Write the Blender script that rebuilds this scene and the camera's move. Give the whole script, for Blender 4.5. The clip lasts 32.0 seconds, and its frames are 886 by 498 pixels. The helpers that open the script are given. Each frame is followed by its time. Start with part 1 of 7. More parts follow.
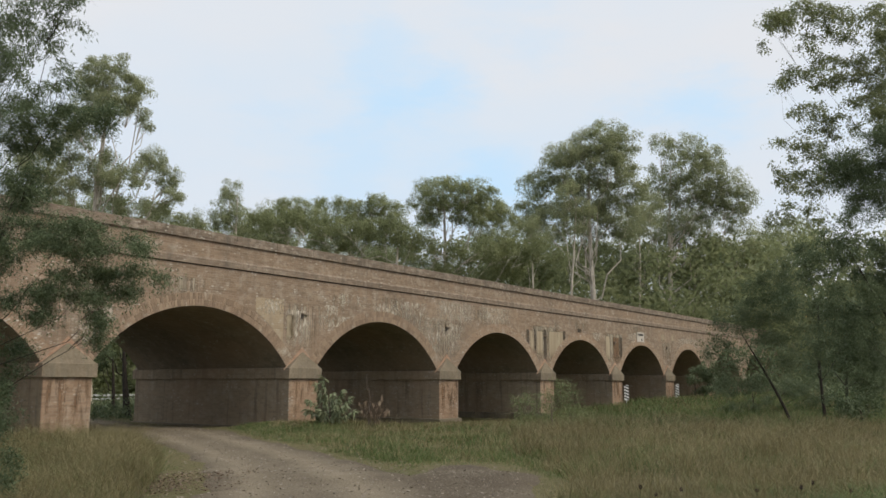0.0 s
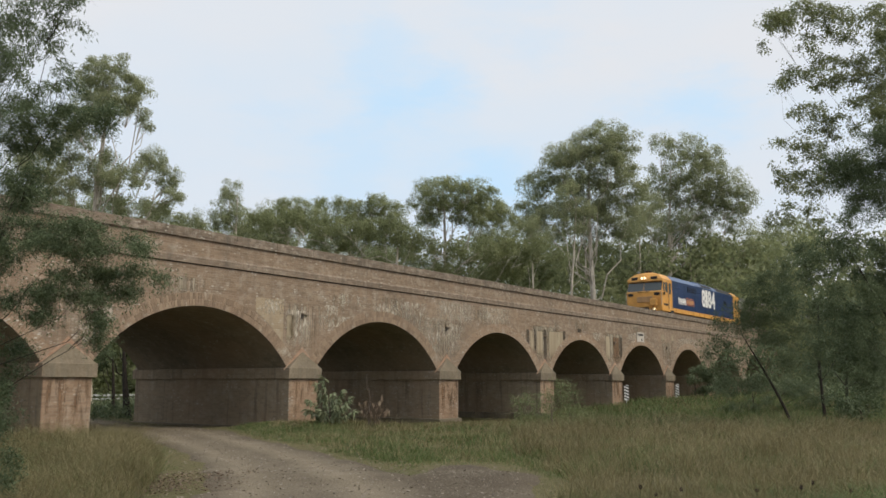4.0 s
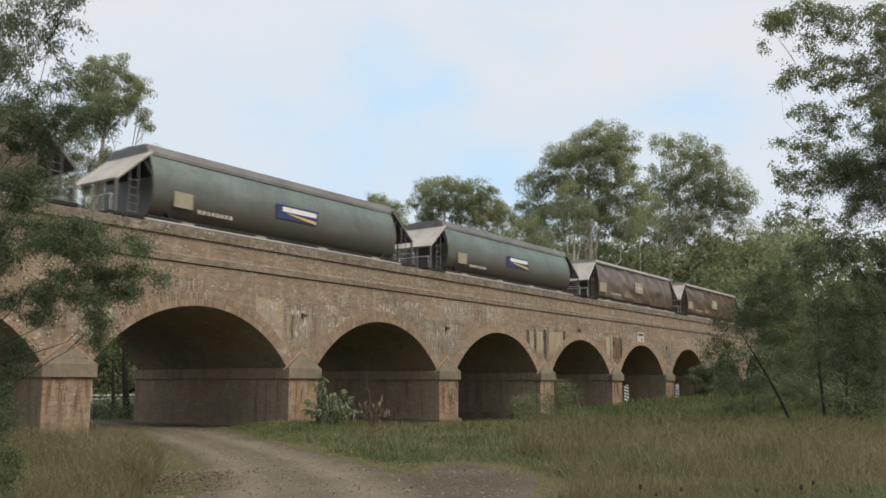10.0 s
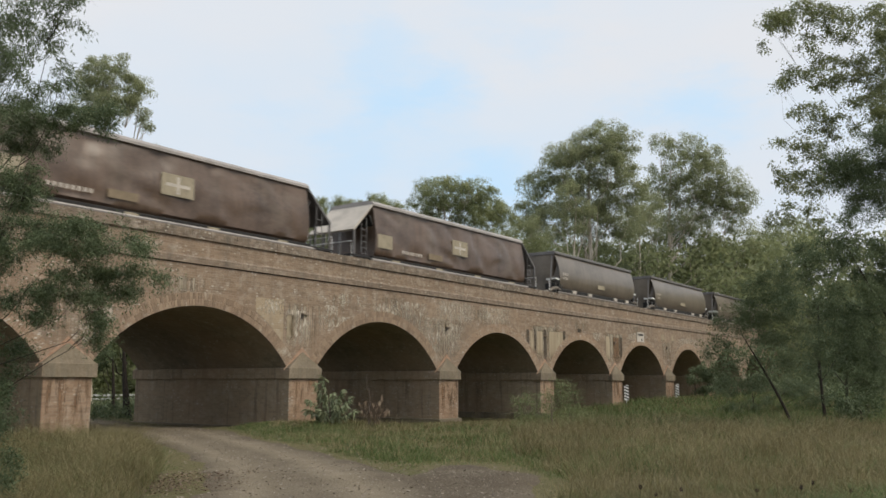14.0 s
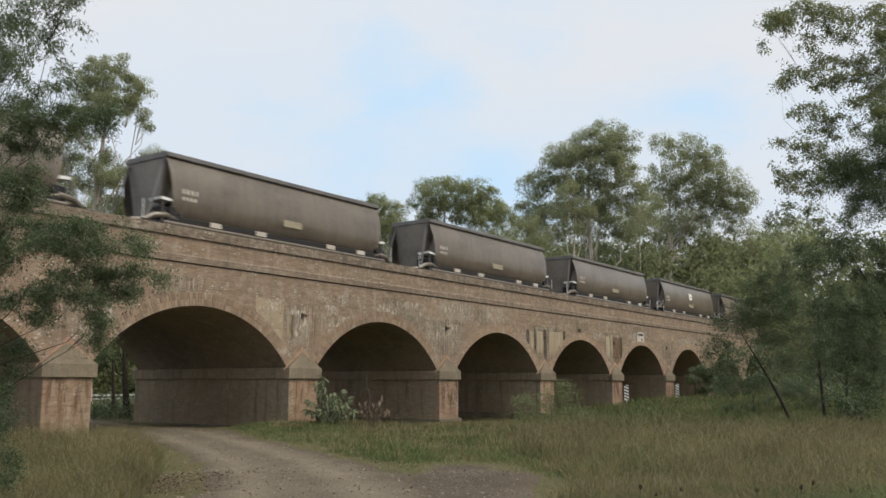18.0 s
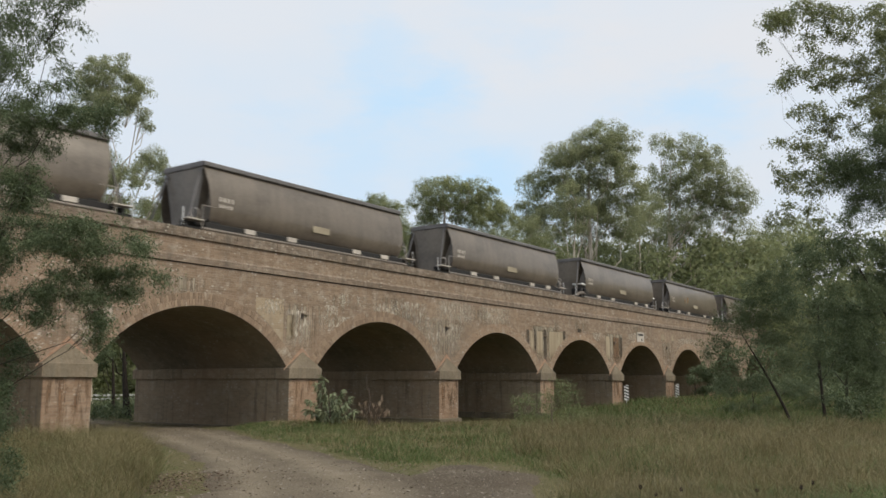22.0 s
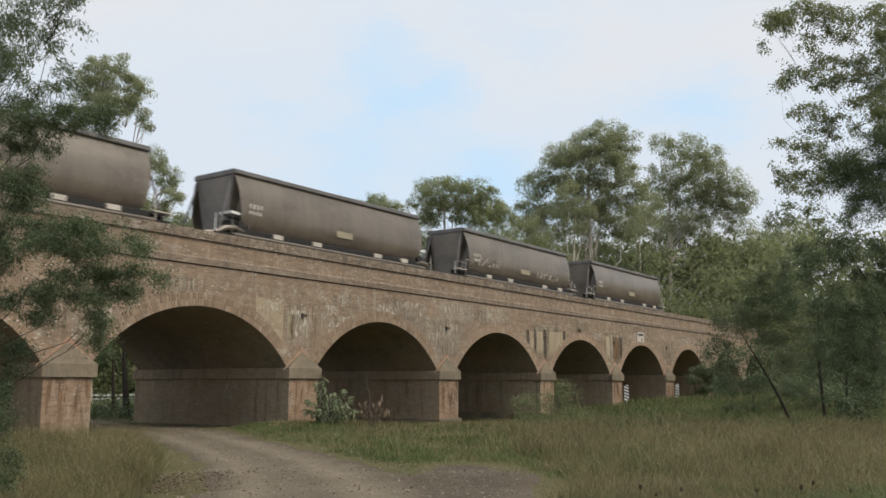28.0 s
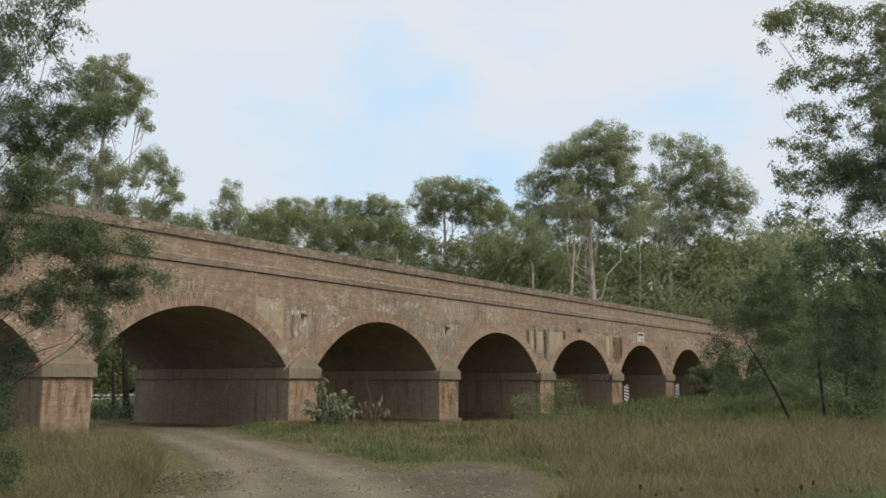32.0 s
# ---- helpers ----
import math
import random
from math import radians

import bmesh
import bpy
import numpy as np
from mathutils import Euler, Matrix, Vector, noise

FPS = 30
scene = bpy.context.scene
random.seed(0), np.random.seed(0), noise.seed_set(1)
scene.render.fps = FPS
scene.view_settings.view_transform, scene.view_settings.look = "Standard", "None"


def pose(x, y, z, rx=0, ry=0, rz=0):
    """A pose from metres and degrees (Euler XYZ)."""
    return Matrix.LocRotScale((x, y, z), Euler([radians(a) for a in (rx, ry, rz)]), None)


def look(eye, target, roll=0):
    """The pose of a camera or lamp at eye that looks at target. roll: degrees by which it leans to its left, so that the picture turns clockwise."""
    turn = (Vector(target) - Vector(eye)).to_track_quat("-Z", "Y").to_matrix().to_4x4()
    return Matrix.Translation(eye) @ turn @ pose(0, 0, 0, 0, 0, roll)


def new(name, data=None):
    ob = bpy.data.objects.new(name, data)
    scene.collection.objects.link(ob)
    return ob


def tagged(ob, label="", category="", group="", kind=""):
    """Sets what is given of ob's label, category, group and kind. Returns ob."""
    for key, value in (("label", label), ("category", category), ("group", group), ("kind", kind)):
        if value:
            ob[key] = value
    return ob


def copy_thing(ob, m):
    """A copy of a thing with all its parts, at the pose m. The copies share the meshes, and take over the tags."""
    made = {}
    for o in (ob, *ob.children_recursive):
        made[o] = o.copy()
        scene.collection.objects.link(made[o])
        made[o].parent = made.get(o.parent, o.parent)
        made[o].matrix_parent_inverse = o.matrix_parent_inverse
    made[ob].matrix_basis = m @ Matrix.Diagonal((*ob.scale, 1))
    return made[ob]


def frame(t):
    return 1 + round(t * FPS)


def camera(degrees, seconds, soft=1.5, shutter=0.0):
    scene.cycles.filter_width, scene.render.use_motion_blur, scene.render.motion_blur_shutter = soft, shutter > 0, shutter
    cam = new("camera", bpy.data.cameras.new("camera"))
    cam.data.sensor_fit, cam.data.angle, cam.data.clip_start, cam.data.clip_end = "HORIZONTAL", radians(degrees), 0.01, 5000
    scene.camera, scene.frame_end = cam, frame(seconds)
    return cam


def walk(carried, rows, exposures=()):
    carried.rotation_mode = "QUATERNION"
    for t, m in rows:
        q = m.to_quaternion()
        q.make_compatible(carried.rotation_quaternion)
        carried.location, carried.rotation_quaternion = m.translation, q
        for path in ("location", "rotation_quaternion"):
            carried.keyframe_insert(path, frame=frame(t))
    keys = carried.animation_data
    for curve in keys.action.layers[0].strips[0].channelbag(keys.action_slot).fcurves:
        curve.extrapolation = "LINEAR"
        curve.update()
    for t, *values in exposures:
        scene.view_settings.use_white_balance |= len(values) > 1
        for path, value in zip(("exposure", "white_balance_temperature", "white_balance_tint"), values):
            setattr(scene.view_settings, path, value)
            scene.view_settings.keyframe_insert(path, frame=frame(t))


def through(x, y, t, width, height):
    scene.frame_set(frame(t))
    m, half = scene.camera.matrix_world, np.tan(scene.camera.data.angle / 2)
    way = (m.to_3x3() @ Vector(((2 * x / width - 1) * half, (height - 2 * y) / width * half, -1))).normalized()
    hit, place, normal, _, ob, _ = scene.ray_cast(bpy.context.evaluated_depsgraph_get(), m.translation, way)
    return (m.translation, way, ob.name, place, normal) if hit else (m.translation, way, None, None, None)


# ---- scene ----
# Viaduct runs along x, its near face is the plane y = 0, z = 0 is the ground by the dirt road.
YAW = 0.61694                       # angle between the view and the viaduct, in plan
ACROSS = Vector((math.sin(YAW), -math.cos(YAW), 0))   # to the right of the view, level
AHEAD = Vector((math.cos(YAW), math.sin(YAW), 0))     # straight ahead, level
EYE = Vector((0, -24.5, 1.65))

cam = camera(53.93, 32.0, soft=1.6, shutter=0.3)
VIEW = look(EYE, EYE + AHEAD + Vector((0, 0, 0.15445)))
walk(cam, [(0, VIEW), (32, VIEW)], exposures=[(0, 0.0), (32, 0.0)])

# ---- sky and sun: a bright, thinly clouded day ----
SUN_EL, SUN_AZ = radians(48), radians(150)
world = bpy.data.worlds.new("sky")
scene.world = world
world.use_nodes = True
wn, wl = world.node_tree.nodes, world.node_tree.links
wn.clear()
sky = wn.new("ShaderNodeTexSky")
sky.sky_type, sky.sun_disc, sky.sun_elevation, sky.sun_rotation = "NISHITA", False, SUN_EL, SUN_AZ
coords = wn.new("ShaderNodeTexCoord")
stretch = wn.new("ShaderNodeMapping")
stretch.inputs["Scale"].default_value = (1.0, 1.0, 2.6)
clouds = wn.new("ShaderNodeTexNoise")
clouds.inputs["Scale"].default_value, clouds.inputs["Detail"].default_value, clouds.inputs["Roughness"].default_value = 2.6, 5.0, 0.5
thin = wn.new("ShaderNodeValToRGB")     # how thick the cloud sheet is
thin.color_ramp.elements[0].position, thin.color_ramp.elements[1].position = 0.34, 0.62
thin.color_ramp.elements[0].color, thin.color_ramp.elements[1].color = (0.66, 0.66, 0.66, 1), (1, 1, 1, 1)
wl.new(coords.outputs["Generated"], stretch.inputs["Vector"])
wl.new(stretch.outputs["Vector"], clouds.inputs["Vector"])
wl.new(clouds.outputs["Fac"], thin.inputs["Fac"])
cover = thin.outputs["Color"]
swirl = wn.new("ShaderNodeTexNoise")
swirl.inputs["Scale"].default_value, swirl.inputs["Detail"].default_value, swirl.inputs["Roughness"].default_value = 8.0, 7.0, 0.62
wl.new(stretch.outputs["Vector"], swirl.inputs["Vector"])
ragged = wn.new("ShaderNodeVectorMath")
ragged.operation = "MULTIPLY_ADD"
ragged.inputs[1].default_value = (0.22, 0.22, 0.13)
wl.new(swirl.outputs["Color"], ragged.inputs[0])
wl.new(coords.outputs["Generated"], ragged.inputs[2])
flatten = wn.new("ShaderNodeVectorMath")      # breaks are wider than high
flatten.operation = "MULTIPLY"
flatten.inputs[1].default_value = (1, 1, 1.7)
wl.new(ragged.outputs["Vector"], flatten.inputs[0])
# breaks in the cloud: degrees to the right of the view, degrees up, half width, cloud left at the middle
for right, up, reach, left in ((-2.9, 18.5, 0.072, 0.0), (-4.0, 22.6, 0.050, 0.45), (-6.8, 12.4, 0.075, 0.40), (-5.6, 15.1, 0.045, 0.45), (-11.5, 17.0, 0.04, 0.65), (3.6, 12.6, 0.080, 0.0), (16.9, 17.3, 0.060, 0.2), (6.0, 22.5, 0.06, 0.6)):
    flat_way = AHEAD * math.cos(radians(right)) + ACROSS * math.sin(radians(right))
    v = flat_way * math.cos(radians(up)) + Vector((0, 0, math.sin(radians(up)))) + Vector((0.11, 0.11, 0.065))
    far = wn.new("ShaderNodeVectorMath")
    far.operation = "DISTANCE"
    far.inputs[1].default_value = (v.x, v.y, v.z * 1.7)
    wl.new(flatten.outputs["Vector"], far.inputs[0])
    gap = wn.new("ShaderNodeMapRange")
    gap.interpolation_type = "SMOOTHSTEP"
    gap.inputs["From Min"].default_value, gap.inputs["From Max"].default_value = 0.0, reach * 1.8
    gap.inputs["To Min"].default_value, gap.inputs["To Max"].default_value = left, 1.0
    wl.new(far.outputs["Value"], gap.inputs["Value"])
    both = wn.new("ShaderNodeMath")
    both.operation = "MULTIPLY"
    wl.new(cover, both.inputs[0])
    wl.new(gap.outputs["Result"], both.inputs[1])
    cover = both.outputs["Value"]
veil = wn.new("ShaderNodeMix")
veil.data_type = "RGBA"
veil.inputs[7].default_value = (7.75, 7.98, 8.4, 1)
clear = wn.new("ShaderNodeMix")          # the clear sky behind, with thin high haze
clear.data_type = "RGBA"
clear.inputs[0].default_value = 0.9
clear.inputs[7].default_value = (6.1, 8.3, 10.4, 1)
back = wn.new("ShaderNodeBackground")
back.inputs["Strength"].default_value = 0.1
wout = wn.new("ShaderNodeOutputWorld")
wl.new(sky.outputs["Color"], clear.inputs[6])
wl.new(cover, veil.inputs[0])
wl.new(clear.outputs[2], veil.inputs[6])
wl.new(veil.outputs[2], back.inputs["Color"])
wl.new(back.outputs["Background"], wout.inputs["Surface"])

sun = new("sun", bpy.data.lights.new("sun", "SUN"))
sun.data.energy, sun.data.angle, sun.data.color = 2.3, radians(28), (1.0, 0.90, 0.74)
sun.matrix_world = look((0, 0, 60), Vector((0, 0, 60)) - Vector((0.25, -0.75, 0.85)))

# ---- materials ----
def shader(name, rough=0.8, metal=0.0, spec=0.3):
    m = bpy.data.materials.new(name)
    m.use_nodes = True
    b = m.node_tree.nodes["Principled BSDF"]
    b.inputs["Roughness"].default_value, b.inputs["Metallic"].default_value = rough, metal
    b.inputs["Specular IOR Level"].default_value = spec
    return m, m.node_tree.nodes, m.node_tree.links, b


def ramp(nodes, links, fac, stops):
    r = nodes.new("ShaderNodeValToRGB")
    while len(r.color_ramp.elements) < len(stops):
        r.color_ramp.elements.new(0.5)
    for e, (p, c) in zip(r.color_ramp.elements, stops):
        e.position, e.color = p, (*c, 1)
    links.new(fac, r.inputs["Fac"])
    return r.outputs["Color"]


def noise_tex(nodes, links, vec, scale, detail=4.0, rough=0.55, stretch3=None):
    n = nodes.new("ShaderNodeTexNoise")
    n.inputs["Scale"].default_value, n.inputs["Detail"].default_value, n.inputs["Roughness"].default_value = scale, detail, rough
    if stretch3:
        mp = nodes.new("ShaderNodeMapping")
        mp.inputs["Scale"].default_value = stretch3
        links.new(vec, mp.inputs["Vector"])
        vec = mp.outputs["Vector"]
    links.new(vec, n.inputs["Vector"])
    return n.outputs["Fac"]


def mix(nodes, links, fac, a, b, blend="MIX"):
    x = nodes.new("ShaderNodeMix")
    x.data_type, x.blend_type = "RGBA", blend
    for socket, v in ((x.inputs[0], fac), (x.inputs[6], a), (x.inputs[7], b)):
        if isinstance(v, bpy.types.NodeSocket):
            links.new(v, socket)
        elif isinstance(v, (int, float)):
            socket.default_value = v
        else:
            socket.default_value = (*v, 1)
    return x.outputs[2]


def relief(nodes, links, b, height, strength=0.4, distance=0.01):
    bump = nodes.new("ShaderNodeBump")
    bump.inputs["Strength"].default_value, bump.inputs["Distance"].default_value = strength, distance
    links.new(height, bump.inputs["Height"])
    links.new(bump.outputs["Normal"], b.inputs["Normal"])


def world_place(nodes):
    return nodes.new("ShaderNodeNewGeometry").outputs["Position"]


def plain(name, colour, rough=0.6, metal=0.0, vary=0.25, scale=6.0, bump=0.15, spec=0.35, stretch3=None, dirt=None, runs=0.0):
    """Paint, metal or cloth: one colour with soft grime at two scales, in the thing's own space."""
    m, n, l, b = shader(name, rough, metal, spec)
    vec = n.new("ShaderNodeTexCoord").outputs["Object"]
    grime = noise_tex(n, l, vec, scale * 0.25, 5, 0.6, stretch3)
    grain = noise_tex(n, l, vec, scale * 4, 3, 0.6, stretch3)
    dark = tuple(c * (1 - vary) for c in colour)
    lite = tuple(min(1, c * (1 + vary * 0.6)) for c in colour)
    base = ramp(n, l, grime, [(0.32, dark), (0.5, colour), (0.72, lite)])
    col = mix(n, l, 0.25, base, ramp(n, l, grain, [(0.3, dark), (0.7, lite)]))
    if runs:                     # rain-washed grime that has run down the side, and pale dust between
        wash = noise_tex(n, l, vec, 1.0, 5, 0.65, (2.6, 0.6, 0.28))
        col = mix(n, l, ramp(n, l, wash, [(0.46, (0, 0, 0)), (0.68, (runs,) * 3)]), col, tuple(c * 0.45 for c in colour))
        dust = noise_tex(n, l, vec, 0.55, 6, 0.7, (0.7, 1, 1.3))
        col = mix(n, l, ramp(n, l, dust, [(0.48, (0, 0, 0)), (0.74, (runs,) * 3)]), col, (0.25, 0.21, 0.165))
    if dirt:                     # brown dust thrown up on the lower side, ragged above
        sep = n.new("ShaderNodeSeparateXYZ")
        l.new(vec, sep.inputs[0])
        rag = n.new("ShaderNodeMath")
        rag.operation = "MULTIPLY_ADD"
        l.new(noise_tex(n, l, vec, 0.9, 5, 0.65, (0.5, 1, 1.2)), rag.inputs[0])
        rag.inputs[1].default_value = 1.8
        l.new(sep.outputs["Z"], rag.inputs[2])
        high = n.new("ShaderNodeMapRange")
        high.inputs["From Min"].default_value, high.inputs["From Max"].default_value = 2.75, 3.95
        high.inputs["To Min"].default_value, high.inputs["To Max"].default_value = 0.92, 0.0
        l.new(rag.outputs[0], high.inputs["Value"])
        col = mix(n, l, high.outputs["Result"], col, dirt)
    l.new(col, b.inputs["Base Color"])
    if bump:
        relief(n, l, b, grain, bump, 0.004)
    return m


def brickwork(name, light, deep, mortar, streak, streak_amount, pale=0.35, polar=False, course_amount=0.45, red=0.0):
    """Old brick in lime mortar, with damp streaks that run down, pale salts and soot."""
    m, n, l, b = shader(name, 0.92, 0, 0.2)
    pos = world_place(n)
    if polar:
        uv = n.new("ShaderNodeUVMap").outputs["UV"]
    else:
        sep = n.new("ShaderNodeSeparateXYZ")
        l.new(pos, sep.inputs[0])
        add = n.new("ShaderNodeMath")
        add.operation = "ADD"
        l.new(sep.outputs["X"], add.inputs[0])
        l.new(sep.outputs["Y"], add.inputs[1])
        comb = n.new("ShaderNodeCombineXYZ")
        l.new(add.outputs[0], comb.inputs["X"])
        l.new(sep.outputs["Z"], comb.inputs["Y"])
        uv = comb.outputs["Vector"]
    bt = n.new("ShaderNodeTexBrick")
    bt.inputs["Scale"].default_value = 1.0
    bt.inputs["Brick Width"].default_value = 0.24
    bt.inputs["Row Height"].default_value = 0.086
    bt.inputs["Mortar Size"].default_value = 0.006
    bt.inputs["Mortar Smooth"].default_value = 0.3
    bt.inputs["Bias"].default_value = -0.1
    bt.inputs["Color1"].default_value, bt.inputs["Color2"].default_value, bt.inputs["Mortar"].default_value = (*light, 1), (*deep, 1), (*mortar, 1)
    l.new(uv, bt.inputs["Vector"])
    patchy = noise_tex(n, l, pos, 0.45, 6, 0.65)
    blotch = noise_tex(n, l, pos, 2.6, 6, 0.7)
    run = noise_tex(n, l, pos, 1.0, 5, 0.6, (3.2, 3.2, 0.22))
    fine = noise_tex(n, l, pos, 16, 4, 0.7)
    col = mix(n, l, ramp(n, l, patchy, [(0.40, (0, 0, 0)), (0.70, (0.42, 0.42, 0.42))]), bt.outputs["Color"], tuple(c * 0.62 for c in deep))
    col = mix(n, l, ramp(n, l, blotch, [(0.5, (0, 0, 0)), (0.72, (pale, pale, pale))]), col, (0.47, 0.42, 0.35))
    col = mix(n, l, ramp(n, l, run, [(0.52, (0, 0, 0)), (0.70, (streak_amount,) * 3)]), col, streak)
    col = mix(n, l, ramp(n, l, fine, [(0.58, (0, 0, 0)), (0.75, (0.35, 0.35, 0.35))]), col, tuple(c * 0.5 for c in deep))
    course = noise_tex(n, l, pos, 1.0, 4, 0.7, (0.35, 0.35, 7.0))      # some courses weather darker than others
    col = mix(n, l, ramp(n, l, course, [(0.50, (0, 0, 0)), (0.66, (course_amount,) * 3)]), col, tuple(c * 0.62 for c in deep))
    if red:                      # patches of redder, less weathered brick
        warm = noise_tex(n, l, pos, 0.33, 5, 0.62, (1.0, 1.0, 1.5))
        col = mix(n, l, ramp(n, l, warm, [(0.44, (0, 0, 0)), (0.62, (red,) * 3)]), col, (0.39, 0.265, 0.175))
    chip = n.new("ShaderNodeTexVoronoi")          # pale spalled faces and lime specks
    chip.inputs["Scale"].default_value = 1.0
    brickish = n.new("ShaderNodeMapping")
    brickish.inputs["Scale"].default_value = (4.2, 4.2, 9.5)
    l.new(pos, brickish.inputs["Vector"])
    l.new(brickish.outputs["Vector"], chip.inputs["Vector"])
    where = noise_tex(n, l, pos, 1.1, 3, 0.6)
    speck = n.new("ShaderNodeMath")
    speck.operation = "MULTIPLY"
    l.new(ramp(n, l, chip.outputs["Distance"], [(0.16, (1, 1, 1)), (0.30, (0, 0, 0))]), speck.inputs[0])
    l.new(ramp(n, l, where, [(0.46, (0, 0, 0)), (0.60, (min(1, pale * 1.2),) * 3)]), speck.inputs[1])
    col = mix(n, l, speck.outputs[0], col, (0.56, 0.52, 0.45))
    l.new(col, b.inputs["Base Color"])
    h = n.new("ShaderNodeMath")
    h.operation = "MULTIPLY_ADD"
    l.new(fine, h.inputs[0])
    h.inputs[1].default_value = 0.8
    inv = n.new("ShaderNodeMath")
    inv.operation = "SUBTRACT"
    inv.inputs[0].default_value = 1.0
    l.new(bt.outputs["Fac"], inv.inputs[1])
    l.new(inv.outputs[0], h.inputs[2])
    relief(n, l, b, h.outputs[0], 0.7, 0.012)
    return m


def leafage(name, dark, mid, lite, through=0.25):
    """Leaves: every leaf or clump has its own tone, and lets some light through."""
    m, n, l, b = shader(name, 0.55, 0, 0.25)
    geo = n.new("ShaderNodeNewGeometry")
    tone = ramp(n, l, geo.outputs["Random Per Island"], [(0.0, dark), (0.55, mid), (1.0, lite)])
    big = noise_tex(n, l, geo.outputs["Position"], 0.5, 3, 0.5)
    tone = mix(n, l, ramp(n, l, big, [(0.35, (0.0,) * 3), (0.7, (0.5,) * 3)]), tone, lite)
    l.new(tone, b.inputs["Base Color"])
    tr = n.new("ShaderNodeBsdfTranslucent")
    l.new(tone, tr.inputs["Color"])
    mx = n.new("ShaderNodeMixShader")
    mx.inputs[0].default_value = through
    l.new(b.outputs["BSDF"], mx.inputs[1])
    l.new(tr.outputs["BSDF"], mx.inputs[2])
    l.new(mx.outputs["Shader"], n["Material Output"].inputs["Surface"])
    return m


def bark(name, a, b2, scale=3.0):
    m, n, l, b = shader(name, 0.9, 0, 0.15)
    vec = n.new("ShaderNodeTexCoord").outputs["Object"]
    strip = noise_tex(n, l, vec, scale, 5, 0.65, (3, 3, 0.5))
    l.new(ramp(n, l, strip, [(0.35, b2), (0.62, a)]), b.inputs["Base Color"])
    relief(n, l, b, strip, 0.6, 0.02)
    return m


M_BRICK = brickwork("old_brown_brick", (0.322, 0.239, 0.170), (0.223, 0.161, 0.116), (0.337, 0.283, 0.218), (0.168, 0.139, 0.112), 0.4, 0.72, red=0.22)
M_PIER = brickwork("rust_stained_pier_brick", (0.360, 0.255, 0.178), (0.235, 0.158, 0.107), (0.320, 0.265, 0.199), (0.250, 0.148, 0.087), 0.5, 0.55, course_amount=0.2, red=0.35)
M_RING = brickwork("arch_ring_brick", (0.36, 0.255, 0.175), (0.235, 0.16, 0.11), (0.47, 0.40, 0.31), (0.22, 0.175, 0.13), 0.4, 0.85, polar=True, red=0.3)
M_COPING = brickwork("weathered_coping_brick", (0.280, 0.217, 0.165), (0.157, 0.120, 0.091), (0.269, 0.234, 0.188), (0.11, 0.098, 0.08), 0.6, 0.6)
M_STRING = brickwork("weathered_string_course", (0.295, 0.225, 0.168), (0.20, 0.15, 0.112), (0.30, 0.255, 0.20), (0.10, 0.088, 0.072), 0.5, 0.4)
# dusty pier sides, also lightened in colour for ground bounce under the arches
M_SIDE = brickwork("dusty_bounce_lit_side_brick", (0.375, 0.295, 0.205), (0.285, 0.22, 0.155), (0.36, 0.295, 0.215), (0.13, 0.105, 0.08), 0.75, 0.45, course_amount=0.05, red=0.4)


def voussoir_mat():
    """Single bricks of the arch rings: each its own tone, with lime bloom over some."""
    m, n, l, b = shader("arch_ring_voussoir", 0.92, 0, 0.2)
    pos = world_place(n)
    own = n.new("ShaderNodeObjectInfo").outputs["Random"]
    col = ramp(n, l, own, [(0.0, (0.21, 0.152, 0.108)), (0.4, (0.265, 0.193, 0.137)), (0.75, (0.305, 0.222, 0.156)), (1.0, (0.34, 0.255, 0.18))])
    bloom = noise_tex(n, l, pos, 1.6, 5, 0.7)
    col = mix(n, l, ramp(n, l, bloom, [(0.54, (0, 0, 0)), (0.70, (0.75, 0.75, 0.75))]), col, (0.50, 0.45, 0.37))
    fine = noise_tex(n, l, pos, 20, 4, 0.7)
    col = mix(n, l, ramp(n, l, fine, [(0.5, (0, 0, 0)), (0.75, (0.5, 0.5, 0.5))]), col, (0.13, 0.10, 0.075))
    l.new(col, b.inputs["Base Color"])
    relief(n, l, b, fine, 0.6, 0.008)
    return m


M_VOUSSOIR = voussoir_mat()
M_VAULT = brickwork("sooty_vault_brick", (0.285, 0.236, 0.172), (0.225, 0.184, 0.136), (0.270, 0.226, 0.166), (0.154, 0.132, 0.105), 0.5, 0.3, course_amount=0.12, red=0.3)


def stone_mat():
    m, n, l, b = shader("grimy_sandstone", 0.9, 0, 0.2)
    pos = world_place(n)
    a = noise_tex(n, l, pos, 1.4, 6, 0.65)
    f = noise_tex(n, l, pos, 14, 5, 0.7)
    run = noise_tex(n, l, pos, 1.0, 5, 0.6, (5, 5, 0.5))
    col = ramp(n, l, a, [(0.3, (0.115, 0.09, 0.06)), (0.55, (0.19, 0.15, 0.10)), (0.75, (0.30, 0.24, 0.17))])
    col = mix(n, l, ramp(n, l, run, [(0.5, (0,) * 3), (0.68, (0.7,) * 3)]), col, (0.12, 0.11, 0.085))
    col = mix(n, l, 0.3, col, ramp(n, l, f, [(0.3, (0.14, 0.12, 0.09)), (0.7, (0.4, 0.35, 0.28))]))
    l.new(col, b.inputs["Base Color"])
    relief(n, l, b, f, 0.5, 0.01)
    return m


M_STONE = stone_mat()


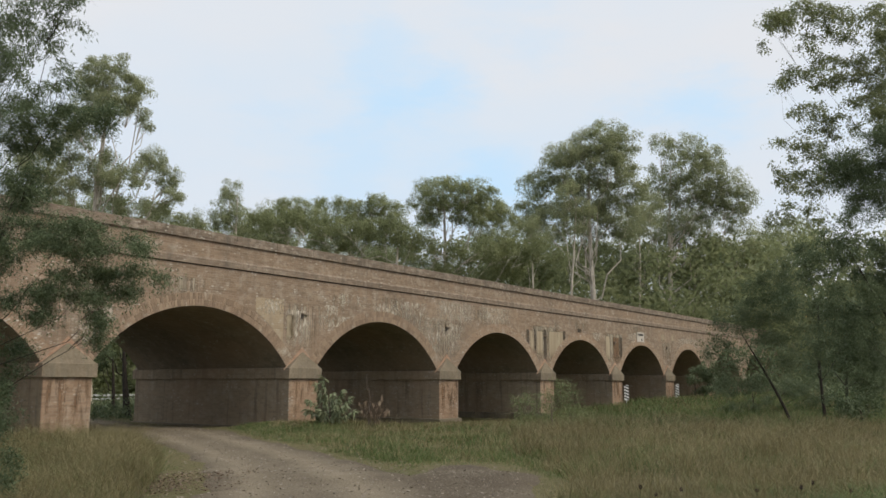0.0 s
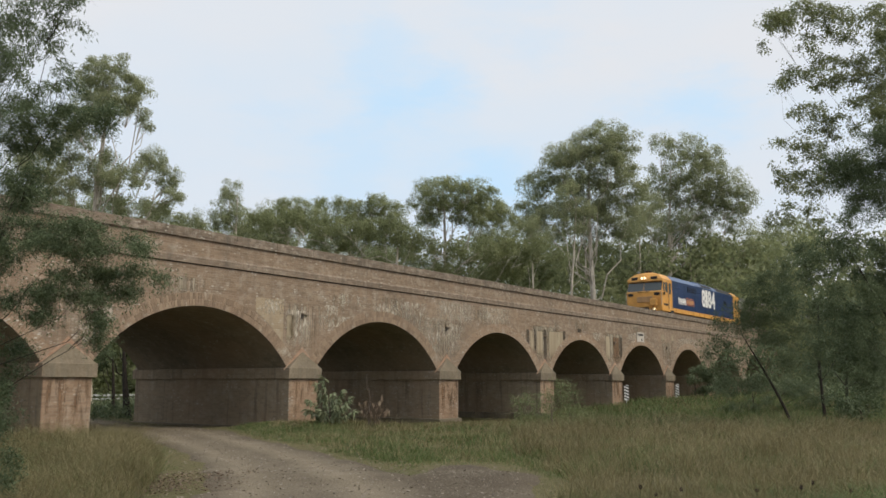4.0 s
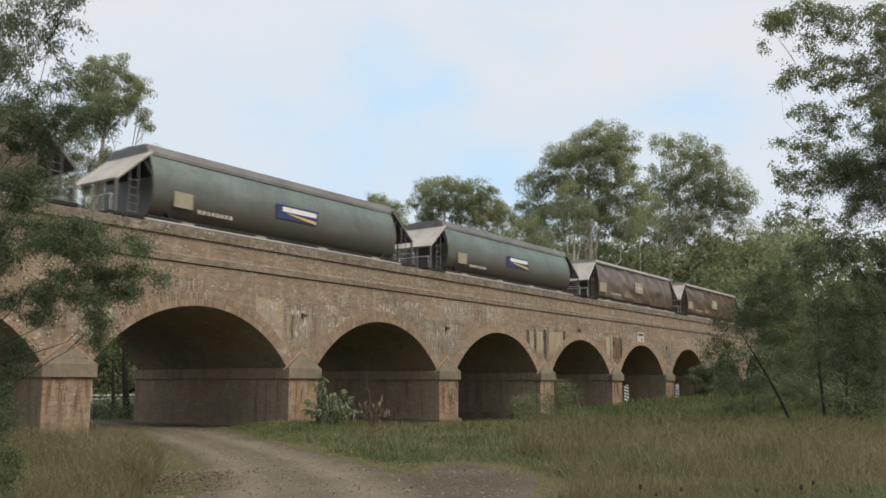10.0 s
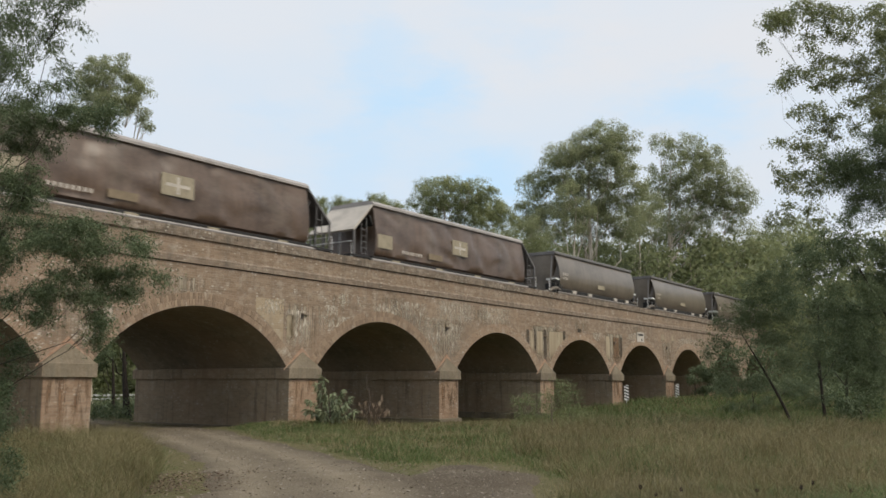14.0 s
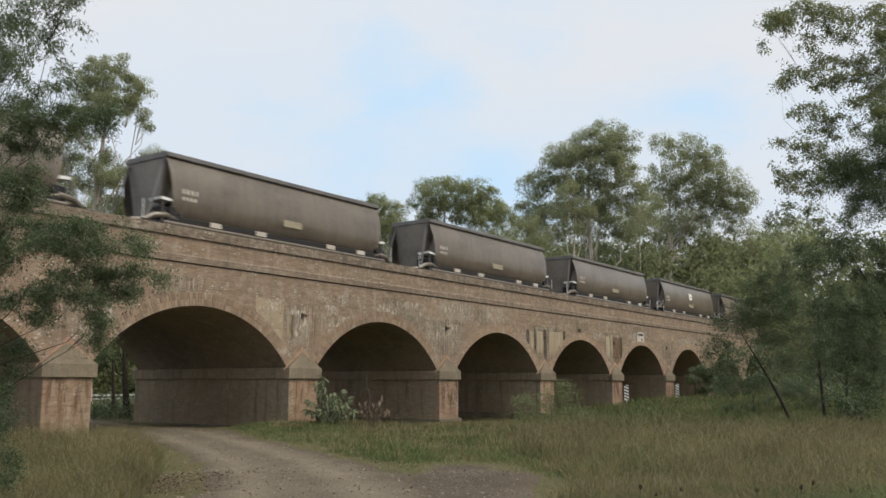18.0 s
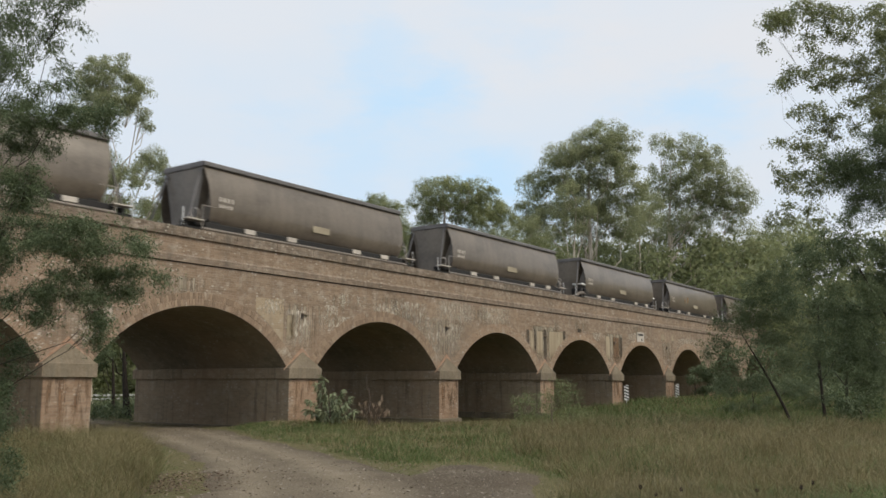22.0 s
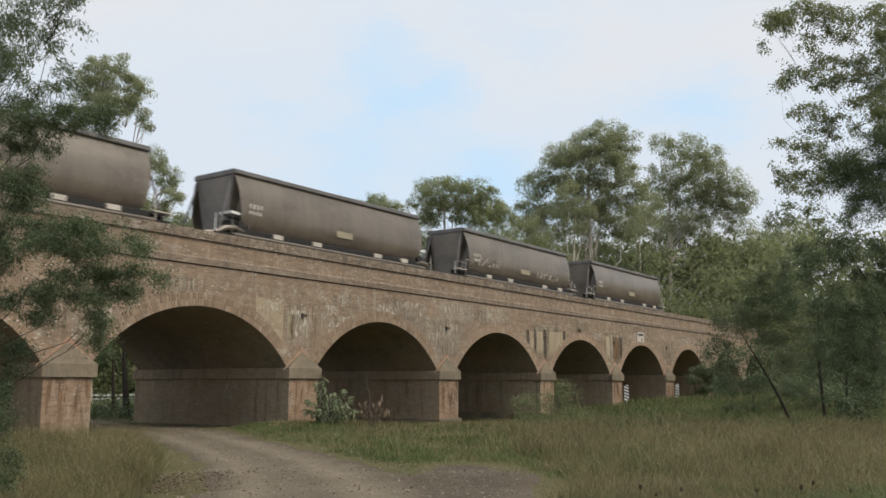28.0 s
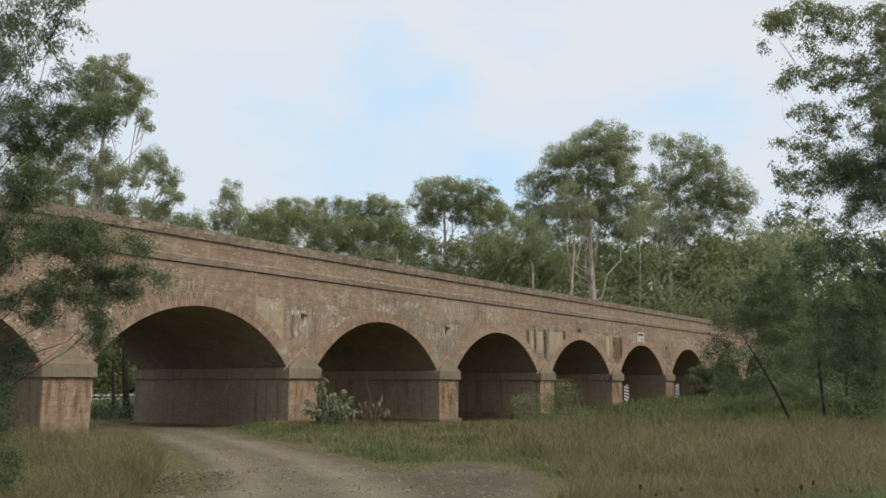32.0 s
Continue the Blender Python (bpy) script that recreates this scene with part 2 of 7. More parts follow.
def ground_mat():
    m, n, l, b = shader("leaf_littered_soil", 0.95, 0, 0.1)
    pos = world_place(n)
    a = noise_tex(n, l, pos, 0.22, 6, 0.6)
    f = noise_tex(n, l, pos, 7, 6, 0.75)
    col = ramp(n, l, a, [(0.35, (0.095, 0.10, 0.045)), (0.5, (0.13, 0.12, 0.06)), (0.66, (0.17, 0.14, 0.08))])
    col = mix(n, l, 0.55, col, ramp(n, l, f, [(0.3, (0.06, 0.055, 0.03)), (0.55, (0.12, 0.11, 0.055)), (0.75, (0.24, 0.20, 0.12))]))
    l.new(col, b.inputs["Base Color"])
    relief(n, l, b, f, 0.8, 0.05)
    return m


def dirt_mat():
    m, n, l, b = shader("dusty_gravel", 0.95, 0, 0.15)
    pos = world_place(n)
    a = noise_tex(n, l, pos, 0.7, 6, 0.65)
    f = noise_tex(n, l, pos, 22, 5, 0.8)
    v = n.new("ShaderNodeTexVoronoi")
    v.inputs["Scale"].default_value = 24
    l.new(pos, v.inputs["Vector"])
    col = ramp(n, l, a, [(0.3, (0.090, 0.073, 0.052)), (0.52, (0.155, 0.130, 0.096)), (0.72, (0.24, 0.208, 0.158))])
    col = mix(n, l, ramp(n, l, f, [(0.52, (0,) * 3), (0.72, (0.75,) * 3)]), col, (0.11, 0.09, 0.072))
    sepuv = n.new("ShaderNodeSeparateXYZ")         # across the road: packed pale wheel tracks, loose darker middle and edges
    l.new(n.new("ShaderNodeUVMap").outputs["UV"], sepuv.inputs[0])
    wob = n.new("ShaderNodeMath")
    wob.operation = "MULTIPLY_ADD"
    l.new(noise_tex(n, l, pos, 1.1, 4, 0.6), wob.inputs[0])
    wob.inputs[1].default_value = 0.22
    l.new(sepuv.outputs["X"], wob.inputs[2])
    g = lambda v: (v, v, v)
    track = ramp(n, l, wob.outputs[0], [(0.12, g(0.0)), (0.34, g(0.95)), (0.48, g(0.55)), (0.60, g(0.35)), (0.76, g(0.95)), (0.90, g(0.5)), (1.0, g(0.0))])
    col = mix(n, l, 0.6, col, mix(n, l, track, (0.088, 0.070, 0.050), (0.268, 0.225, 0.162)))
    l.new(col, b.inputs["Base Color"])
    relief(n, l, b, v.outputs["Distance"], 0.7, 0.03)
    return m


M_GROUND, M_DIRT = ground_mat(), dirt_mat()
M_BALLAST = plain("grey_ballast", (0.22, 0.20, 0.18), 0.95, 0, 0.5, 30, 0.8, 0.1)
M_GUMLEAF = leafage("gum_leaves", (0.19, 0.218, 0.116), (0.30, 0.325, 0.185), (0.43, 0.45, 0.265), 0.6)
M_GUMFAR = leafage("olive_gum_leaves", (0.18, 0.21, 0.104), (0.285, 0.315, 0.165), (0.41, 0.43, 0.235), 0.6)
M_DARKLEAF = leafage("dark_acacia_leaves", (0.058, 0.085, 0.042), (0.105, 0.140, 0.070), (0.175, 0.212, 0.115), 0.32)
M_FINELEAF = leafage("feathery_wattle_leaves", (0.063, 0.089, 0.044), (0.118, 0.150, 0.077), (0.19, 0.222, 0.122), 0.4)
M_WOODS = leafage("woodland_leaves", (0.12, 0.148, 0.070), (0.205, 0.235, 0.115), (0.32, 0.335, 0.175), 0.55)
M_SHRUB = leafage("grey_green_shrub_leaves", (0.16, 0.19, 0.105), (0.27, 0.30, 0.175), (0.40, 0.43, 0.28), 0.35)
M_DEADLEAF = leafage("withered_brown_leaves", (0.16, 0.115, 0.08), (0.25, 0.18, 0.125), (0.34, 0.26, 0.185), 0.3)
M_STALK = leafage("pale_seed_stalks", (0.16, 0.13, 0.065), (0.27, 0.225, 0.125), (0.42, 0.355, 0.21), 0.2)
M_GRASSDRY = leafage("dry_grass", (0.066, 0.060, 0.026), (0.165, 0.142, 0.064), (0.335, 0.29, 0.158), 0.35)
M_GRASSGREEN = leafage("green_grass", (0.040, 0.064, 0.021), (0.098, 0.140, 0.046), (0.205, 0.252, 0.098), 0.35)
M_GUMBARK = bark("pale_gum_bark", (0.68, 0.61, 0.52), (0.36, 0.31, 0.25), 2.0)
M_DARKBARK = bark("dark_bark", (0.06, 0.05, 0.042), (0.022, 0.019, 0.017), 5.0)
M_TWIG = bark("grey_brown_twigs", (0.20, 0.16, 0.13), (0.10, 0.08, 0.065), 9.0)
M_DEADHEAD = plain("dark_dried_seed_head", (0.05, 0.035, 0.025), 0.9, 0, 0.3, 40, 0.2)
M_LITTER = leafage("fallen_leaves", (0.06, 0.035, 0.025), (0.12, 0.075, 0.05), (0.22, 0.16, 0.11), 0.0)
M_GRAVEL = leafage("loose_stones", (0.13, 0.105, 0.08), (0.21, 0.175, 0.135), (0.32, 0.275, 0.22), 0.0)

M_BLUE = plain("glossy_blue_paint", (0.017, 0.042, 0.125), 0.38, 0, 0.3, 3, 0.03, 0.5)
# same blue as the sides, paled to carry the sky's reflection
M_BLUEROOF = plain("sky_paled_blue_roof_paint", (0.10, 0.15, 0.27), 0.42, 0, 0.25, 3, 0.05, 0.5)
M_YELLOW = plain("golden_yellow_paint", (0.68, 0.345, 0.085), 0.45, 0, 0.25, 3, 0.04, 0.4)
M_BLACK = plain("black_underframe", (0.02, 0.019, 0.018), 0.7, 0, 0.4, 6, 0.2)
M_STEEL = plain("worn_steel", (0.32, 0.31, 0.30), 0.45, 0.8, 0.4, 8, 0.1)
M_RUST = plain("rusty_rail_steel", (0.16, 0.09, 0.06), 0.7, 0.4, 0.4, 10, 0.2)
M_WHITE = plain("white_paint", (0.78, 0.77, 0.74), 0.6, 0, 0.12, 8, 0.05)
M_ORANGE = plain("orange_paint", (0.75, 0.25, 0.04), 0.5, 0, 0.15, 8, 0.05)
M_BROWN = plain("grimy_brown_wagon_paint", (0.128, 0.085, 0.060), 0.33, 0, 0.5, 2.4, 0.06, 0.5, (0.8, 1, 1.0), None, 0.45)
M_GREEN = plain("faded_green_wagon_paint", (0.13, 0.175, 0.155), 0.38, 0, 0.5, 2.4, 0.06, 0.5, (0.8, 1, 1.0), (0.085, 0.070, 0.053), 0.3)
M_GREY = plain("grimy_grey_wagon_paint", (0.168, 0.140, 0.110), 0.30, 0, 0.42, 3.2, 0.06, 0.5, (0.6, 1, 0.9), None, 0.34)
# dusty steel raised paler for the sunlit front hoods; other pale parts share it
M_HOOD = plain("pale_dusty_sunlit_steel", (0.52, 0.47, 0.41), 0.6, 0, 0.3, 5, 0.1)
M_RIM = plain("dusty_sunlit_rim_steel", (0.36, 0.33, 0.31), 0.55, 0.1, 0.35, 3, 0.08)
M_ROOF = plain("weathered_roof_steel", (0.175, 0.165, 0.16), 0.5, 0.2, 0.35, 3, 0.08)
M_LABEL = plain("faded_cream_label", (0.33, 0.285, 0.205), 0.7, 0, 0.3, 12, 0.05)
M_GRIME = plain("grimy_underframe_steel", (0.075, 0.062, 0.053), 0.7, 0, 0.4, 6, 0.15)
M_NAVY = plain("navy_label_paint", (0.032, 0.04, 0.13), 0.5, 0, 0.2, 6, 0.03)
M_BUFF = plain("buff_yellow_paint", (0.62, 0.45, 0.12), 0.6, 0, 0.2, 6, 0.03)
M_GALV = plain("galvanised_steel", (0.50, 0.51, 0.51), 0.5, 0.5, 0.25, 10, 0.05)
M_CAR = plain("silver_white_car_paint", (0.66, 0.67, 0.68), 0.3, 0.1, 0.06, 3, 0.0, 0.5)
M_RUBBER = plain("black_rubber", (0.018, 0.018, 0.018), 0.85, 0, 0.3, 20, 0.2)
M_PINK = brickwork("pink_chevron_brick", (0.47, 0.30, 0.205), (0.38, 0.23, 0.155), (0.46, 0.36, 0.27), (0.2, 0.15, 0.11), 0.3, 0.3)
M_PATCH = brickwork("pale_repointed_brick", (0.42, 0.33, 0.225), (0.365, 0.28, 0.19), (0.42, 0.36, 0.27), (0.22, 0.17, 0.12), 0.5, 0.5)


def drip_mat(name, light, dark, amount, seed, side=0.22, foot=0.55, weave=(5.5, 1, 0.28)):
    """Streaks that have run down a wall: pale lime and dark damp, with the bare wall showing between them."""
    m, n, l, b = shader(name, 0.95, 0, 0.1)
    pos = world_place(n)
    mp = n.new("ShaderNodeMapping")
    mp.inputs["Location"].default_value = (seed * 3.7, 0, 0)
    l.new(pos, mp.inputs["Vector"])
    run = noise_tex(n, l, mp.outputs["Vector"], 1.0, 6, 0.7, weave)
    hue = noise_tex(n, l, mp.outputs["Vector"], 1.0, 4, 0.6, (3.1, 1, 0.2))
    grain = noise_tex(n, l, pos, 18, 4, 0.7)
    l.new(mix(n, l, 0.35, ramp(n, l, hue, [(0.42, dark), (0.56, light)]), ramp(n, l, grain, [(0.3, dark), (0.7, light)])), b.inputs["Base Color"])
    uv = n.new("ShaderNodeUVMap").outputs["UV"]
    sep = n.new("ShaderNodeSeparateXYZ")
    l.new(uv, sep.inputs[0])
    def fade(socket, a, b2, c, d):
        r = n.new("ShaderNodeValToRGB")
        els = r.color_ramp.elements
        els[0].position, els[0].color, els[1].position, els[1].color = a, (0, 0, 0, 1), d, (0, 0, 0, 1)
        for q in (b2, c):
            els.new(q).color = (1, 1, 1, 1)
        l.new(socket, r.inputs["Fac"])
        return r.outputs["Color"]
    k = n.new("ShaderNodeMath")
    k.operation = "MULTIPLY"
    l.new(fade(sep.outputs["X"], 0.0, side, 1 - side, 1.0), k.inputs[0])
    l.new(fade(sep.outputs["Y"], 0.0, foot, 0.96, 1.0), k.inputs[1])
    f = n.new("ShaderNodeMath")
    f.operation = "MULTIPLY"
    l.new(k.outputs[0], f.inputs[0])
    l.new(ramp(n, l, run, [(0.5 - amount * 0.12, (0, 0, 0)), (0.66 - amount * 0.12, (0.9, 0.9, 0.9))]), f.inputs[1])
    tr = n.new("ShaderNodeBsdfTransparent")
    mx = n.new("ShaderNodeMixShader")
    l.new(f.outputs[0], mx.inputs[0])
    l.new(tr.outputs["BSDF"], mx.inputs[1])
    l.new(b.outputs["BSDF"], mx.inputs[2])
    l.new(mx.outputs["Shader"], n["Material Output"].inputs["Surface"])
    return m


M_DRIPS = [drip_mat("lime_and_damp_streaks", (0.50, 0.44, 0.34), (0.10, 0.085, 0.065), 1.0, 1), drip_mat("faint_lime_streaks", (0.46, 0.40, 0.31), (0.15, 0.12, 0.09), 0.4, 2)]
M_LIMERUN = drip_mat("cream_lime_run", (0.47, 0.40, 0.29), (0.33, 0.265, 0.185), 2.0, 4, 0.12, 0.4)
M_LIMEFLECK = drip_mat("cream_lime_flecks", (0.66, 0.61, 0.52), (0.48, 0.41, 0.31), 0.42, 7, 0.25, 0.4, (9.0, 1, 2.6))
M_SOOTRUN = drip_mat("dark_damp_run", (0.12, 0.10, 0.078), (0.065, 0.055, 0.045), 1.8, 5, 0.2, 0.4)
M_RUSTRUN = drip_mat("rusty_damp_run", (0.27, 0.17, 0.10), (0.14, 0.09, 0.06), 1.2, 6, 0.2, 0.4)
M_PIERDRIPS = drip_mat("dark_drips_and_rust", (0.33, 0.20, 0.12), (0.07, 0.055, 0.042), 0.25, 3, 0.1, 0.7, (4.0, 1, 0.8))


def glass_mat():
    m, n, l, b = shader("dark_cab_glass", 0.06, 0, 0.5)
    b.inputs["Base Color"].default_value = (0.075, 0.085, 0.085, 1)
    return m


def glow_mat():
    m, n, l, b = shader("lit_headlight", 0.3)
    b.inputs["Base Color"].default_value = (1, 0.9, 0.7, 1)
    b.inputs["Emission Color"].default_value = (1, 0.78, 0.45, 1)
    b.inputs["Emission Strength"].default_value = 1.8
    return m


M_GLASS, M_GLOW = glass_mat(), glow_mat()

# ---- mesh helpers ----
class Shape:
    """Gathers corners and faces of one mesh."""

    def __init__(s):
        s.v, s.f, s.m = [], [], []

    def face(s, pts, slot=0):
        i = len(s.v)
        s.v += [tuple(p) for p in pts]
        s.f.append(tuple(range(i, i + len(pts))))
        s.m.append(slot)
        return s

    def box(s, x0, x1, y0, y1, z0, z1, c=0.0, slot=0):
        """A block with its edges cut back by c."""
        if c <= 0:
            i = len(s.v)
            s.v += [(x, y, z) for x in (x0, x1) for y in (y0, y1) for z in (z0, z1)]
            for q in ((0, 1, 3, 2), (4, 6, 7, 5), (0, 4, 5, 1), (2, 3, 7, 6), (0, 2, 6, 4), (1, 5, 7, 3)):
                s.f.append(tuple(i + k for k in q))
                s.m.append(slot)
            return s
        secs = []
        for z, k in ((z0, c), (z0 + c, 0), (z1 - c, 0), (z1, c)):
            e = c if k == 0 else 2 * c
            secs.append([(x0 + k, y0 + e, z), (x0 + e, y0 + k, z), (x1 - e, y0 + k, z), (x1 - k, y0 + e, z),
                         (x1 - k, y1 - e, z), (x1 - e, y1 - k, z), (x0 + e, y1 - k, z), (x0 + k, y1 - e, z)])
        return s.loft(secs, slot)

    def loft(s, secs, slot=0, caps=True):
        n, i = len(secs[0]), len(s.v)
        for sec in secs:
            s.v += [tuple(p) for p in sec]
        for a in range(len(secs) - 1):
            for k in range(n):
                s.f.append((i + a * n + k, i + a * n + (k + 1) % n, i + (a + 1) * n + (k + 1) % n, i + (a + 1) * n + k))
                s.m.append(slot)
        if caps:
            s.f.append(tuple(i + k for k in reversed(range(n))))
            s.f.append(tuple(i + (len(secs) - 1) * n + k for k in range(n)))
            s.m += [slot, slot]
        return s

    def tube(s, pts, radii, sides=6, slot=0):
        pts = [Vector(p) for p in pts]
        if not isinstance(radii, (list, tuple)):
            radii = [radii] * len(pts)
        secs = []
        for k, p in enumerate(pts):
            d = (pts[min(k + 1, len(pts) - 1)] - pts[max(k - 1, 0)]).normalized()
            u = d.cross(Vector((0, 0, 1)) if abs(d.z) < 0.95 else Vector((0, 1, 0))).normalized()
            w = d.cross(u)
            secs.append([p + (u * math.cos(2 * math.pi * j / sides) + w * math.sin(2 * math.pi * j / sides)) * radii[k] for j in range(sides)])
        return s.loft(secs, slot)

    def mesh(s, name, mats, smooth=False, tidy=True):
        me = bpy.data.meshes.new(name)
        me.from_pydata(s.v, [], s.f)
        for m in (mats if isinstance(mats, (list, tuple)) else [mats]):
            me.materials.append(m)
        me.polygons.foreach_set("material_index", s.m)
        if tidy:
            bm = bmesh.new()
            bm.from_mesh(me)
            bmesh.ops.remove_doubles(bm, verts=bm.verts, dist=1e-5)
            bmesh.ops.recalc_face_normals(bm, faces=bm.faces)
            bm.to_mesh(me)
            bm.free()
        if smooth:
            me.polygons.foreach_set("use_smooth", [True] * len(me.polygons))
            me.set_sharp_from_angle(angle=radians(38))
        me.update()
        return me


def part(name, shape, mats, parent, label="", smooth=False, at=None):
    me = shape if isinstance(shape, bpy.types.Mesh) else shape.mesh(name, mats, smooth)
    ob = new(name, me)
    ob.parent = parent
    if at is not None:
        ob.matrix_basis = at
    return tagged(ob, label)


def thing(name, label, category, group="", at=None, kind=""):
    ob = tagged(new(name), label, category, group, kind)
    if at is not None:
        ob.matrix_basis = at
    return ob


def solid(name, shape, mats, label, category, group="", kind="", smooth=False):
    return tagged(new(name, shape.mesh(name, mats, smooth)), label, category, group, kind)


def many_quads(name, verts, mat, per=4):
    """One mesh of separate little faces; verts is (faces, per, 3)."""
    n = len(verts)
    me = bpy.data.meshes.new(name)
    me.vertices.add(n * per)
    me.vertices.foreach_set("co", np.asarray(verts, dtype=np.float32).ravel())
    me.loops.add(n * per)
    me.loops.foreach_set("vertex_index", np.arange(n * per, dtype=np.int32))
    me.polygons.add(n)
    me.polygons.foreach_set("loop_start", np.arange(0, n * per, per, dtype=np.int32))
    me.polygons.foreach_set("loop_total", np.full(n, per, dtype=np.int32))
    me.materials.append(mat)
    me.update(calc_edges=True)
    return me


# ---- the ground ----
def bump2(x, y, cx, cy, rx, ry):
    return np.exp(-((x - cx) / rx) ** 2 - ((y - cy) / ry) ** 2)


def ground_z(x, y):
    """Height of the ground: nearly flat, a grassy rise by the far arches, a dip by the middle piers."""
    x, y = np.asarray(x, float), np.asarray(y, float)
    z = 0.06 * np.sin(x * 0.55 + 1.3) * np.cos(y * 0.48) + 0.03 * np.sin(x * 1.7 + y * 1.3)
    z = z + 0.75 * bump2(x, y, 62, -9, 16, 8) - 0.50 * bump2(x, y, 39, 1, 11, 7)
    z = z + 0.25 * bump2(x, y, 24.6, -0.8, 4, 2) + 0.12 * bump2(x, y, 14.8, -2, 3, 2)
    z = z + 4.2 * np.clip((x - 96) / 26, 0, 1) ** 1.5 * np.exp(-(np.clip(np.abs(y - 4.6) - 5, 0, 99) / 5) ** 2)
    near = np.exp(-(((x - 16) / 9) ** 2 + ((y + 6) / 9) ** 2))
    return z * (1 - 0.7 * near)


def axis(lo, hi, step, far):
    a = list(np.arange(lo, hi + step, step))
    k, s = hi, step
    while k < far:
        s *= 1.5
        k += s
        a.append(k)
    k, s = lo, step
    while k > -far:
        s *= 1.5
        k -= s
        a.insert(0, k)
    return np.array(a)


def build_ground():
    xs, ys = axis(-6, 130, 0.9, 2500), axis(-30, 40, 0.9, 2500)
    gx, gy = np.meshgrid(xs, ys)
    gz = ground_z(gx, gy)
    s = Shape()
    s.v = [tuple(p) for p in np.stack([gx, gy, gz], -1).reshape(-1, 3)]
    w = len(xs)
    s.f = [(j * w + i, j * w + i + 1, (j + 1) * w + i + 1, (j + 1) * w + i) for j in range(len(ys) - 1) for i in range(w - 1)]
    s.m = [0] * len(s.f)
    tagged(new("ground", s.mesh("ground", M_GROUND, True, tidy=False)), "grassy soil with leaf litter on the river flat", "ground", kind="structure")


build_ground()

# centre line and half width of the dirt road, from beneath the near arch towards the camera's side
ROAD = [(23.5, 34, 2.2), (22.4, 14, 1.9), (21.2, 7, 1.8), (20.2, 3, 1.75), (18.9, -0.9, 1.6), (17.0, -4.1, 1.6), (14.1, -9.5, 1.65), (11.1, -13.8, 1.85), (9.2, -16.0, 1.95), (5.8, -19.6, 2.0), (1.5, -24.9, 2.1), (-8, -34, 2.2)]


def road_line(n=90):
    p = np.array(ROAD)
    t = np.linspace(0, len(p) - 1, n)
    k = np.clip(t.astype(int), 0, len(p) - 2)
    out = []
    for tt, kk in zip(t, k):
        p0, p1, p2, p3 = p[max(kk - 1, 0)], p[kk], p[kk + 1], p[min(kk + 2, len(p) - 1)]
        f = tt - kk
        out.append(0.5 * (2 * p1 + (p2 - p0) * f + (2 * p0 - 5 * p1 + 4 * p2 - p3) * f * f + (3 * p1 - p0 - 3 * p2 + p3) * f ** 3))
    return np.array(out)


LINE = road_line()


def build_road():
    d = np.gradient(LINE[:, :2], axis=0)
    d /= np.linalg.norm(d, axis=1)[:, None]
    nrm = np.stack([-d[:, 1], d[:, 0]], 1)
    s, cols = Shape(), np.linspace(-1, 1, 17)
    for i, (x, y, w) in enumerate(LINE):
        for c in cols:
            ragged = 1 + 0.16 * noise.noise((x * 0.9, y * 0.9, 3.0 if c > 0 else 9.0)) + 0.1 * noise.noise((x * 3, y * 3, 5.0))
            px, py = x + nrm[i, 0] * c * w * ragged, y + nrm[i, 1] * c * w * ragged
            rut = -0.035 * math.exp(-((abs(c) - 0.45) / 0.14) ** 2) + 0.02 * noise.noise((px * 2, py * 2, 0))
            lift = 0.05 * (1 - abs(c) ** 6) - 0.03 * abs(c) ** 6
            s.v.append((px, py, float(ground_z(px, py)) + lift + rut))
    w = len(cols)
    s.f = [(i * w + j, i * w + j + 1, (i + 1) * w + j + 1, (i + 1) * w + j) for i in range(len(LINE) - 1) for j in range(w - 1)]
    s.m = [0] * len(s.f)
    me = s.mesh("road", M_DIRT, True, tidy=False)
    me.uv_layers.new(name="UVMap").data.foreach_set("uv", [q for p in me.polygons for v in p.vertices for q in ((v % w) / (w - 1), v // w)])
    tagged(new("road", me), "pale unsealed gravel track with wheel ruts", "dirt road", kind="structure")
    # worn bare patch beside the road
    s, n = Shape(), 28
    for ring in range(7):
        for k in range(n):
            a = 2 * math.pi * k / n
            r = ring / 6 * (1 + 0.25 * noise.noise((math.cos(a) * 1.6, math.sin(a) * 1.6, 2)))
            px, py = 12.8 + 1.2 * r * math.cos(a) * ACROSS.x + 3.0 * r * math.sin(a) * AHEAD.x, -16.1 + 1.2 * r * math.cos(a) * ACROSS.y + 3.0 * r * math.sin(a) * AHEAD.y
            s.v.append((px, py, float(ground_z(px, py)) + 0.045 - 0.07 * (ring / 6) ** 5))
    s.f = [(r * n + k, r * n + (k + 1) % n, (r + 1) * n + (k + 1) % n, (r + 1) * n + k) for r in range(6) for k in range(n)]
    s.m = [0] * len(s.f)
    me = s.mesh("pavement", M_DIRT, True, tidy=False)
    me.uv_layers.new(name="UVMap").data.foreach_set("uv", [q for p in me.polygons for v in p.vertices for q in (-0.14 + 0.12 * (1 - (v // n) / 6), 0.0)])
    tagged(new("pavement", me), "worn bare stony patch beside the track", "bare ground", kind="structure")


build_road()

# ---- the viaduct ----
W = 9.3
PIERS = [-14.8, -4.9, 5.05, 14.98, 24.93, 34.83, 44.66, 54.30, 63.75, 73.10, 82.4, 91.7]
HW = 0.80                            # half the width of a pier
CROWN, SPRING = 4.33, 2.26
STRING0, STRING1, COPE0, COPE1, RAIL = 5.76, 6.07, 6.66, 7.00, 6.37
PROUD = 0.15


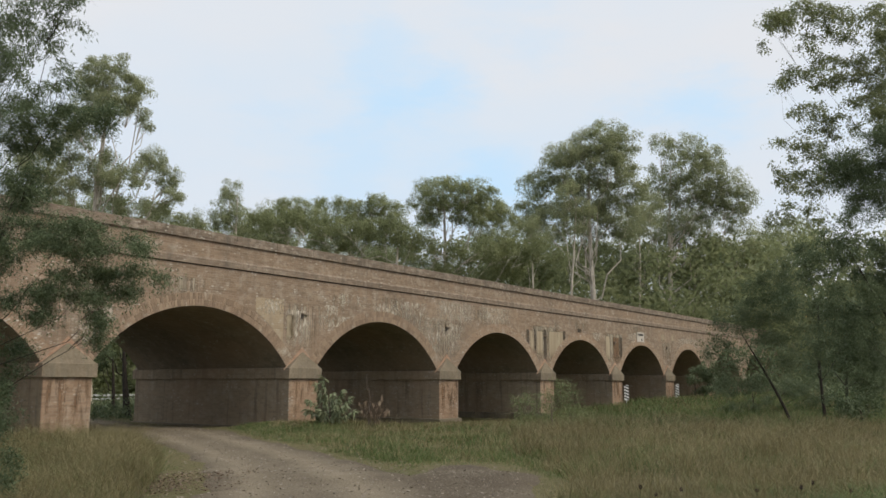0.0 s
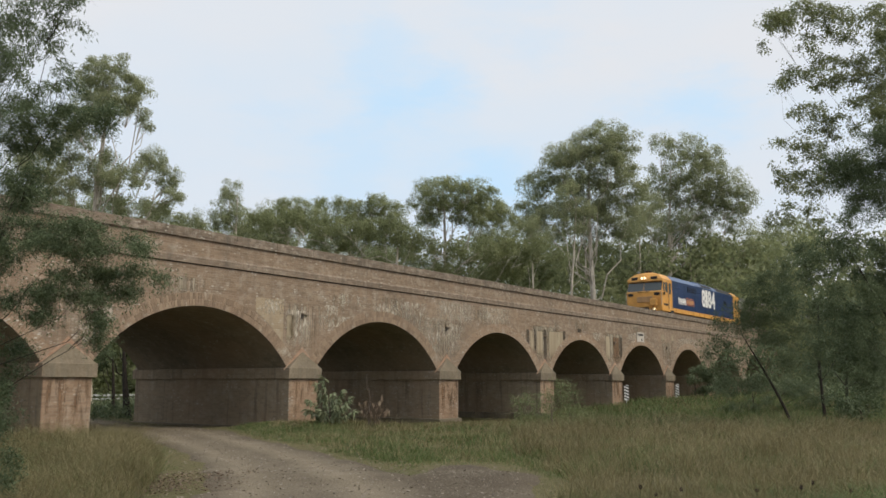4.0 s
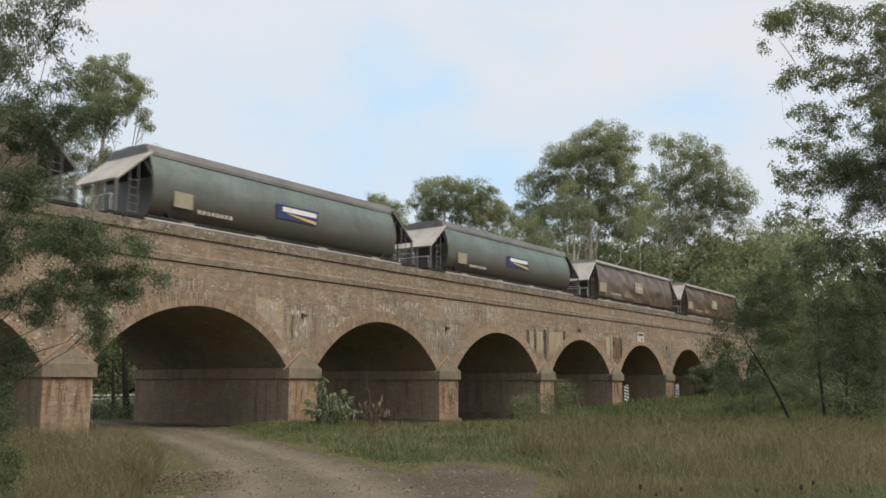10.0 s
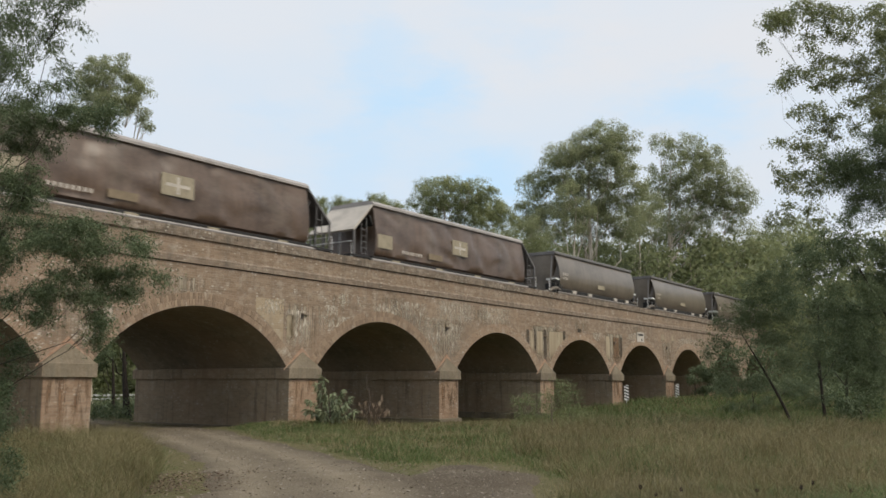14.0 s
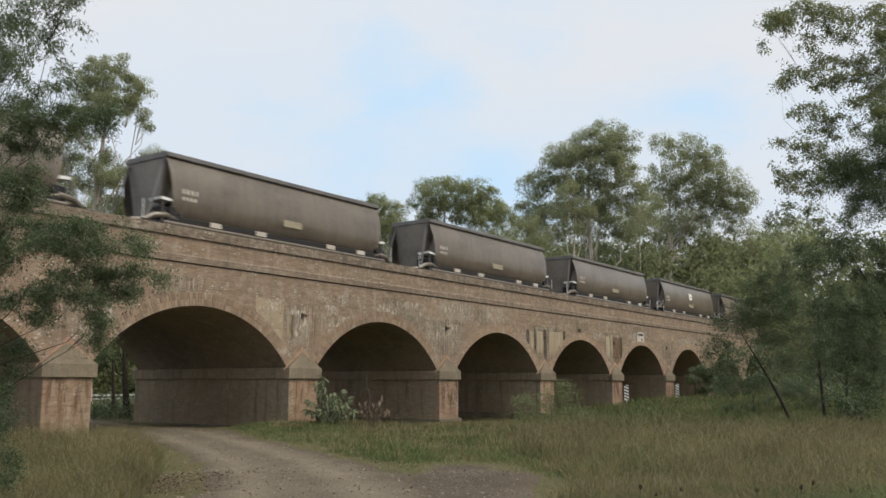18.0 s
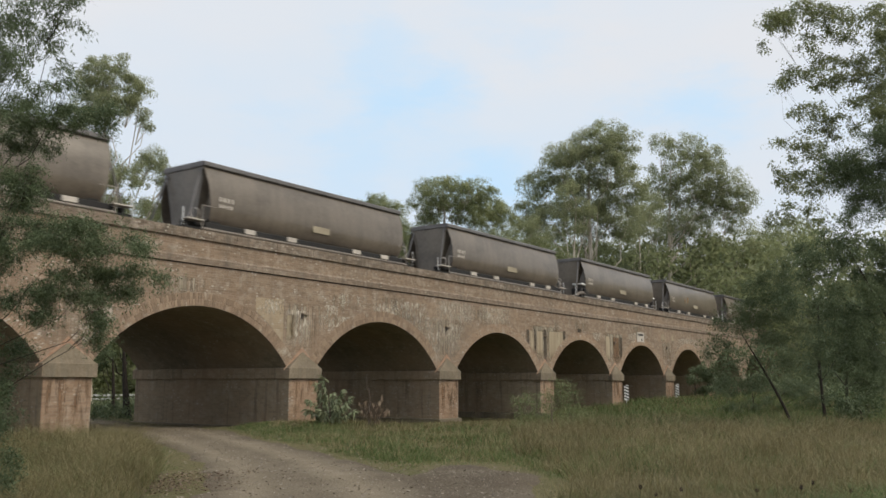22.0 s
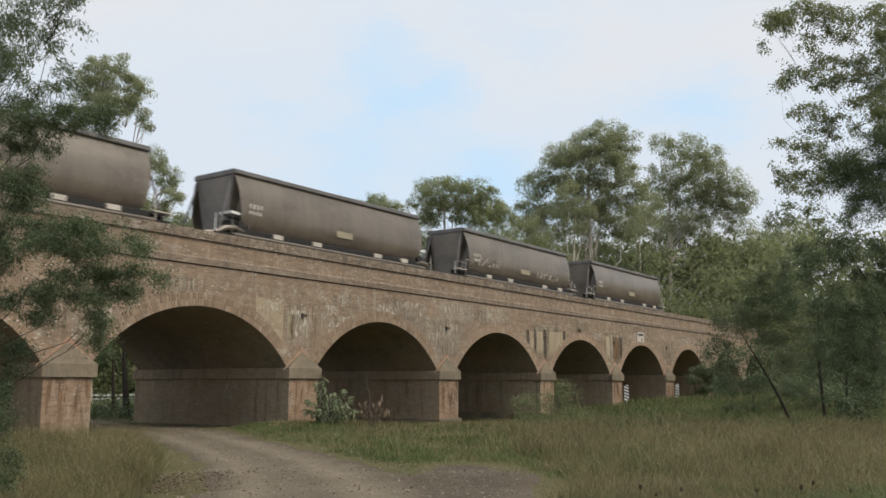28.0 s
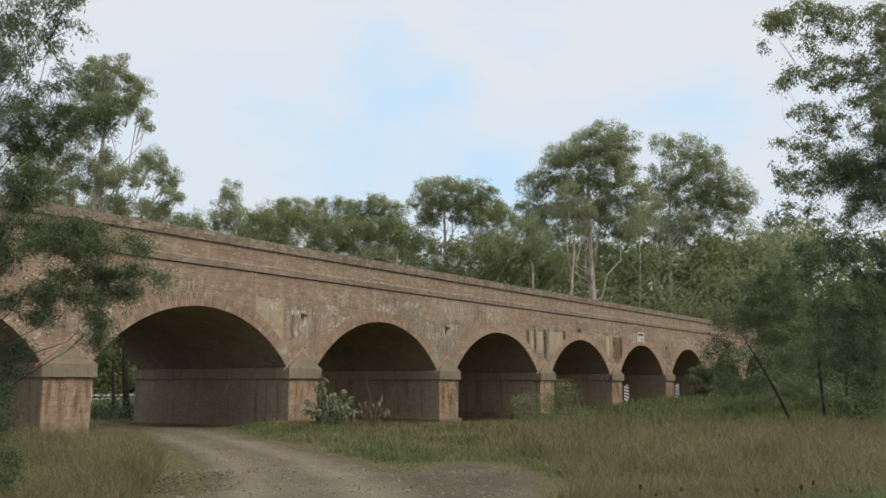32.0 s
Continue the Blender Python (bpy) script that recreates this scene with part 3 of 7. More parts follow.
def arch(half):
    """Radius of the segmental arch of that half span, and its soffit's height at dx."""
    rise = CROWN - SPRING
    rad = (half * half + rise * rise) / (2 * rise)
    return rad, lambda dx: CROWN - rad + math.sqrt(max(0, rad * rad - dx * dx))


def build_viaduct():
    via = thing("viaduct", "weathered brown brick railway viaduct with segmental arches", "viaduct")
    for x0, x1 in zip(PIERS[:-1], PIERS[1:]):
        span, c = x1 - x0, (x0 + x1) / 2
        half = span / 2 - HW
        rad, arch_z = arch(half)
        # arch, spandrels and fill, from pier centre to pier centre
        s = Shape()
        xs = [-span / 2] + [-half + 2 * half * k / 40 for k in range(41)] + [span / 2]
        bot = [SPRING] + [arch_z(x) for x in xs[1:-1]] + [SPRING]
        for k in range(len(xs) - 1):
            a, b, za, zb = xs[k], xs[k + 1], bot[k], bot[k + 1]
            s.face([(a, 0, za), (b, 0, zb), (b, 0, STRING0), (a, 0, STRING0)])
            s.face([(a, W, za), (a, W, STRING0), (b, W, STRING0), (b, W, zb)])
            s.face([(a, 0, za), (a, W, za), (b, W, zb), (b, 0, zb)], 1)
            s.face([(a, 0, STRING0), (b, 0, STRING0), (b, W, STRING0), (a, W, STRING0)])
        for x, z in ((xs[0], bot[0]), (xs[-1], bot[-1])):
            s.face([(x, 0, z), (x, W, z), (x, W, STRING0), (x, 0, STRING0)])
        sp = part("arch_span", s, [M_BRICK, M_VAULT], via, at=pose(c, 0, 0))
        # ring of bricks on end round the arch, a little proud, front and back
        n, th, lim = 64, 0.46, math.asin(half / rad)
        for front, y0, y1 in ((True, -0.006, 0.004), (False, W + 0.006, W - 0.004)):
            me = bpy.data.meshes.new("arch_ring")
            vs, fs, uvs = [], [], []
            for k in range(n + 1):
                a = -lim + 2 * lim * k / n
                for r, y in ((rad, y1), (rad, y0), (rad + th, y0), (rad + th, y1)):
                    vs.append((math.sin(a) * r, y, CROWN - rad + math.cos(a) * r))
                    uvs.append((r - rad, a * rad * 1.04))
            for k in range(n):
                for j in range(3):
                    q = (k * 4 + j, k * 4 + j + 1, (k + 1) * 4 + j + 1, (k + 1) * 4 + j)
                    fs.append(q if front else q[::-1])
            me.from_pydata(vs, [], fs)
            lay = me.uv_layers.new(name="UVMap")
            lay.data.foreach_set("uv", [u for p in me.polygons for v in p.vertices for u in uvs[v]])
            me.materials.append(M_RING)
            me.update()
            part("arch_ring", me, None, sp, "ring of bricks laid on end")
    # piers
    hw = HW
    sh = Shape().box(-hw, hw, -PROUD, W + PROUD, -1.2, 1.84, 0.02)
    shaft = sh.mesh("shaft", [M_PIER, M_SIDE])
    for p in shaft.polygons:
        if abs(p.normal.x) > 0.9:
            p.material_index = 1
    plinth = Shape().box(-hw - 0.12, hw + 0.12, -PROUD - 0.12, W + PROUD + 0.12, -1.4, 0.0, 0.03).mesh("plinth", M_STONE)
    cs, o = Shape(), 0.10
    cs.box(-hw - o, hw + o, -PROUD - o, W + PROUD + o, 1.83, 2.256, 0.015)
    cap = cs.mesh("cap_stone", [M_STONE, M_SIDE])
    for p in cap.polygons:
        if abs(p.normal.x) > 0.5:
            p.material_index = 1
    tops = []
    for y0, ys, sgn in ((-PROUD - o, 0.0, 1), (W + PROUD + o, W, -1)):
        pyr = Shape()
        A, B = (-hw - o + 0.03, y0 + 0.02 * sgn, 2.25), (hw + o - 0.03, y0 + 0.02 * sgn, 2.25)
        C, D = (hw + o - 0.03, ys, 2.25), (-hw - o + 0.03, ys, 2.25)
        T0, T1 = (-0.05, ys - 0.05 * sgn, 2.84), (0.05, ys - 0.05 * sgn, 2.84)
        E0, E1 = (-0.05, ys, 2.86), (0.05, ys, 2.86)
        for q in ((A, B, T1, T0), (B, C, E1, T1), (D, A, T0, E0), (T0, T1, E1, E0), (A, D, C, B), (D, E0, E1, C)):
            pyr.face(q)
        tops.append(pyr.mesh("weathering", M_STONE))
    spout = Shape().box(-0.17, 0.17, -0.09, 0.05, 0.06, 0.13, 0.008).mesh("drain_hood", M_COPING)
    dark = Shape().box(-0.17, -0.06, -0.05, 0.03, -0.10, 0.06, 0.01).mesh("drain_pipe", M_GRIME)
    gable = {}
    for sg in (-1, 1):
        gs = Shape()
        low, high, inner = (sg * 1.0, 2.16), (0.0, 3.06), ((sg * 0.80, 2.20), (0.0, 2.87))
        ring = [low, high, inner[1], inner[0]]
        gs.loft([[(x, y, z) for x, z in ring] for y in (-0.028, 0.01)])
        gable[sg] = gs.mesh("gable_course", M_PINK)
    rng = random.Random(4)
    for x in PIERS:
        p = part("pier", shaft, None, via, "brick pier with rust-coloured stains", at=pose(x, 0, 0))
        part("plinth", plinth, None, p)
        part("cap_stone", cap, None, p, "grimy sandstone band course")
        for me in tops:
            part("weathering", me, None, p, "sandstone cap that slopes to a point")
        for sg in (-1, 1):
            part("gable_course", gable[sg], None, p, "chevron of pink bricks over the cap")
        h = part("drain_hood", spout, None, via, at=pose(x + 0.08, 0, 4.28))
        part("drain_pipe", dark, None, h)
    # string course, parapets and copings along the whole length
    x0, x1 = PIERS[0], PIERS[-1]
    for sgn, y in ((1, 0.0), (-1, W)):
        def yy(a, b):
            return (min(y + sgn * a, y + sgn * b), max(y + sgn * a, y + sgn * b))
        st = Shape()
        st.loft([[(x, y + sgn * q, z) for q, z in ((-0.065, STRING0 + 0.03), (-0.065, STRING1 - 0.07), (-0.012, STRING1), (0.45, STRING1), (0.45, STRING0 + 0.03))] for x in (x0, x1)])
        part("string_course", st, M_STRING, via, "projecting corbelled brick course")
        part("parapet", Shape().box(x0, x1, *yy(0.0, 0.40), STRING1, COPE0), M_BRICK, via)
        k, n = x0, int((x1 - x0) / 2.0)
        step = (x1 - x0) / n
        cop = Shape().box(0.002, step - 0.002, *((-0.08, 0.48) if sgn > 0 else (W - 0.48, W + 0.08)), COPE0, COPE1, 0.008).mesh("coping", M_COPING)
        for k in range(n):
            part("coping", cop, None, via, at=pose(x0 + k * step, 0, rng.uniform(-0.002, 0.002)))
    # lime and damp streaks on the wall over each pier, and drips on the shafts
    def soffit_at(x):
        """Lowest height of the spandrel wall at x."""
        for xa, xb in zip(PIERS[:-1], PIERS[1:]):
            if xa <= x <= xb:
                half = (xb - xa) / 2 - HW
                return arch(half)[1](x - (xa + xb) / 2) if abs(x - (xa + xb) / 2) < half else SPRING
        return SPRING

    def overlay(x0, x1, x2, x3, y, z0, z1, mat, parent, label, on_pier=False):
        """A thin stain on the wall, cut off where an arch opens below it."""
        n = 10
        vs, fs, uv = [], [], []
        for k in range(n):
            for f in (k / n, (k + 1) / n):
                lo = z0 if on_pier else min(z1 - 0.02, max(z0, soffit_at(x0 + (x1 - x0) * f) + 0.05, soffit_at(x3 + (x2 - x3) * f) + 0.05))
                for z in (lo, z1):
                    g = (z - z0) / (z1 - z0)
                    vs.append((x0 + (x1 - x0) * f + (x3 + (x2 - x3) * f - x0 - (x1 - x0) * f) * g, y, z))
                    uv.append((f, g))
            fs.append((4 * k, 4 * k + 2, 4 * k + 3, 4 * k + 1))
        me = bpy.data.meshes.new("stain")
        me.from_pydata(vs, [], fs)
        me.uv_layers.new(name="UVMap").data.foreach_set("uv", [q for p in me.polygons for v in p.vertices for q in uv[v]])
        me.materials.append(mat)
        part("stain", me, None, parent, label)
    for k, x in enumerate(PIERS):
        strong = k in (6, 7)
        wide = 1.75 if strong else 1.35
        overlay(x - 0.72, x + 0.72, x + wide + 0.15, x - wide, -0.003, 2.75, 4.95 if strong else 4.75, M_DRIPS[0 if strong else 1], via, "lime and damp streaks on the brick")
        overlay(x - HW + 0.03, x + HW - 0.03, x + HW - 0.03, x - HW + 0.03, -PROUD - 0.003, 0.0, 1.82, M_PIERDRIPS, via, "dark drips and rust down the pier", True)
    for x, w, z in ((27.1, 0.5, 5.3), (30.5, 0.9, 5.45), (38.0, 0.8, 5.4), (46.3, 0.4, 5.2), (49.5, 1.0, 5.4), (19.0, 1.2, 5.3), (58.3, 0.8, 5.6), (17.2, 0.7, 5.0)):
        overlay(x - w, x + w, x + w, x - w, -0.003, z - 0.75, z, M_DRIPS[1], via, "faint lime streaks on the brick")
    runs = [
        (42.57, 42.95, 3.24, 4.67, M_SOOTRUN), (43.01, 43.46, 3.13, 4.66, M_LIMERUN), (43.48, 43.70, 3.20, 4.68, M_SOOTRUN), (43.78, 44.51, 2.89, 4.67, M_LIMERUN),
        (44.55, 44.98, 2.78, 4.77, M_SOOTRUN), (45.11, 47.16, 2.67, 4.73, M_LIMERUN), (46.98, 47.34, 4.10, 4.78, M_SOOTRUN), (48.93, 49.48, 4.28, 5.02, M_SOOTRUN),
        (52.96, 53.66, 2.79, 4.79, M_LIMERUN), (54.01, 55.19, 2.81, 4.73, M_RUSTRUN), (55.15, 55.60, 2.94, 4.77, M_SOOTRUN), (50.99, 52.16, 4.13, 4.92, M_LIMEFLECK),
        (62.71, 63.40, 4.71, 5.30, M_LIMERUN), (64.78, 65.26, 4.69, 5.30, M_LIMERUN), (23.94, 25.47, 2.99, 4.53, M_LIMEFLECK), (24.03, 24.46, 3.10, 4.33, M_LIMERUN),
        (26.94, 27.79, 4.86, 5.38, M_LIMEFLECK)]
    runs += [
        (32.32, 36.56, 2.91, 4.60, M_LIMEFLECK), (26.20, 27.06, 4.16, 4.85, M_LIMEFLECK), (30.84, 34.83, 3.98, 4.77, M_LIMEFLECK),
        (28.12, 28.86, 4.87, 5.36, M_LIMEFLECK), (22.66, 23.97, 4.18, 4.83, M_LIMEFLECK), (65.53, 71.33, 3.38, 5.18, M_LIMEFLECK), (37.61, 41.00, 4.58, 5.63, M_LIMEFLECK),
        (15.23, 16.79, 2.59, 4.08, M_LIMEFLECK), (28.87, 32.53, 4.26, 5.15, M_LIMEFLECK), (47.23, 49.50, 2.98, 4.36, M_LIMEFLECK), (39.51, 42.81, 2.83, 4.37, M_LIMEFLECK),
        (30.43, 33.42, 4.33, 5.37, M_LIMEFLECK), (33.65, 37.61, 4.53, 5.65, M_LIMEFLECK), (32.03, 35.31, 2.42, 3.75, M_LIMEFLECK), (25.72, 28.51, 3.71, 4.42, M_LIMEFLECK),
        (56.47, 60.50, 3.97, 5.17, M_LIMEFLECK)]
    for xa, xb, za, zb, mat in runs:
        overlay(xa, xb, xb, xa, -0.0045, za, zb, mat, via, "streak run down the brick")
    pt = Shape()
    r1, soffit = arch((PIERS[4] - PIERS[3]) / 2 - HW)
    mid = (PIERS[3] + PIERS[4]) / 2
    for k in range(8):
        xa, xb = 22.45 + 0.18 * k, 22.45 + 0.18 * (k + 1)
        pt.face([(xa, -0.004, soffit(xa - mid) + 0.62), (xb, -0.004, soffit(xb - mid) + 0.62), (xb, -0.004, 4.86), (xa, -0.004, 4.84)])
    part("repair_panel", pt, M_PATCH, via, "pale repointed patch of brick")
    # abutment walls that close both ends
    part("abutment", Shape().box(x1 - 0.2, x1 + 14, 0.02, W - 0.02, -1, STRING0 + 0.3), M_BRICK, via)
    part("abutment", Shape().box(x0 - 14, x0 + 0.2, 0.02, W - 0.02, -1, STRING0 + 0.3), M_BRICK, via)
    return via


VIADUCT = build_viaduct()


def build_voussoirs():
    """Bricks on end, in two rings, round the two arches by the road: each one a little proud and uneven."""
    rng = random.Random(31)
    spans = [ob for ob in VIADUCT.children if ob.name.startswith("arch_span")]
    for x0, x1 in zip(PIERS[3:5], PIERS[4:6]):
        span = next(ob for ob in spans if abs(ob.matrix_basis.translation.x - (x0 + x1) / 2) < 0.1)
        half = (x1 - x0) / 2 - HW
        rad = arch(half)[0]
        lim = math.asin(half / rad)
        for ring in (0, 1):
            r = rad + 0.006 + ring * 0.232
            n = int(2 * lim * r / 0.121)
            wide = 2 * lim * r / n - 0.009
            brick = Shape().box(-wide / 2, wide / 2, -0.011, 0.02, 0.0, 0.22, 0.004).mesh("brick", M_VOUSSOIR)
            for k in range(n):
                a = -lim + 2 * lim * (k + 0.5) / n
                part("brick", brick, None, span, at=pose(math.sin(a) * r, rng.uniform(-0.006, 0.004), CROWN - rad + math.cos(a) * r, 0, math.degrees(a) + rng.uniform(-0.5, 0.5), 0))




def build_track():
    x0, x1 = PIERS[0] - 420, PIERS[-1] + 440
    # embankment that carries the line on past the arches
    e = Shape()
    prof = lambda x: [(x, -6, -1), (x, 0.2, RAIL - 0.6), (x, W - 0.2, RAIL - 0.6), (x, W + 6, -1)]
    e.loft([prof(PIERS[-1] + 6), prof(x1)])
    e.loft([prof(x0), prof(PIERS[0] - 6)])
    solid("embankment", e, M_GROUND, "grassy railway embankment past the viaduct", "embankment", kind="structure")
    b = Shape()
    b.loft([[(x, 0.45, STRING0 - 0.01), (x, 0.45, RAIL - 0.28), (x, 1.2, RAIL - 0.14), (x, W - 1.2, RAIL - 0.14), (x, W - 0.45, RAIL - 0.28), (x, W - 0.45, STRING0 - 0.01)] for x in (x0, x1)])
    solid("ballast", b, M_BALLAST, "grey stone ballast under the railway tracks", "ballast", kind="structure")
    for yc in (2.85, 6.5):
        tr = thing("railway_track", "steel railway track on ballast", "railway track", "tracks on the viaduct")
        for side in (-0.755, 0.755):
            r = Shape()
            r.loft([[(x, yc + side + a, RAIL + z) for a, z in ((-0.07, -0.16), (0.07, -0.16), (0.07, -0.145), (0.012, -0.12), (0.012, -0.04), (0.036, -0.03), (0.036, 0), (-0.036, 0), (-0.036, -0.03), (-0.012, -0.04), (-0.012, -0.12), (-0.07, -0.145))] for x in (x0, x1)])
            part("rail", r, M_RUST, tr)
        sl = Shape()
        for k in range(int((x1 - x0) / 0.62)):
            sl.box(x0 + k * 0.62, x0 + k * 0.62 + 0.24, yc - 1.25, yc + 1.25, RAIL - 0.30, RAIL - 0.162)
        ob = part("sleepers", sl.mesh("sleepers", M_BALLAST, tidy=False), None, tr, "row of concrete sleepers")
        ob["kind"] = "stuff"


build_track()


def build_sign():
    sg = thing("bridge_sign", "small white sign plate fixed to the brick face", "sign", at=pose(58.75, -0.02, 4.9))
    part("plate", Shape().box(-0.62, 0.62, -0.02, 0.015, -0.34, 0.34, 0.004), M_HOOD, sg)
    for z, w0, w1 in ((0.16, -0.48, -0.36), (0.16, -0.28, 0.45), (-0.17, 0.1, 0.3)):
        part("lettering", Shape().box(w0, w1, -0.026, -0.018, z - 0.07, z + 0.07), M_BLACK, sg, "dark bar of lettering")
    for x, z, h in ((55.0, 1.05, 1.0), (64.35, 1.12, 0.95)):
        hb = thing("hazard_board", "black and white striped hazard board on a pier", "hazard board", "hazard boards", at=pose(x, -PROUD - 0.32, z, 0, 0, -45))
        part("board", Shape().box(-0.16, 0.16, -0.012, 0.012, -h / 2, h / 2, 0.003), M_WHITE, hb)
        part("post", Shape().box(-0.03, 0.03, 0.012, 0.07, -h / 2 - 0.9, h / 2), M_GALV, hb)
        for k in range(5):
            z0 = -h / 2 + 0.02 + k * h / 5
            s = Shape()
            a = h / 10
            s.face([(-0.158, -0.016, z0 + 0.12), (0.158, -0.016, z0 - 0.0), (0.158, -0.016, z0 + a), (-0.158, -0.016, min(h / 2, z0 + a + 0.12))])
            part("stripe", s, M_BLACK, hb, "black diagonal stripe")


build_sign()

# ---- the train: x runs from its head to its tail, z = 0 on the rails ----
TRACK_Y = 2.85
M_SANDORANGE = plain("pale_orange_paint", (0.62, 0.30, 0.11), 0.6, 0, 0.2, 10, 0.05)
M_TAN = plain("dull_tan_paint", (0.45, 0.31, 0.17), 0.7, 0, 0.2, 10, 0.05)
M_SANDED = plain("sanded_grey_orange_paint", (0.42, 0.25, 0.12), 0.7, 0, 0.3, 5, 0.05)


def bogie(parent, x, wheels=(-0.9, 0.9), r=0.46):
    b = part("bogie", Shape().box(-1.35, 1.35, -1.12, -0.98, 0.35, 0.72, 0.04).box(-1.35, 1.35, 0.98, 1.12, 0.35, 0.72, 0.04).box(-0.3, 0.3, -1.0, 1.0, 0.4, 0.75, 0.03), M_BLACK, parent, at=pose(x, 0, 0))
    for wx in wheels:
        w = Shape()
        for y0, y1 in ((-0.82, -0.69), (0.69, 0.82)):
            w.tube([(wx, y0, r), (wx, y1, r)], r, 18)
        w.tube([(wx, -0.9, r), (wx, 0.9, r)], 0.08, 8)
        part("wheelset", w, M_STEEL, b, smooth=True)


def coupler(parent, x, way):
    part("coupler", Shape().box(min(x, x + way * 0.6), max(x, x + way * 0.6), -0.1, 0.1, 0.78, 1.0, 0.02).box(min(x + way * 0.5, x + way * 0.75), max(x + way * 0.5, x + way * 0.75), -0.16, 0.16, 0.72, 1.06, 0.04), M_BLACK, parent)


def words(text, width, height, depth, mat, name, parent, at):
    cu = bpy.data.curves.new(name, "FONT")
    cu.body, cu.size, cu.extrude, cu.offset = text, height * 1.38, depth, 0.046 * height
    cu.resolution_u = 3
    tmp = new(name, cu)
    me = bpy.data.meshes.new_from_object(tmp.evaluated_get(bpy.context.evaluated_depsgraph_get()))
    bpy.data.objects.remove(tmp)
    lo = [min(v.co[k] for v in me.vertices) for k in (0, 1)]
    hi = [max(v.co[k] for v in me.vertices) for k in (0, 1)]
    me.transform(Matrix.Diagonal((width / (hi[0] - lo[0]), height / (hi[1] - lo[1]), 1, 1)) @ Matrix.Translation((-lo[0], -lo[1], 0)))
    me.materials.clear()
    me.materials.append(mat)
    ob = new(name, me)
    ob.parent, ob.matrix_basis = parent, at
    return ob


def build_locomotive():
    lo = thing("locomotive", "blue and yellow diesel locomotive with lit headlights", "locomotive")
    hw = 1.47
    # body cross-section, near side to far side
    def sec(x, k=1.0, top=4.26):
        return [(x, -hw, 1.42), (x, -hw, 3.68), (x, -1.02, 4.10), (x, -0.45, top), (x, 0.45, top), (x, 1.02, 4.10), (x, hw, 3.68), (x, hw, 1.42)]
    body = Shape()
    secs = [sec(2.45), sec(18.65)]
    i = 0
    for a, b in ((0, 1), (6, 7)):
        body.face([secs[0][a], secs[1][a], secs[1][b], secs[0][b]])
    body.face(secs[0]), body.face(secs[1])
    body.face([secs[0][0], secs[0][7], secs[1][7], secs[1][0]])
    hood = part("engine_hood", body, M_BLUE, lo, "dark blue engine casing with ribbed panels")
    # the roof slopes' paler blue stands in for sky sheen
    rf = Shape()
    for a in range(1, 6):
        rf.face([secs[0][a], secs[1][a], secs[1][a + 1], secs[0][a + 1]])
    roof = part("roof", rf, M_BLUEROOF, lo, "blue sloping roof panels with sky sheen in the colour")
    for z in (1.62, 1.98, 2.36, 2.74, 3.12, 3.5):
        part("rib", Shape().box(2.5, 18.6, -hw - 0.022, -hw + 0.005, z - 0.009, z + 0.009, 0.004), M_BLUE, hood)
        part("rib", Shape().box(2.5, 18.6, hw - 0.005, hw + 0.022, z - 0.009, z + 0.009, 0.004), M_BLUE, hood)
    for x in (5.2, 7.9, 10.5, 13.2, 15.6):
        part("door_seam", Shape().box(x, x + 0.03, -hw - 0.012, -hw + 0.01, 1.46, 3.46), M_BLUE, hood)
    # louvred grilles
    for x0, x1, z0, z1 in ((6.05, 8.2, 3.02, 3.46), (15.8, 16.5, 2.45, 3.0)):
        g = part("grille", Shape().box(x0, x1, -hw - 0.03, -hw + 0.01, z0, z1, 0.01), M_BLACK, hood, "dark air intake grille")
        for k in range(6):
            z = z0 + (k + 0.5) * (z1 - z0) / 6
            part("slat", Shape().box(x0 + 0.04, x1 - 0.04, -hw - 0.045, -hw - 0.02, z - 0.02, z + 0.01), M_BLUE, g)
    # roof openings and tail of the roof
    for x0, x1 in ((8.3, 9.0), (9.1, 9.8), (10.1, 13.0)):
        s = Shape()
        q = lambda x, f, o: (x, -hw + (hw - 1.02) * f, 3.68 + 0.42 * f + o)
        s.face([q(x0, 0.12, 0.01), q(x1, 0.12, 0.01), q(x1, 0.9, 0.012), q(x0, 0.9, 0.012)])
        part("roof_hatch", s, M_BLACK if x1 - x0 > 1 else M_BLUEROOF, roof, "dark radiator opening" if x1 - x0 > 1 else "")
        for f in (0.1, 0.92):
            part("hatch_rail", Shape().tube([q(x0, f, 0.02), q(x1, f, 0.02)], 0.03, 5), M_BLUEROOF, roof)
    part("fan_housing", Shape().box(9.9, 13.9, -0.6, 0.6, 4.18, 4.33, 0.04), M_BLUEROOF, roof)
    part("exhaust", Shape().box(6.6, 7.4, -0.3, 0.3, 4.2, 4.42, 0.04), M_BLACK, roof)
    rs = Shape()
    q = lambda x, f, o: (x, -hw + (hw - 1.02) * f, 3.68 + 0.42 * f + o)
    rs.face([q(14.0, 0.02, 0.008), q(18.6, 0.02, 0.008), q(18.6, 1, 0.01), q(14.0, 1, 0.01)])
    part("soot_panel", rs, M_BLACK, roof, "soot-blackened roof panel")
    # cabs
    def cab(front):
        f = (lambda x: x) if front else (lambda x: 20.85 - x)
        end = 2.45 if front else 2.2
        c = Shape()
        levels = ((1.05, 0.16, hw), (1.5, 0.06, hw), (2.58, 0.0, hw), (2.68, 0.10, hw), (3.42, 0.42, hw - 0.01), (3.48, 0.20, hw), (3.66, 0.24, hw), (4.08, 0.55, 1.02), (4.25, 0.95, 0.45))
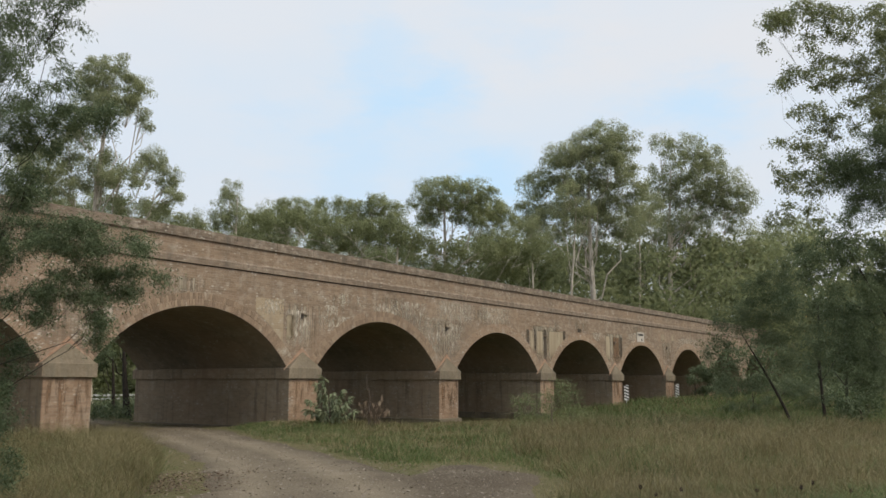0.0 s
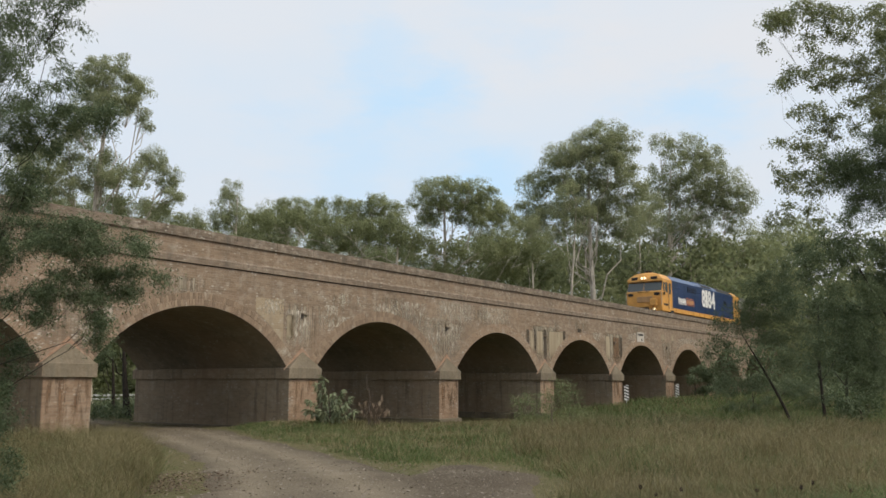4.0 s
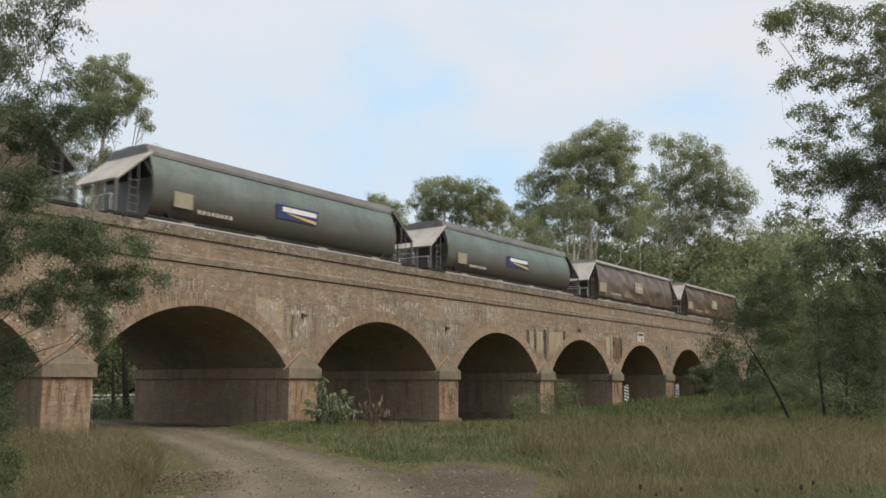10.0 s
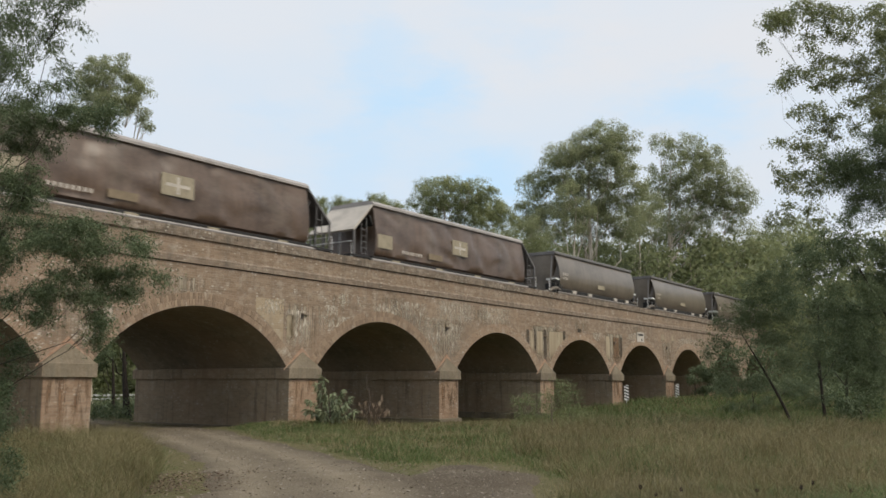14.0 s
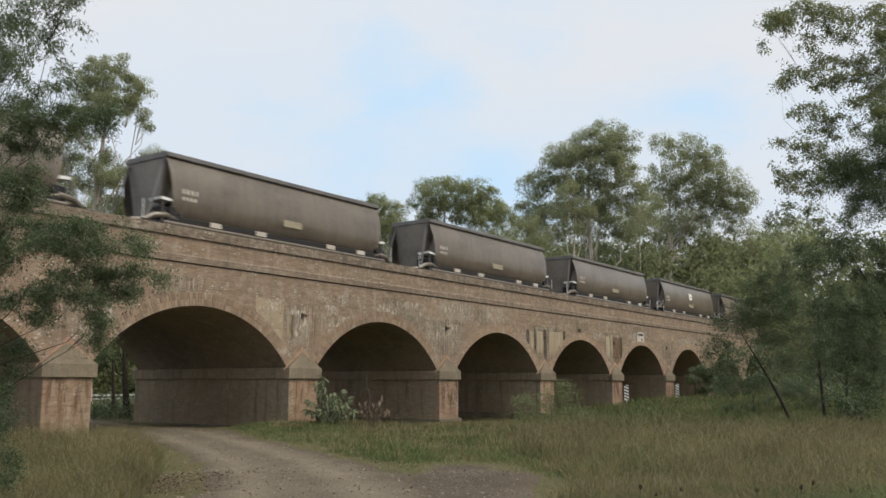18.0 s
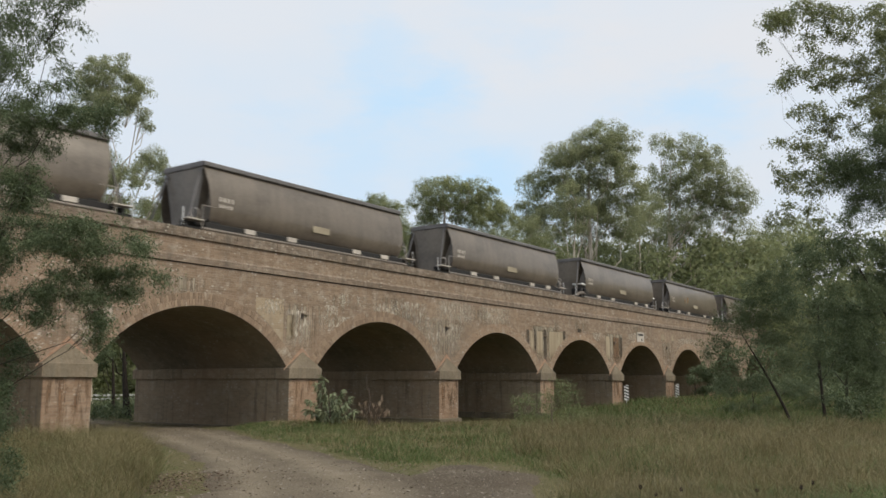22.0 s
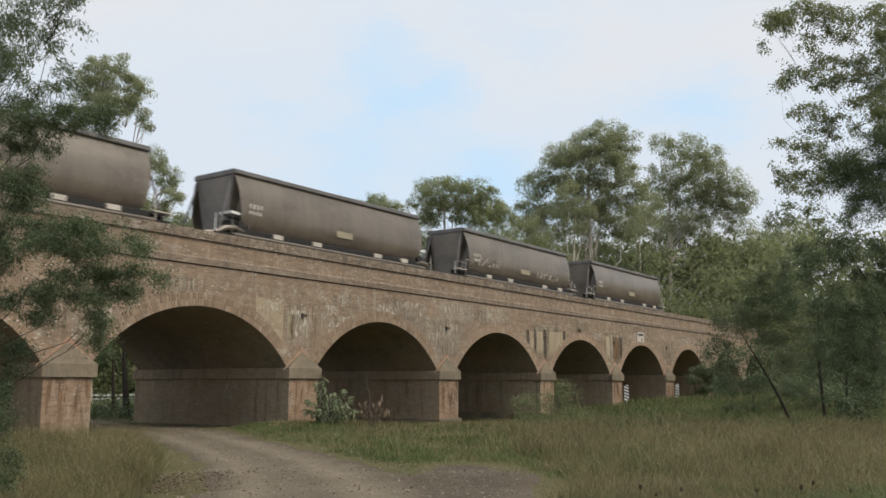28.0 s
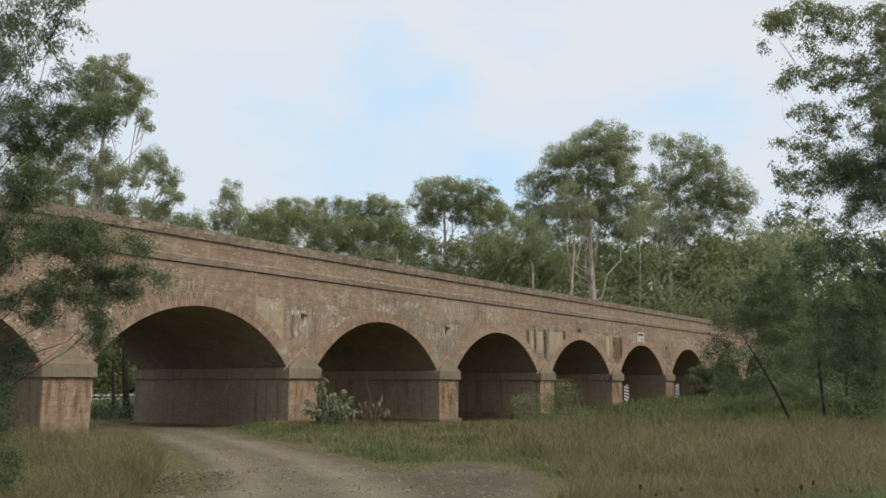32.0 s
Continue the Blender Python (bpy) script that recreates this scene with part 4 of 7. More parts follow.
        c.loft([[(f(x0 - 0.10), 0, z), (f(x0 + 0.06), -w, z), (f(end), -w, z), (f(end), w, z), (f(x0 + 0.06), w, z)] for z, x0, w in levels])
        cb = part("cab" if front else "rear_cab", c, M_YELLOW, lo, "golden yellow driver's cab" if front else "golden yellow rear end")
        for sgn in (-1, 1):
            y0, y1 = sorted((sgn * 0.07, sgn * (hw - 0.14)))
            w = Shape()
            a = lambda z: f(0.10 + (z - 2.68) * 0.417 - 0.025)
            b = lambda z: f(0.06 + 0.10 + (z - 2.68) * 0.417 - 0.04)
            for zz in ((2.66, 3.41),):
                ins, out = sgn * 0.012, sgn * (hw - 0.03)
                w.face([(a(zz[0]) - (0.08 if front else -0.08), ins, zz[0]), (b(zz[0]) - (0.0 if front else 0), out, zz[0]), (b(zz[1]), out, zz[1]), (a(zz[1]) - (0.08 if front else -0.08), ins, zz[1])])
            part("windscreen", w, M_GLASS, cb, "dark windscreen pane")
        # side windows and door on both sides
        for sgn in (-1, 1):
            yo = sgn * (hw + 0.006)
            spots = ((0.42, 0.72, 2.66, 3.36), (0.86, 1.42, 2.58, 3.40), (1.68, 2.12, 2.5, 3.38)) if front else ((0.45, 0.95, 2.6, 3.25), (1.3, 1.75, 2.5, 3.2))
            for x0, x1, z0, z1 in spots:
                xa, xb = sorted((f(x0), f(x1)))
                fr = part("window_frame", Shape().box(xa - 0.05, xb + 0.05, yo - 0.012, yo + 0.012, z0 - 0.05, z1 + 0.05, 0.006), M_YELLOW, cb)
                part("window_glass", Shape().box(xa, xb, yo - 0.018, yo + 0.018, z0, z1), M_GLASS, fr)
            if front:
                for xd in (1.54, 2.24):
                    part("door_seam", Shape().box(xd - 0.015, xd + 0.015, yo - 0.014, yo + 0.014, 1.2, 3.42), M_YELLOW, cb)
                for xd in (1.50, 2.30):
                    part("handrail", Shape().tube([(xd, yo + sgn * 0.07, 1.3), (xd, yo + sgn * 0.07, 2.6)], 0.018, 6), M_STEEL, cb)
        if front:
            for y in (-0.82, 0.82):
                part("number_board", Shape().box(0.20, 0.34, y - 0.28, y + 0.28, 3.60, 3.84, 0.02), M_BLACK, cb, "dark number board over the windscreen")
                part("marker_light", Shape().box(-0.02, 0.1, y * 1.35 - 0.22, y * 1.35 + 0.22, 2.28, 2.5, 0.02), M_BLACK, cb)
                part("ditch_light", Shape().tube([(0.02, y * 1.05, 1.18), (0.12, y * 1.05, 1.18)], 0.10, 12), M_GLOW, cb, "lit ditch light")
            hl = part("headlight_box", Shape().box(0.08, 0.4, -0.3, 0.3, 3.58, 3.86, 0.03), M_YELLOW, cb)
            for y in (-0.13, 0.13):
                part("headlight", Shape().tube([(0.06, y, 3.72), (0.12, y, 3.72)], 0.10, 14), M_GLOW, hl, "lit headlight")
            part("nose_panel", Shape().box(-0.13, -0.02, -0.75, 0.55, 1.75, 2.2, 0.02), M_SANDED, cb, "dull sanded patch on the nose")
            part("equipment_box", Shape().box(-0.28, 0.02, -1.15, -0.6, 1.45, 2.0, 0.04), M_YELLOW, cb)
            part("hose", Shape().tube([(-0.18, -0.9, 1.45), (-0.22, -0.9, 1.0), (-0.15, -0.9, 0.7)], 0.03, 6), M_BLACK, cb)
            part("roof_aerial", Shape().box(0.9, 1.4, -0.25, 0.25, 4.25, 4.42, 0.05), M_BLACK, cb)
            for sgn in (-1, 1):
                part("step_well", Shape().box(0.55, 1.5, sgn * (hw + 0.004) - 0.012, sgn * (hw + 0.004) + 0.012, 1.5, 1.66, 0.004), M_BLACK, cb, "dark step opening")
                part("mirror", Shape().box(0.30, 0.42, sgn * (hw + 0.12) - 0.06, sgn * (hw + 0.12) + 0.06, 2.3, 2.55, 0.01), M_BLACK, cb)
            part("coupler_pocket", Shape().box(-0.16, 0.2, -0.42, 0.42, 0.72, 1.35, 0.03), M_BLACK, cb, "black coupler pocket")
            for y in (-1.05, -0.75, 0.75, 1.05):
                part("brake_hose", Shape().tube([(-0.05, y, 1.35), (-0.2, y, 1.15), (-0.16, y * 0.95, 0.75)], 0.028, 6), M_BLACK, cb)
            part("step_frame", Shape().box(-0.02, 0.3, -1.49, -0.62, 0.55, 1.02, 0.02), M_BLACK, cb, "dark corner steps")
            for y in (-1.47, 1.47):
                part("grab_rail", Shape().tube([(0.10, y, 1.5), (0.02, y * 1.02, 1.6), (0.02, y * 1.02, 2.5), (0.10, y, 2.6)], 0.022, 6), M_HOOD, cb, "pale grab rail")
            part("nose_seam", Shape().box(-0.115, 0.0, -0.5, 0.5, 2.56, 2.60, 0.01), M_BLACK, cb)
            part("nose_handrail", Shape().tube([(-0.02, -1.44, 1.6), (-0.12, -1.44, 1.7), (-0.12, -1.44, 2.5), (-0.02, -1.44, 2.6)], 0.02, 5), M_YELLOW, cb)
            part("horn", Shape().tube([(0.7, 0.5, 4.22), (0.35, 0.5, 4.26)], [0.03, 0.09], 10), M_STEEL, cb)
        return cb
    cab(True), cab(False)
    # frame, steps, tank, running gear
    sill = part("underframe", Shape().box(0.35, 20.5, -1.46, 1.46, 1.06, 1.43, 0.02), M_YELLOW, lo, "yellow side sill")
    for x in (3.2, 4.6, 6.0, 7.4, 8.8, 10.2, 11.6, 13.0, 14.4, 15.8, 17.2):
        part("sill_post", Shape().box(x, x + 0.07, -1.49, 1.49, 1.08, 1.41, 0.01), M_YELLOW, sill)
    for x in (2.0, 18.3):
        part("step_box", Shape().box(x, x + 0.7, -1.48, -1.2, 0.4, 1.2, 0.03), M_BLACK, lo)
    part("snow_plough", Shape().loft([[(0.25, -1.4, 0.2), (0.0, 0, 0.2), (0.25, 1.4, 0.2), (0.5, 1.4, 0.2), (0.5, -1.4, 0.2)], [(0.2, -1.4, 0.95), (0.05, 0, 0.95), (0.2, 1.4, 0.95), (0.5, 1.4, 0.95), (0.5, -1.4, 0.95)]]), M_YELLOW, lo, "yellow pilot plate")
    part("fuel_tank", Shape().box(7.3, 12.6, -1.35, 1.35, 0.3, 1.08, 0.15), M_BLACK, lo)
    for x in (3.9, 16.9):
        bogie(lo, x, (-1.65, 0, 1.65), 0.5)
    coupler(lo, 0.1, -1), coupler(lo, 20.75, 1)
    # painted markings on both sides
    for sgn in (-1, 1):
        y = sgn * (hw + 0.026)
        up = pose(0, 0, 0, 90, 0, 0) if sgn < 0 else pose(0, 0, 0, 90, 0, 180)
        for digit, at_x, wide in (("8", 9.62, 0.95), ("1", 10.62, 0.50), ("8", 11.19, 0.95), ("4", 12.17, 1.0)):
            xn = at_x if sgn < 0 else 22.8 - at_x
            words(digit, wide, 1.6, 0.004, M_WHITE, "fleet_digit", lo, pose(xn, y, 1.98) @ up)
        mark = part("maker_mark", Shape().box(5.65, 7.52, y - 0.004, y + 0.004, 1.88, 2.46, 0.002), M_ORANGE, lo, "orange panel of the operator's mark")
        part("mark_field", Shape().box(5.69, 7.48, y - 0.007, y + 0.007, 1.92, 2.42, 0.001), M_NAVY, mark)
        for k in range(8):
            part("mark_bar", Shape().box(5.75 + k * 0.215, 5.75 + k * 0.215 + 0.15, y - 0.010, y + 0.010, 1.97, 2.32 + (0.06 if k in (2, 7) else 0), 0.001), M_SANDORANGE, mark)
        for k in range(7):
            part("white_mark", Shape().box(3.82 + k * 0.255, 3.82 + k * 0.255 + 0.19, y - 0.005, y + 0.005, 1.94, 2.32 + (0.1 if k in (0, 5) else 0)), M_WHITE, lo, "white block of the operator's mark")
        part("white_mark", Shape().box(3.82, 5.57, y - 0.005, y + 0.005, 1.84, 1.90), M_WHITE, lo, "white block of the operator's mark")
    return lo


def bars(parent, x, z, n, w, h, y, mat=None):
    for k in range(n):
        part("lettering", Shape().box(x + k * w * 1.8, x + k * w * 1.8 + w, y - 0.003, y + 0.003, z, z + h), mat or M_HOOD, parent, "faded bar of lettering")


def build_hooded_wagon(paint, label, mark):
    """A long bulk wagon with sloping hoods over both ends."""
    wg = thing("hopper_wagon", label, "hopper wagon", "wagons of the train")
    L = 13.85
    rounded = mark
    if rounded:
        half = [(0.55, 1.05), (1.05, 1.15), (1.32, 1.4), (1.46, 1.8), (1.49, 2.25), (1.43, 2.7), (1.29, 3.14), (1.15, 3.45)]
    else:
        half = [(0.55, 1.1), (1.28, 1.17), (1.42, 1.3), (1.49, 1.6), (1.49, 2.4), (1.46, 2.62), (1.34, 3.3), (1.28, 3.62)]
    def sec(x):
        return [(x, -y, z) for y, z in half] + [(x, y, z) for y, z in reversed(half)]
    n = 12 if rounded else 48
    b = Shape()
    secs = []
    if not rounded:              # flat sheet sides, buckled by years of loading: more rows between sill and rim
        half = half[:3] + [(1.49 - 0.0 * q if q < 0.42 else 1.49 - 0.21 * (q - 0.42) / 0.58, 1.5 + 2.12 * q) for q in [j / 12 for j in range(13)]]
    def buckle(x, z):
        if rounded or not 1.3 < z < 3.55:
            return 0.0
        crease = abs(noise.noise((x * 0.55 + z * 0.45, z * 0.6 - x * 0.2, 4.0)))
        return 0.17 * max(0.0, 0.5 - 2.0 * crease) + 0.07 * noise.noise((x * 0.9, z * 0.9, 8.0)) + 0.02 * noise.noise((x * 2.2, z * 2.0, 1.0))
    for k in range(n + 1):
        x = L * k / n
        calm = min(1.0, k * 0.5, (n - k) * 0.5)
        secs.append([(x, math.copysign(abs(y) - calm * max(0.0, 0.02 + buckle(x, z)), y), z) for x, y, z in sec(x)])
    b.loft(secs)
    part("body", b, paint, wg, smooth=True)
    top = half[-1][0]
    zr = half[-1][1]
    if rounded:
        rim = [(-top - 0.04, zr - 0.03), (-top - 0.03, zr + 0.10), (-top + 0.08, zr + 0.36), (0, zr + 0.41), (top - 0.08, zr + 0.36), (top + 0.03, zr + 0.10), (top + 0.04, zr - 0.03)]
    else:
        rim = [(-top - 0.09, zr - 0.03), (-top - 0.09, zr + 0.07), (-top + 0.05, zr + 0.20), (0, zr + 0.24), (top - 0.05, zr + 0.20), (top + 0.09, zr + 0.07), (top + 0.09, zr - 0.03)]
    # brown wagons' rim: dusty steel, paled further for the sunlit top edge
    part("roof", Shape().loft([[(x, y, z) for y, z in rim] for x in (-0.08, L + 0.08)]), M_ROOF if rounded else M_RIM, wg, "weathered steel roof rim")
    for way, x0 in ((-1, 0.0), (1, L)):
        X = lambda d: x0 + way * d
        h = Shape()
        h.loft([[(X(0.0), -1.34, zr + 0.1), (X(0.0), 1.34, zr + 0.1), (X(0.0), 1.34, zr), (X(0.0), -1.34, zr)], [(X(1.5), -1.40, 2.26), (X(1.5), 1.40, 2.26), (X(1.42), 1.40, 2.20), (X(1.42), -1.40, 2.20)]])
        # the front hood carries sunlight in its paler colour; the rear is darker
        part("end_hood", h, M_HOOD if way < 0 else M_ROOF, wg, "dusty sloping end hood, coloured sunlit pale" if way < 0 else "")
        sl = Shape()
        sl.loft([[(X(-0.9), -1.35, 1.1), (X(-0.9), 1.35, 1.1), (X(-1.0), 1.35, 1.1), (X(-1.0), -1.35, 1.1)], [(X(0.3), -1.3, 3.1), (X(0.3), 1.3, 3.1), (X(0.2), 1.3, 3.1), (X(0.2), -1.3, 3.1)]])
        part("slope_sheet", sl, M_BLACK, wg)
        part("end_platform", Shape().box(min(X(0), X(1.6)), max(X(0), X(1.6)), -1.4, 1.4, 1.0, 1.12, 0.01), M_BLACK, wg)
        for y in (-1.36, 1.36, -0.5, 0.5):
            part("stanchion", Shape().box(min(X(1.36), X(1.44)), max(X(1.36), X(1.44)), y - 0.04, y + 0.04, 1.1, 2.24), M_ROOF, wg)
        lad = part("ladder", Shape().tube([(X(0.55), -1.38, 0.95), (X(0.55), -1.38, 2.9)], 0.02, 5).tube([(X(0.9), -1.38, 0.95), (X(0.9), -1.38, 2.6)], 0.02, 5), M_ROOF, wg)
        for k in range(5):
            part("rung", Shape().tube([(X(0.55), -1.38, 1.2 + k * 0.28), (X(0.9), -1.38, 1.2 + k * 0.28)], 0.014, 5), M_ROOF, lad)
        part("handrail", Shape().tube([(X(1.58), -1.38, 0.95), (X(1.58), -1.38, 1.7), (X(1.58), 1.38, 1.7), (X(1.58), 1.38, 0.95)], 0.02, 5), M_WHITE, wg)
        coupler(wg, X(1.5), way)
        bogie(wg, X(-1.1))
    part("side_sill", Shape().box(-0.2, L + 0.2, -1.46, -1.30, 0.95, 1.17, 0.02).box(-0.2, L + 0.2, 1.30, 1.46, 0.95, 1.17, 0.02), M_BLACK, wg, "grimy black side sill")
    part("air_pipe", Shape().tube([(-0.3, -1.50, 0.98), (L + 0.3, -1.50, 0.98)], 0.06, 8), M_RIM, wg, "pale grey pipe along the sill", True)
    for k in range(4):
        part("tag", Shape().box(1.3 + k * 3.6, 1.85 + k * 3.6, -1.475, -1.455, 1.04, 1.12), M_LABEL, wg, "small pale tag on the sill")
    for sgn in (-1, 1):
        y = sgn * 1.497
        if rounded:
            pl = part("emblem", Shape().box(5.95, 8.4, y - 0.004, y + 0.004, 2.0, 2.60, 0.002), M_NAVY, wg, "navy panel of the owner's mark")
            part("emblem_bar", Shape().box(6.3, 8.3, y - 0.009, y + 0.009, 2.32, 2.52), M_WHITE, pl)
            sw = Shape()
            sw.loft([[(6.6, y + sgn * 0.005, 2.28), (6.6, y + sgn * 0.009, 2.28), (6.6, y + sgn * 0.009, 2.24), (6.6, y + sgn * 0.005, 2.24)], [(8.3, y + sgn * 0.005, 2.16), (8.3, y + sgn * 0.009, 2.16), (8.3, y + sgn * 0.009, 2.02), (8.3, y + sgn * 0.005, 2.02)]])
            part("emblem_stripe", sw, M_BUFF, pl)
            part("label_panel", Shape().box(0.9, 1.75, y - 0.004, y + 0.004, 1.62, 2.2), M_LABEL, wg, "faded cream label")
        else:
            pl = part("label_panel", Shape().box(6.3, 7.75, y - 0.004, y + 0.004, 2.0, 2.8), M_LABEL, wg, "faded cream label")
            part("label_bar", Shape().box(6.5, 7.55, y - 0.008, y + 0.008, 2.34, 2.46), M_HOOD, pl)
            part("label_bar", Shape().box(6.98, 7.1, y - 0.008, y + 0.008, 2.08, 2.72), M_HOOD, pl)
            part("label_panel", Shape().box(0.15, 1.25, y - 0.004, y + 0.004, 1.6, 2.25), M_LABEL, wg, "faded cream label")
            part("label_panel", Shape().box(4.2, 5.4, y - 0.004, y + 0.004, 1.5, 1.8), plain_dull, wg, "dull worn label")
        bars(wg, 2.0, 1.52, 8, 0.12, 0.15, y)
    return wg


plain_dull = plain("dull_ochre_label", (0.23, 0.18, 0.12), 0.8, 0, 0.3, 12, 0.05)


def build_round_wagon(label, mark=0, geared=False):
    """A curved-sided hopper with raked ends, braces and pipes."""
    wg = thing("hopper_wagon", label, "hopper wagon", "wagons of the train")
    L = 12.05
    half = [(0.5, 1.05, 1.5), (1.0, 1.10, 1.4), (1.26, 1.32, 1.2), (1.42, 1.62, 0.95), (1.49, 1.95, 0.7), (1.48, 2.35, 0.48), (1.40, 2.85, 0.25), (1.25, 3.3, 0.06), (1.15, 3.5, 0.0)]
    def sec(end):
        f = (lambda d: d) if end == 0 else (lambda d: L - d)
        return [(f(d), -y, z) for y, z, d in half] + [(f(d), y, z) for y, z, d in reversed(half)]
    # sides run full length; raked end sheets sit inside the side sheets
    b = Shape()
    n = 10
    secs = []
    for k in range(n + 1):
        x = L * k / n
        secs.append([(min(max(x, 0.30 * d / 1.5), L - 0.30 * d / 1.5), -y, z) for y, z, d in half] + [(min(max(x, 0.30 * d / 1.5), L - 0.30 * d / 1.5), y, z) for y, z, d in reversed(half)])
    b.loft(secs, caps=False)
    part("body", b, M_GREY, wg, smooth=True)
    for e in (0, 1):
        f = (lambda d: d) if e == 0 else (lambda d: L - d)
        way = -1 if e == 0 else 1
        es = Shape()
        low = 0.62
        es.face([(f(0.02), -1.14, 3.5), (f(0.02), 1.14, 3.5), (f(0.10), low, 1.0), (f(0.10), -low, 1.0)])
        for sg in (-1, 1):
            edge = [(f(0.02), sg * 1.14, 3.5)] + [(f(0.62), sg * (y - 0.05), z) for y, z, d in half[-2:0:-1]] + [(f(0.10), sg * low, 1.0)]
            es.face(edge)
        part("end_sheet", es, M_GREY, wg)
        for y in (-1.0, 1.0):
            part("brace", Shape().tube([(f(0.0), y, 3.4), (f(-0.75), y * 1.2, 0.95)], 0.045, 6), M_ROOF, wg, "slanting steel end brace")
        part("end_platform", Shape().box(min(f(-1.0), f(1.6)), max(f(-1.0), f(1.6)), -1.3, 1.3, 0.98, 1.08, 0.01), M_BLACK, wg)
        if geared:               # brake platform under a pale tread plate, and a fat air hose
            part("tread_plate", Shape().loft([[(f(-0.3), y, z) for y, z in ((-1.42, 1.84), (-0.7, 1.84), (-0.7, 1.94), (-1.42, 1.94))], [(f(0.8), y, z) for y, z in ((-1.42, 1.76), (-0.7, 1.76), (-0.7, 1.86), (-1.42, 1.86))]]), M_WHITE, wg, "pale tread plate over the brake gear")
            for d in (-0.2, 0.2, 0.65):
                part("plate_leg", Shape().tube([(f(d), -1.36, 1.0), (f(d), -1.36, 1.8)], 0.025, 5), M_ROOF, wg)
            part("brake_gear", Shape().box(min(f(-0.3), f(0.75)), max(f(-0.3), f(0.75)), -1.3, -0.6, 1.08, 1.62, 0.05).tube([(f(0.2), -1.42, 1.45), (f(0.2), -0.9, 1.45)], 0.16, 12), M_BLACK, wg)
            part("air_hose", Shape().tube([(f(0.5), -1.3, 1.18), (f(0.0), -1.32, 1.3), (f(-0.5), -1.3, 1.24), (f(-0.9), -1.2, 1.02), (f(-1.3), -1.1, 0.98)], [0.1, 0.11, 0.11, 0.1, 0.09], 8), M_GREY, wg, "fat grey air hose", True)
        else:
            part("step", Shape().box(min(f(-0.9), f(-0.1)), max(f(-0.9), f(-0.1)), -1.5, -1.1, 1.30, 1.35, 0.01), M_HOOD, wg, "pale tread plate")
            part("brake_gear", Shape().box(min(f(0.3), f(0.8)), max(f(0.3), f(0.8)), -1.3, -0.6, 1.08, 1.5, 0.03).tube([(f(-0.8), -1.0, 1.22), (f(0.7), -1.0, 1.22)], 0.11, 8), M_BLACK, wg)
            wheel = Shape()
            for q in range(14):
                g, h = 2 * math.pi * q / 14, 2 * math.pi * (q + 1) / 14
                wheel.tube([(f(-0.3), -1.15 + 0.2 * math.cos(g), 1.62 + 0.2 * math.sin(g)), (f(-0.3), -1.15 + 0.2 * math.cos(h), 1.62 + 0.2 * math.sin(h))], 0.02, 4)
            part("hand_brake", wheel, M_HOOD, wg, "pale hand brake wheel")
            part("grab_rail", Shape().tube([(f(-0.2), -1.46, 1.0), (f(-0.2), -1.46, 1.9), (f(0.5), -1.46, 1.9)], 0.022, 5), M_HOOD, wg, "pale bent grab rail")
        part("handrail", Shape().tube([(f(-0.95), -1.28, 1.0), (f(-0.95), -1.28, 1.75)], 0.02, 5), M_WHITE, wg)
        coupler(wg, f(-1.0), way)
        bogie(wg, f(0.6))
    rim = Shape()
    for y in (-1.18, 1.18):
        rim.box(-0.04, L + 0.04, y - 0.08, y + 0.08, 3.50, 3.69, 0.03)
    rim.box(-0.04, 0.1, -1.18, 1.18, 3.50, 3.71, 0.01).box(L - 0.1, L + 0.04, -1.18, 1.18, 3.50, 3.71, 0.01)
    part("top_rim", rim, M_ROOF, wg, "weathered steel top rim")
    part("side_sill", Shape().box(0, L, -1.40, -1.22, 0.98, 1.30, 0.02).box(0, L, 1.22, 1.40, 0.98, 1.30, 0.02), M_BLACK, wg)
    for x in (1.9, 4.2, 8.3, 10.3):
        part("discharge_door", Shape().box(x - 0.35, x + 0.35, -1.3, 1.3, 0.4, 0.9, 0.04), M_BLACK, wg)
        part("tag", Shape().box(x, x + 0.55, -1.48, -1.40, 1.10, 1.29, 0.01), M_HOOD, wg, "pale tag on the sill")
    part("air_pipe", Shape().tube([(-0.2, -1.46, 1.0), (L + 0.2, -1.46, 1.0)], 0.075, 8), M_GREY, wg, "grey air pipe along the sill", True)
    for sgn in (-1, 1):
        y = sgn * 1.495
        part("label_panel", Shape().box(5.68, 6.73, sgn * 1.465 - 0.025, sgn * 1.465 + 0.025, 1.70, 1.98), M_LABEL, wg, "faded cream label")
        bars(wg, 0.55, 2.16, 4, 0.11, 0.18, sgn * 1.493)
        bars(wg, 0.55, 1.92, 4, 0.10, 0.13, sgn * 1.496)
        if mark in (1, 2):
            sh = Shape()
            sh.loft([[(5.83, sgn * (1.482 + o), 2.36), (6.53, sgn * (1.482 + o), 2.36), (6.53, sgn * (1.405 + o), 2.90), (5.83, sgn * (1.405 + o), 2.90)] for o in (0.0, 0.02)])
            pl = part("poster_panel", sh, M_WHITE if mark == 1 else M_TAN, wg, "pale square panel" if mark == 1 else "dull tan square panel")
            part("panel_bar", Shape().box(5.98, 6.38, sgn * 1.46 - 0.03, sgn * 1.46 + 0.03, 2.5, 2.62), M_HOOD, pl)
        if mark in (3, 4):
            r = random.Random(mark)
            spots = [(0.4 + 0.34 * k, 1.72) for k in range(9)] + [(7.6 + 0.34 * k, 1.65) for k in range(8)] if mark == 3 else [(3.6, 2.0), (4.0, 2.05), (4.3, 2.0)]
            for x, z in spots:
                h = r.uniform(0.2, 0.38) * (1.7 if mark == 4 else 1.3)
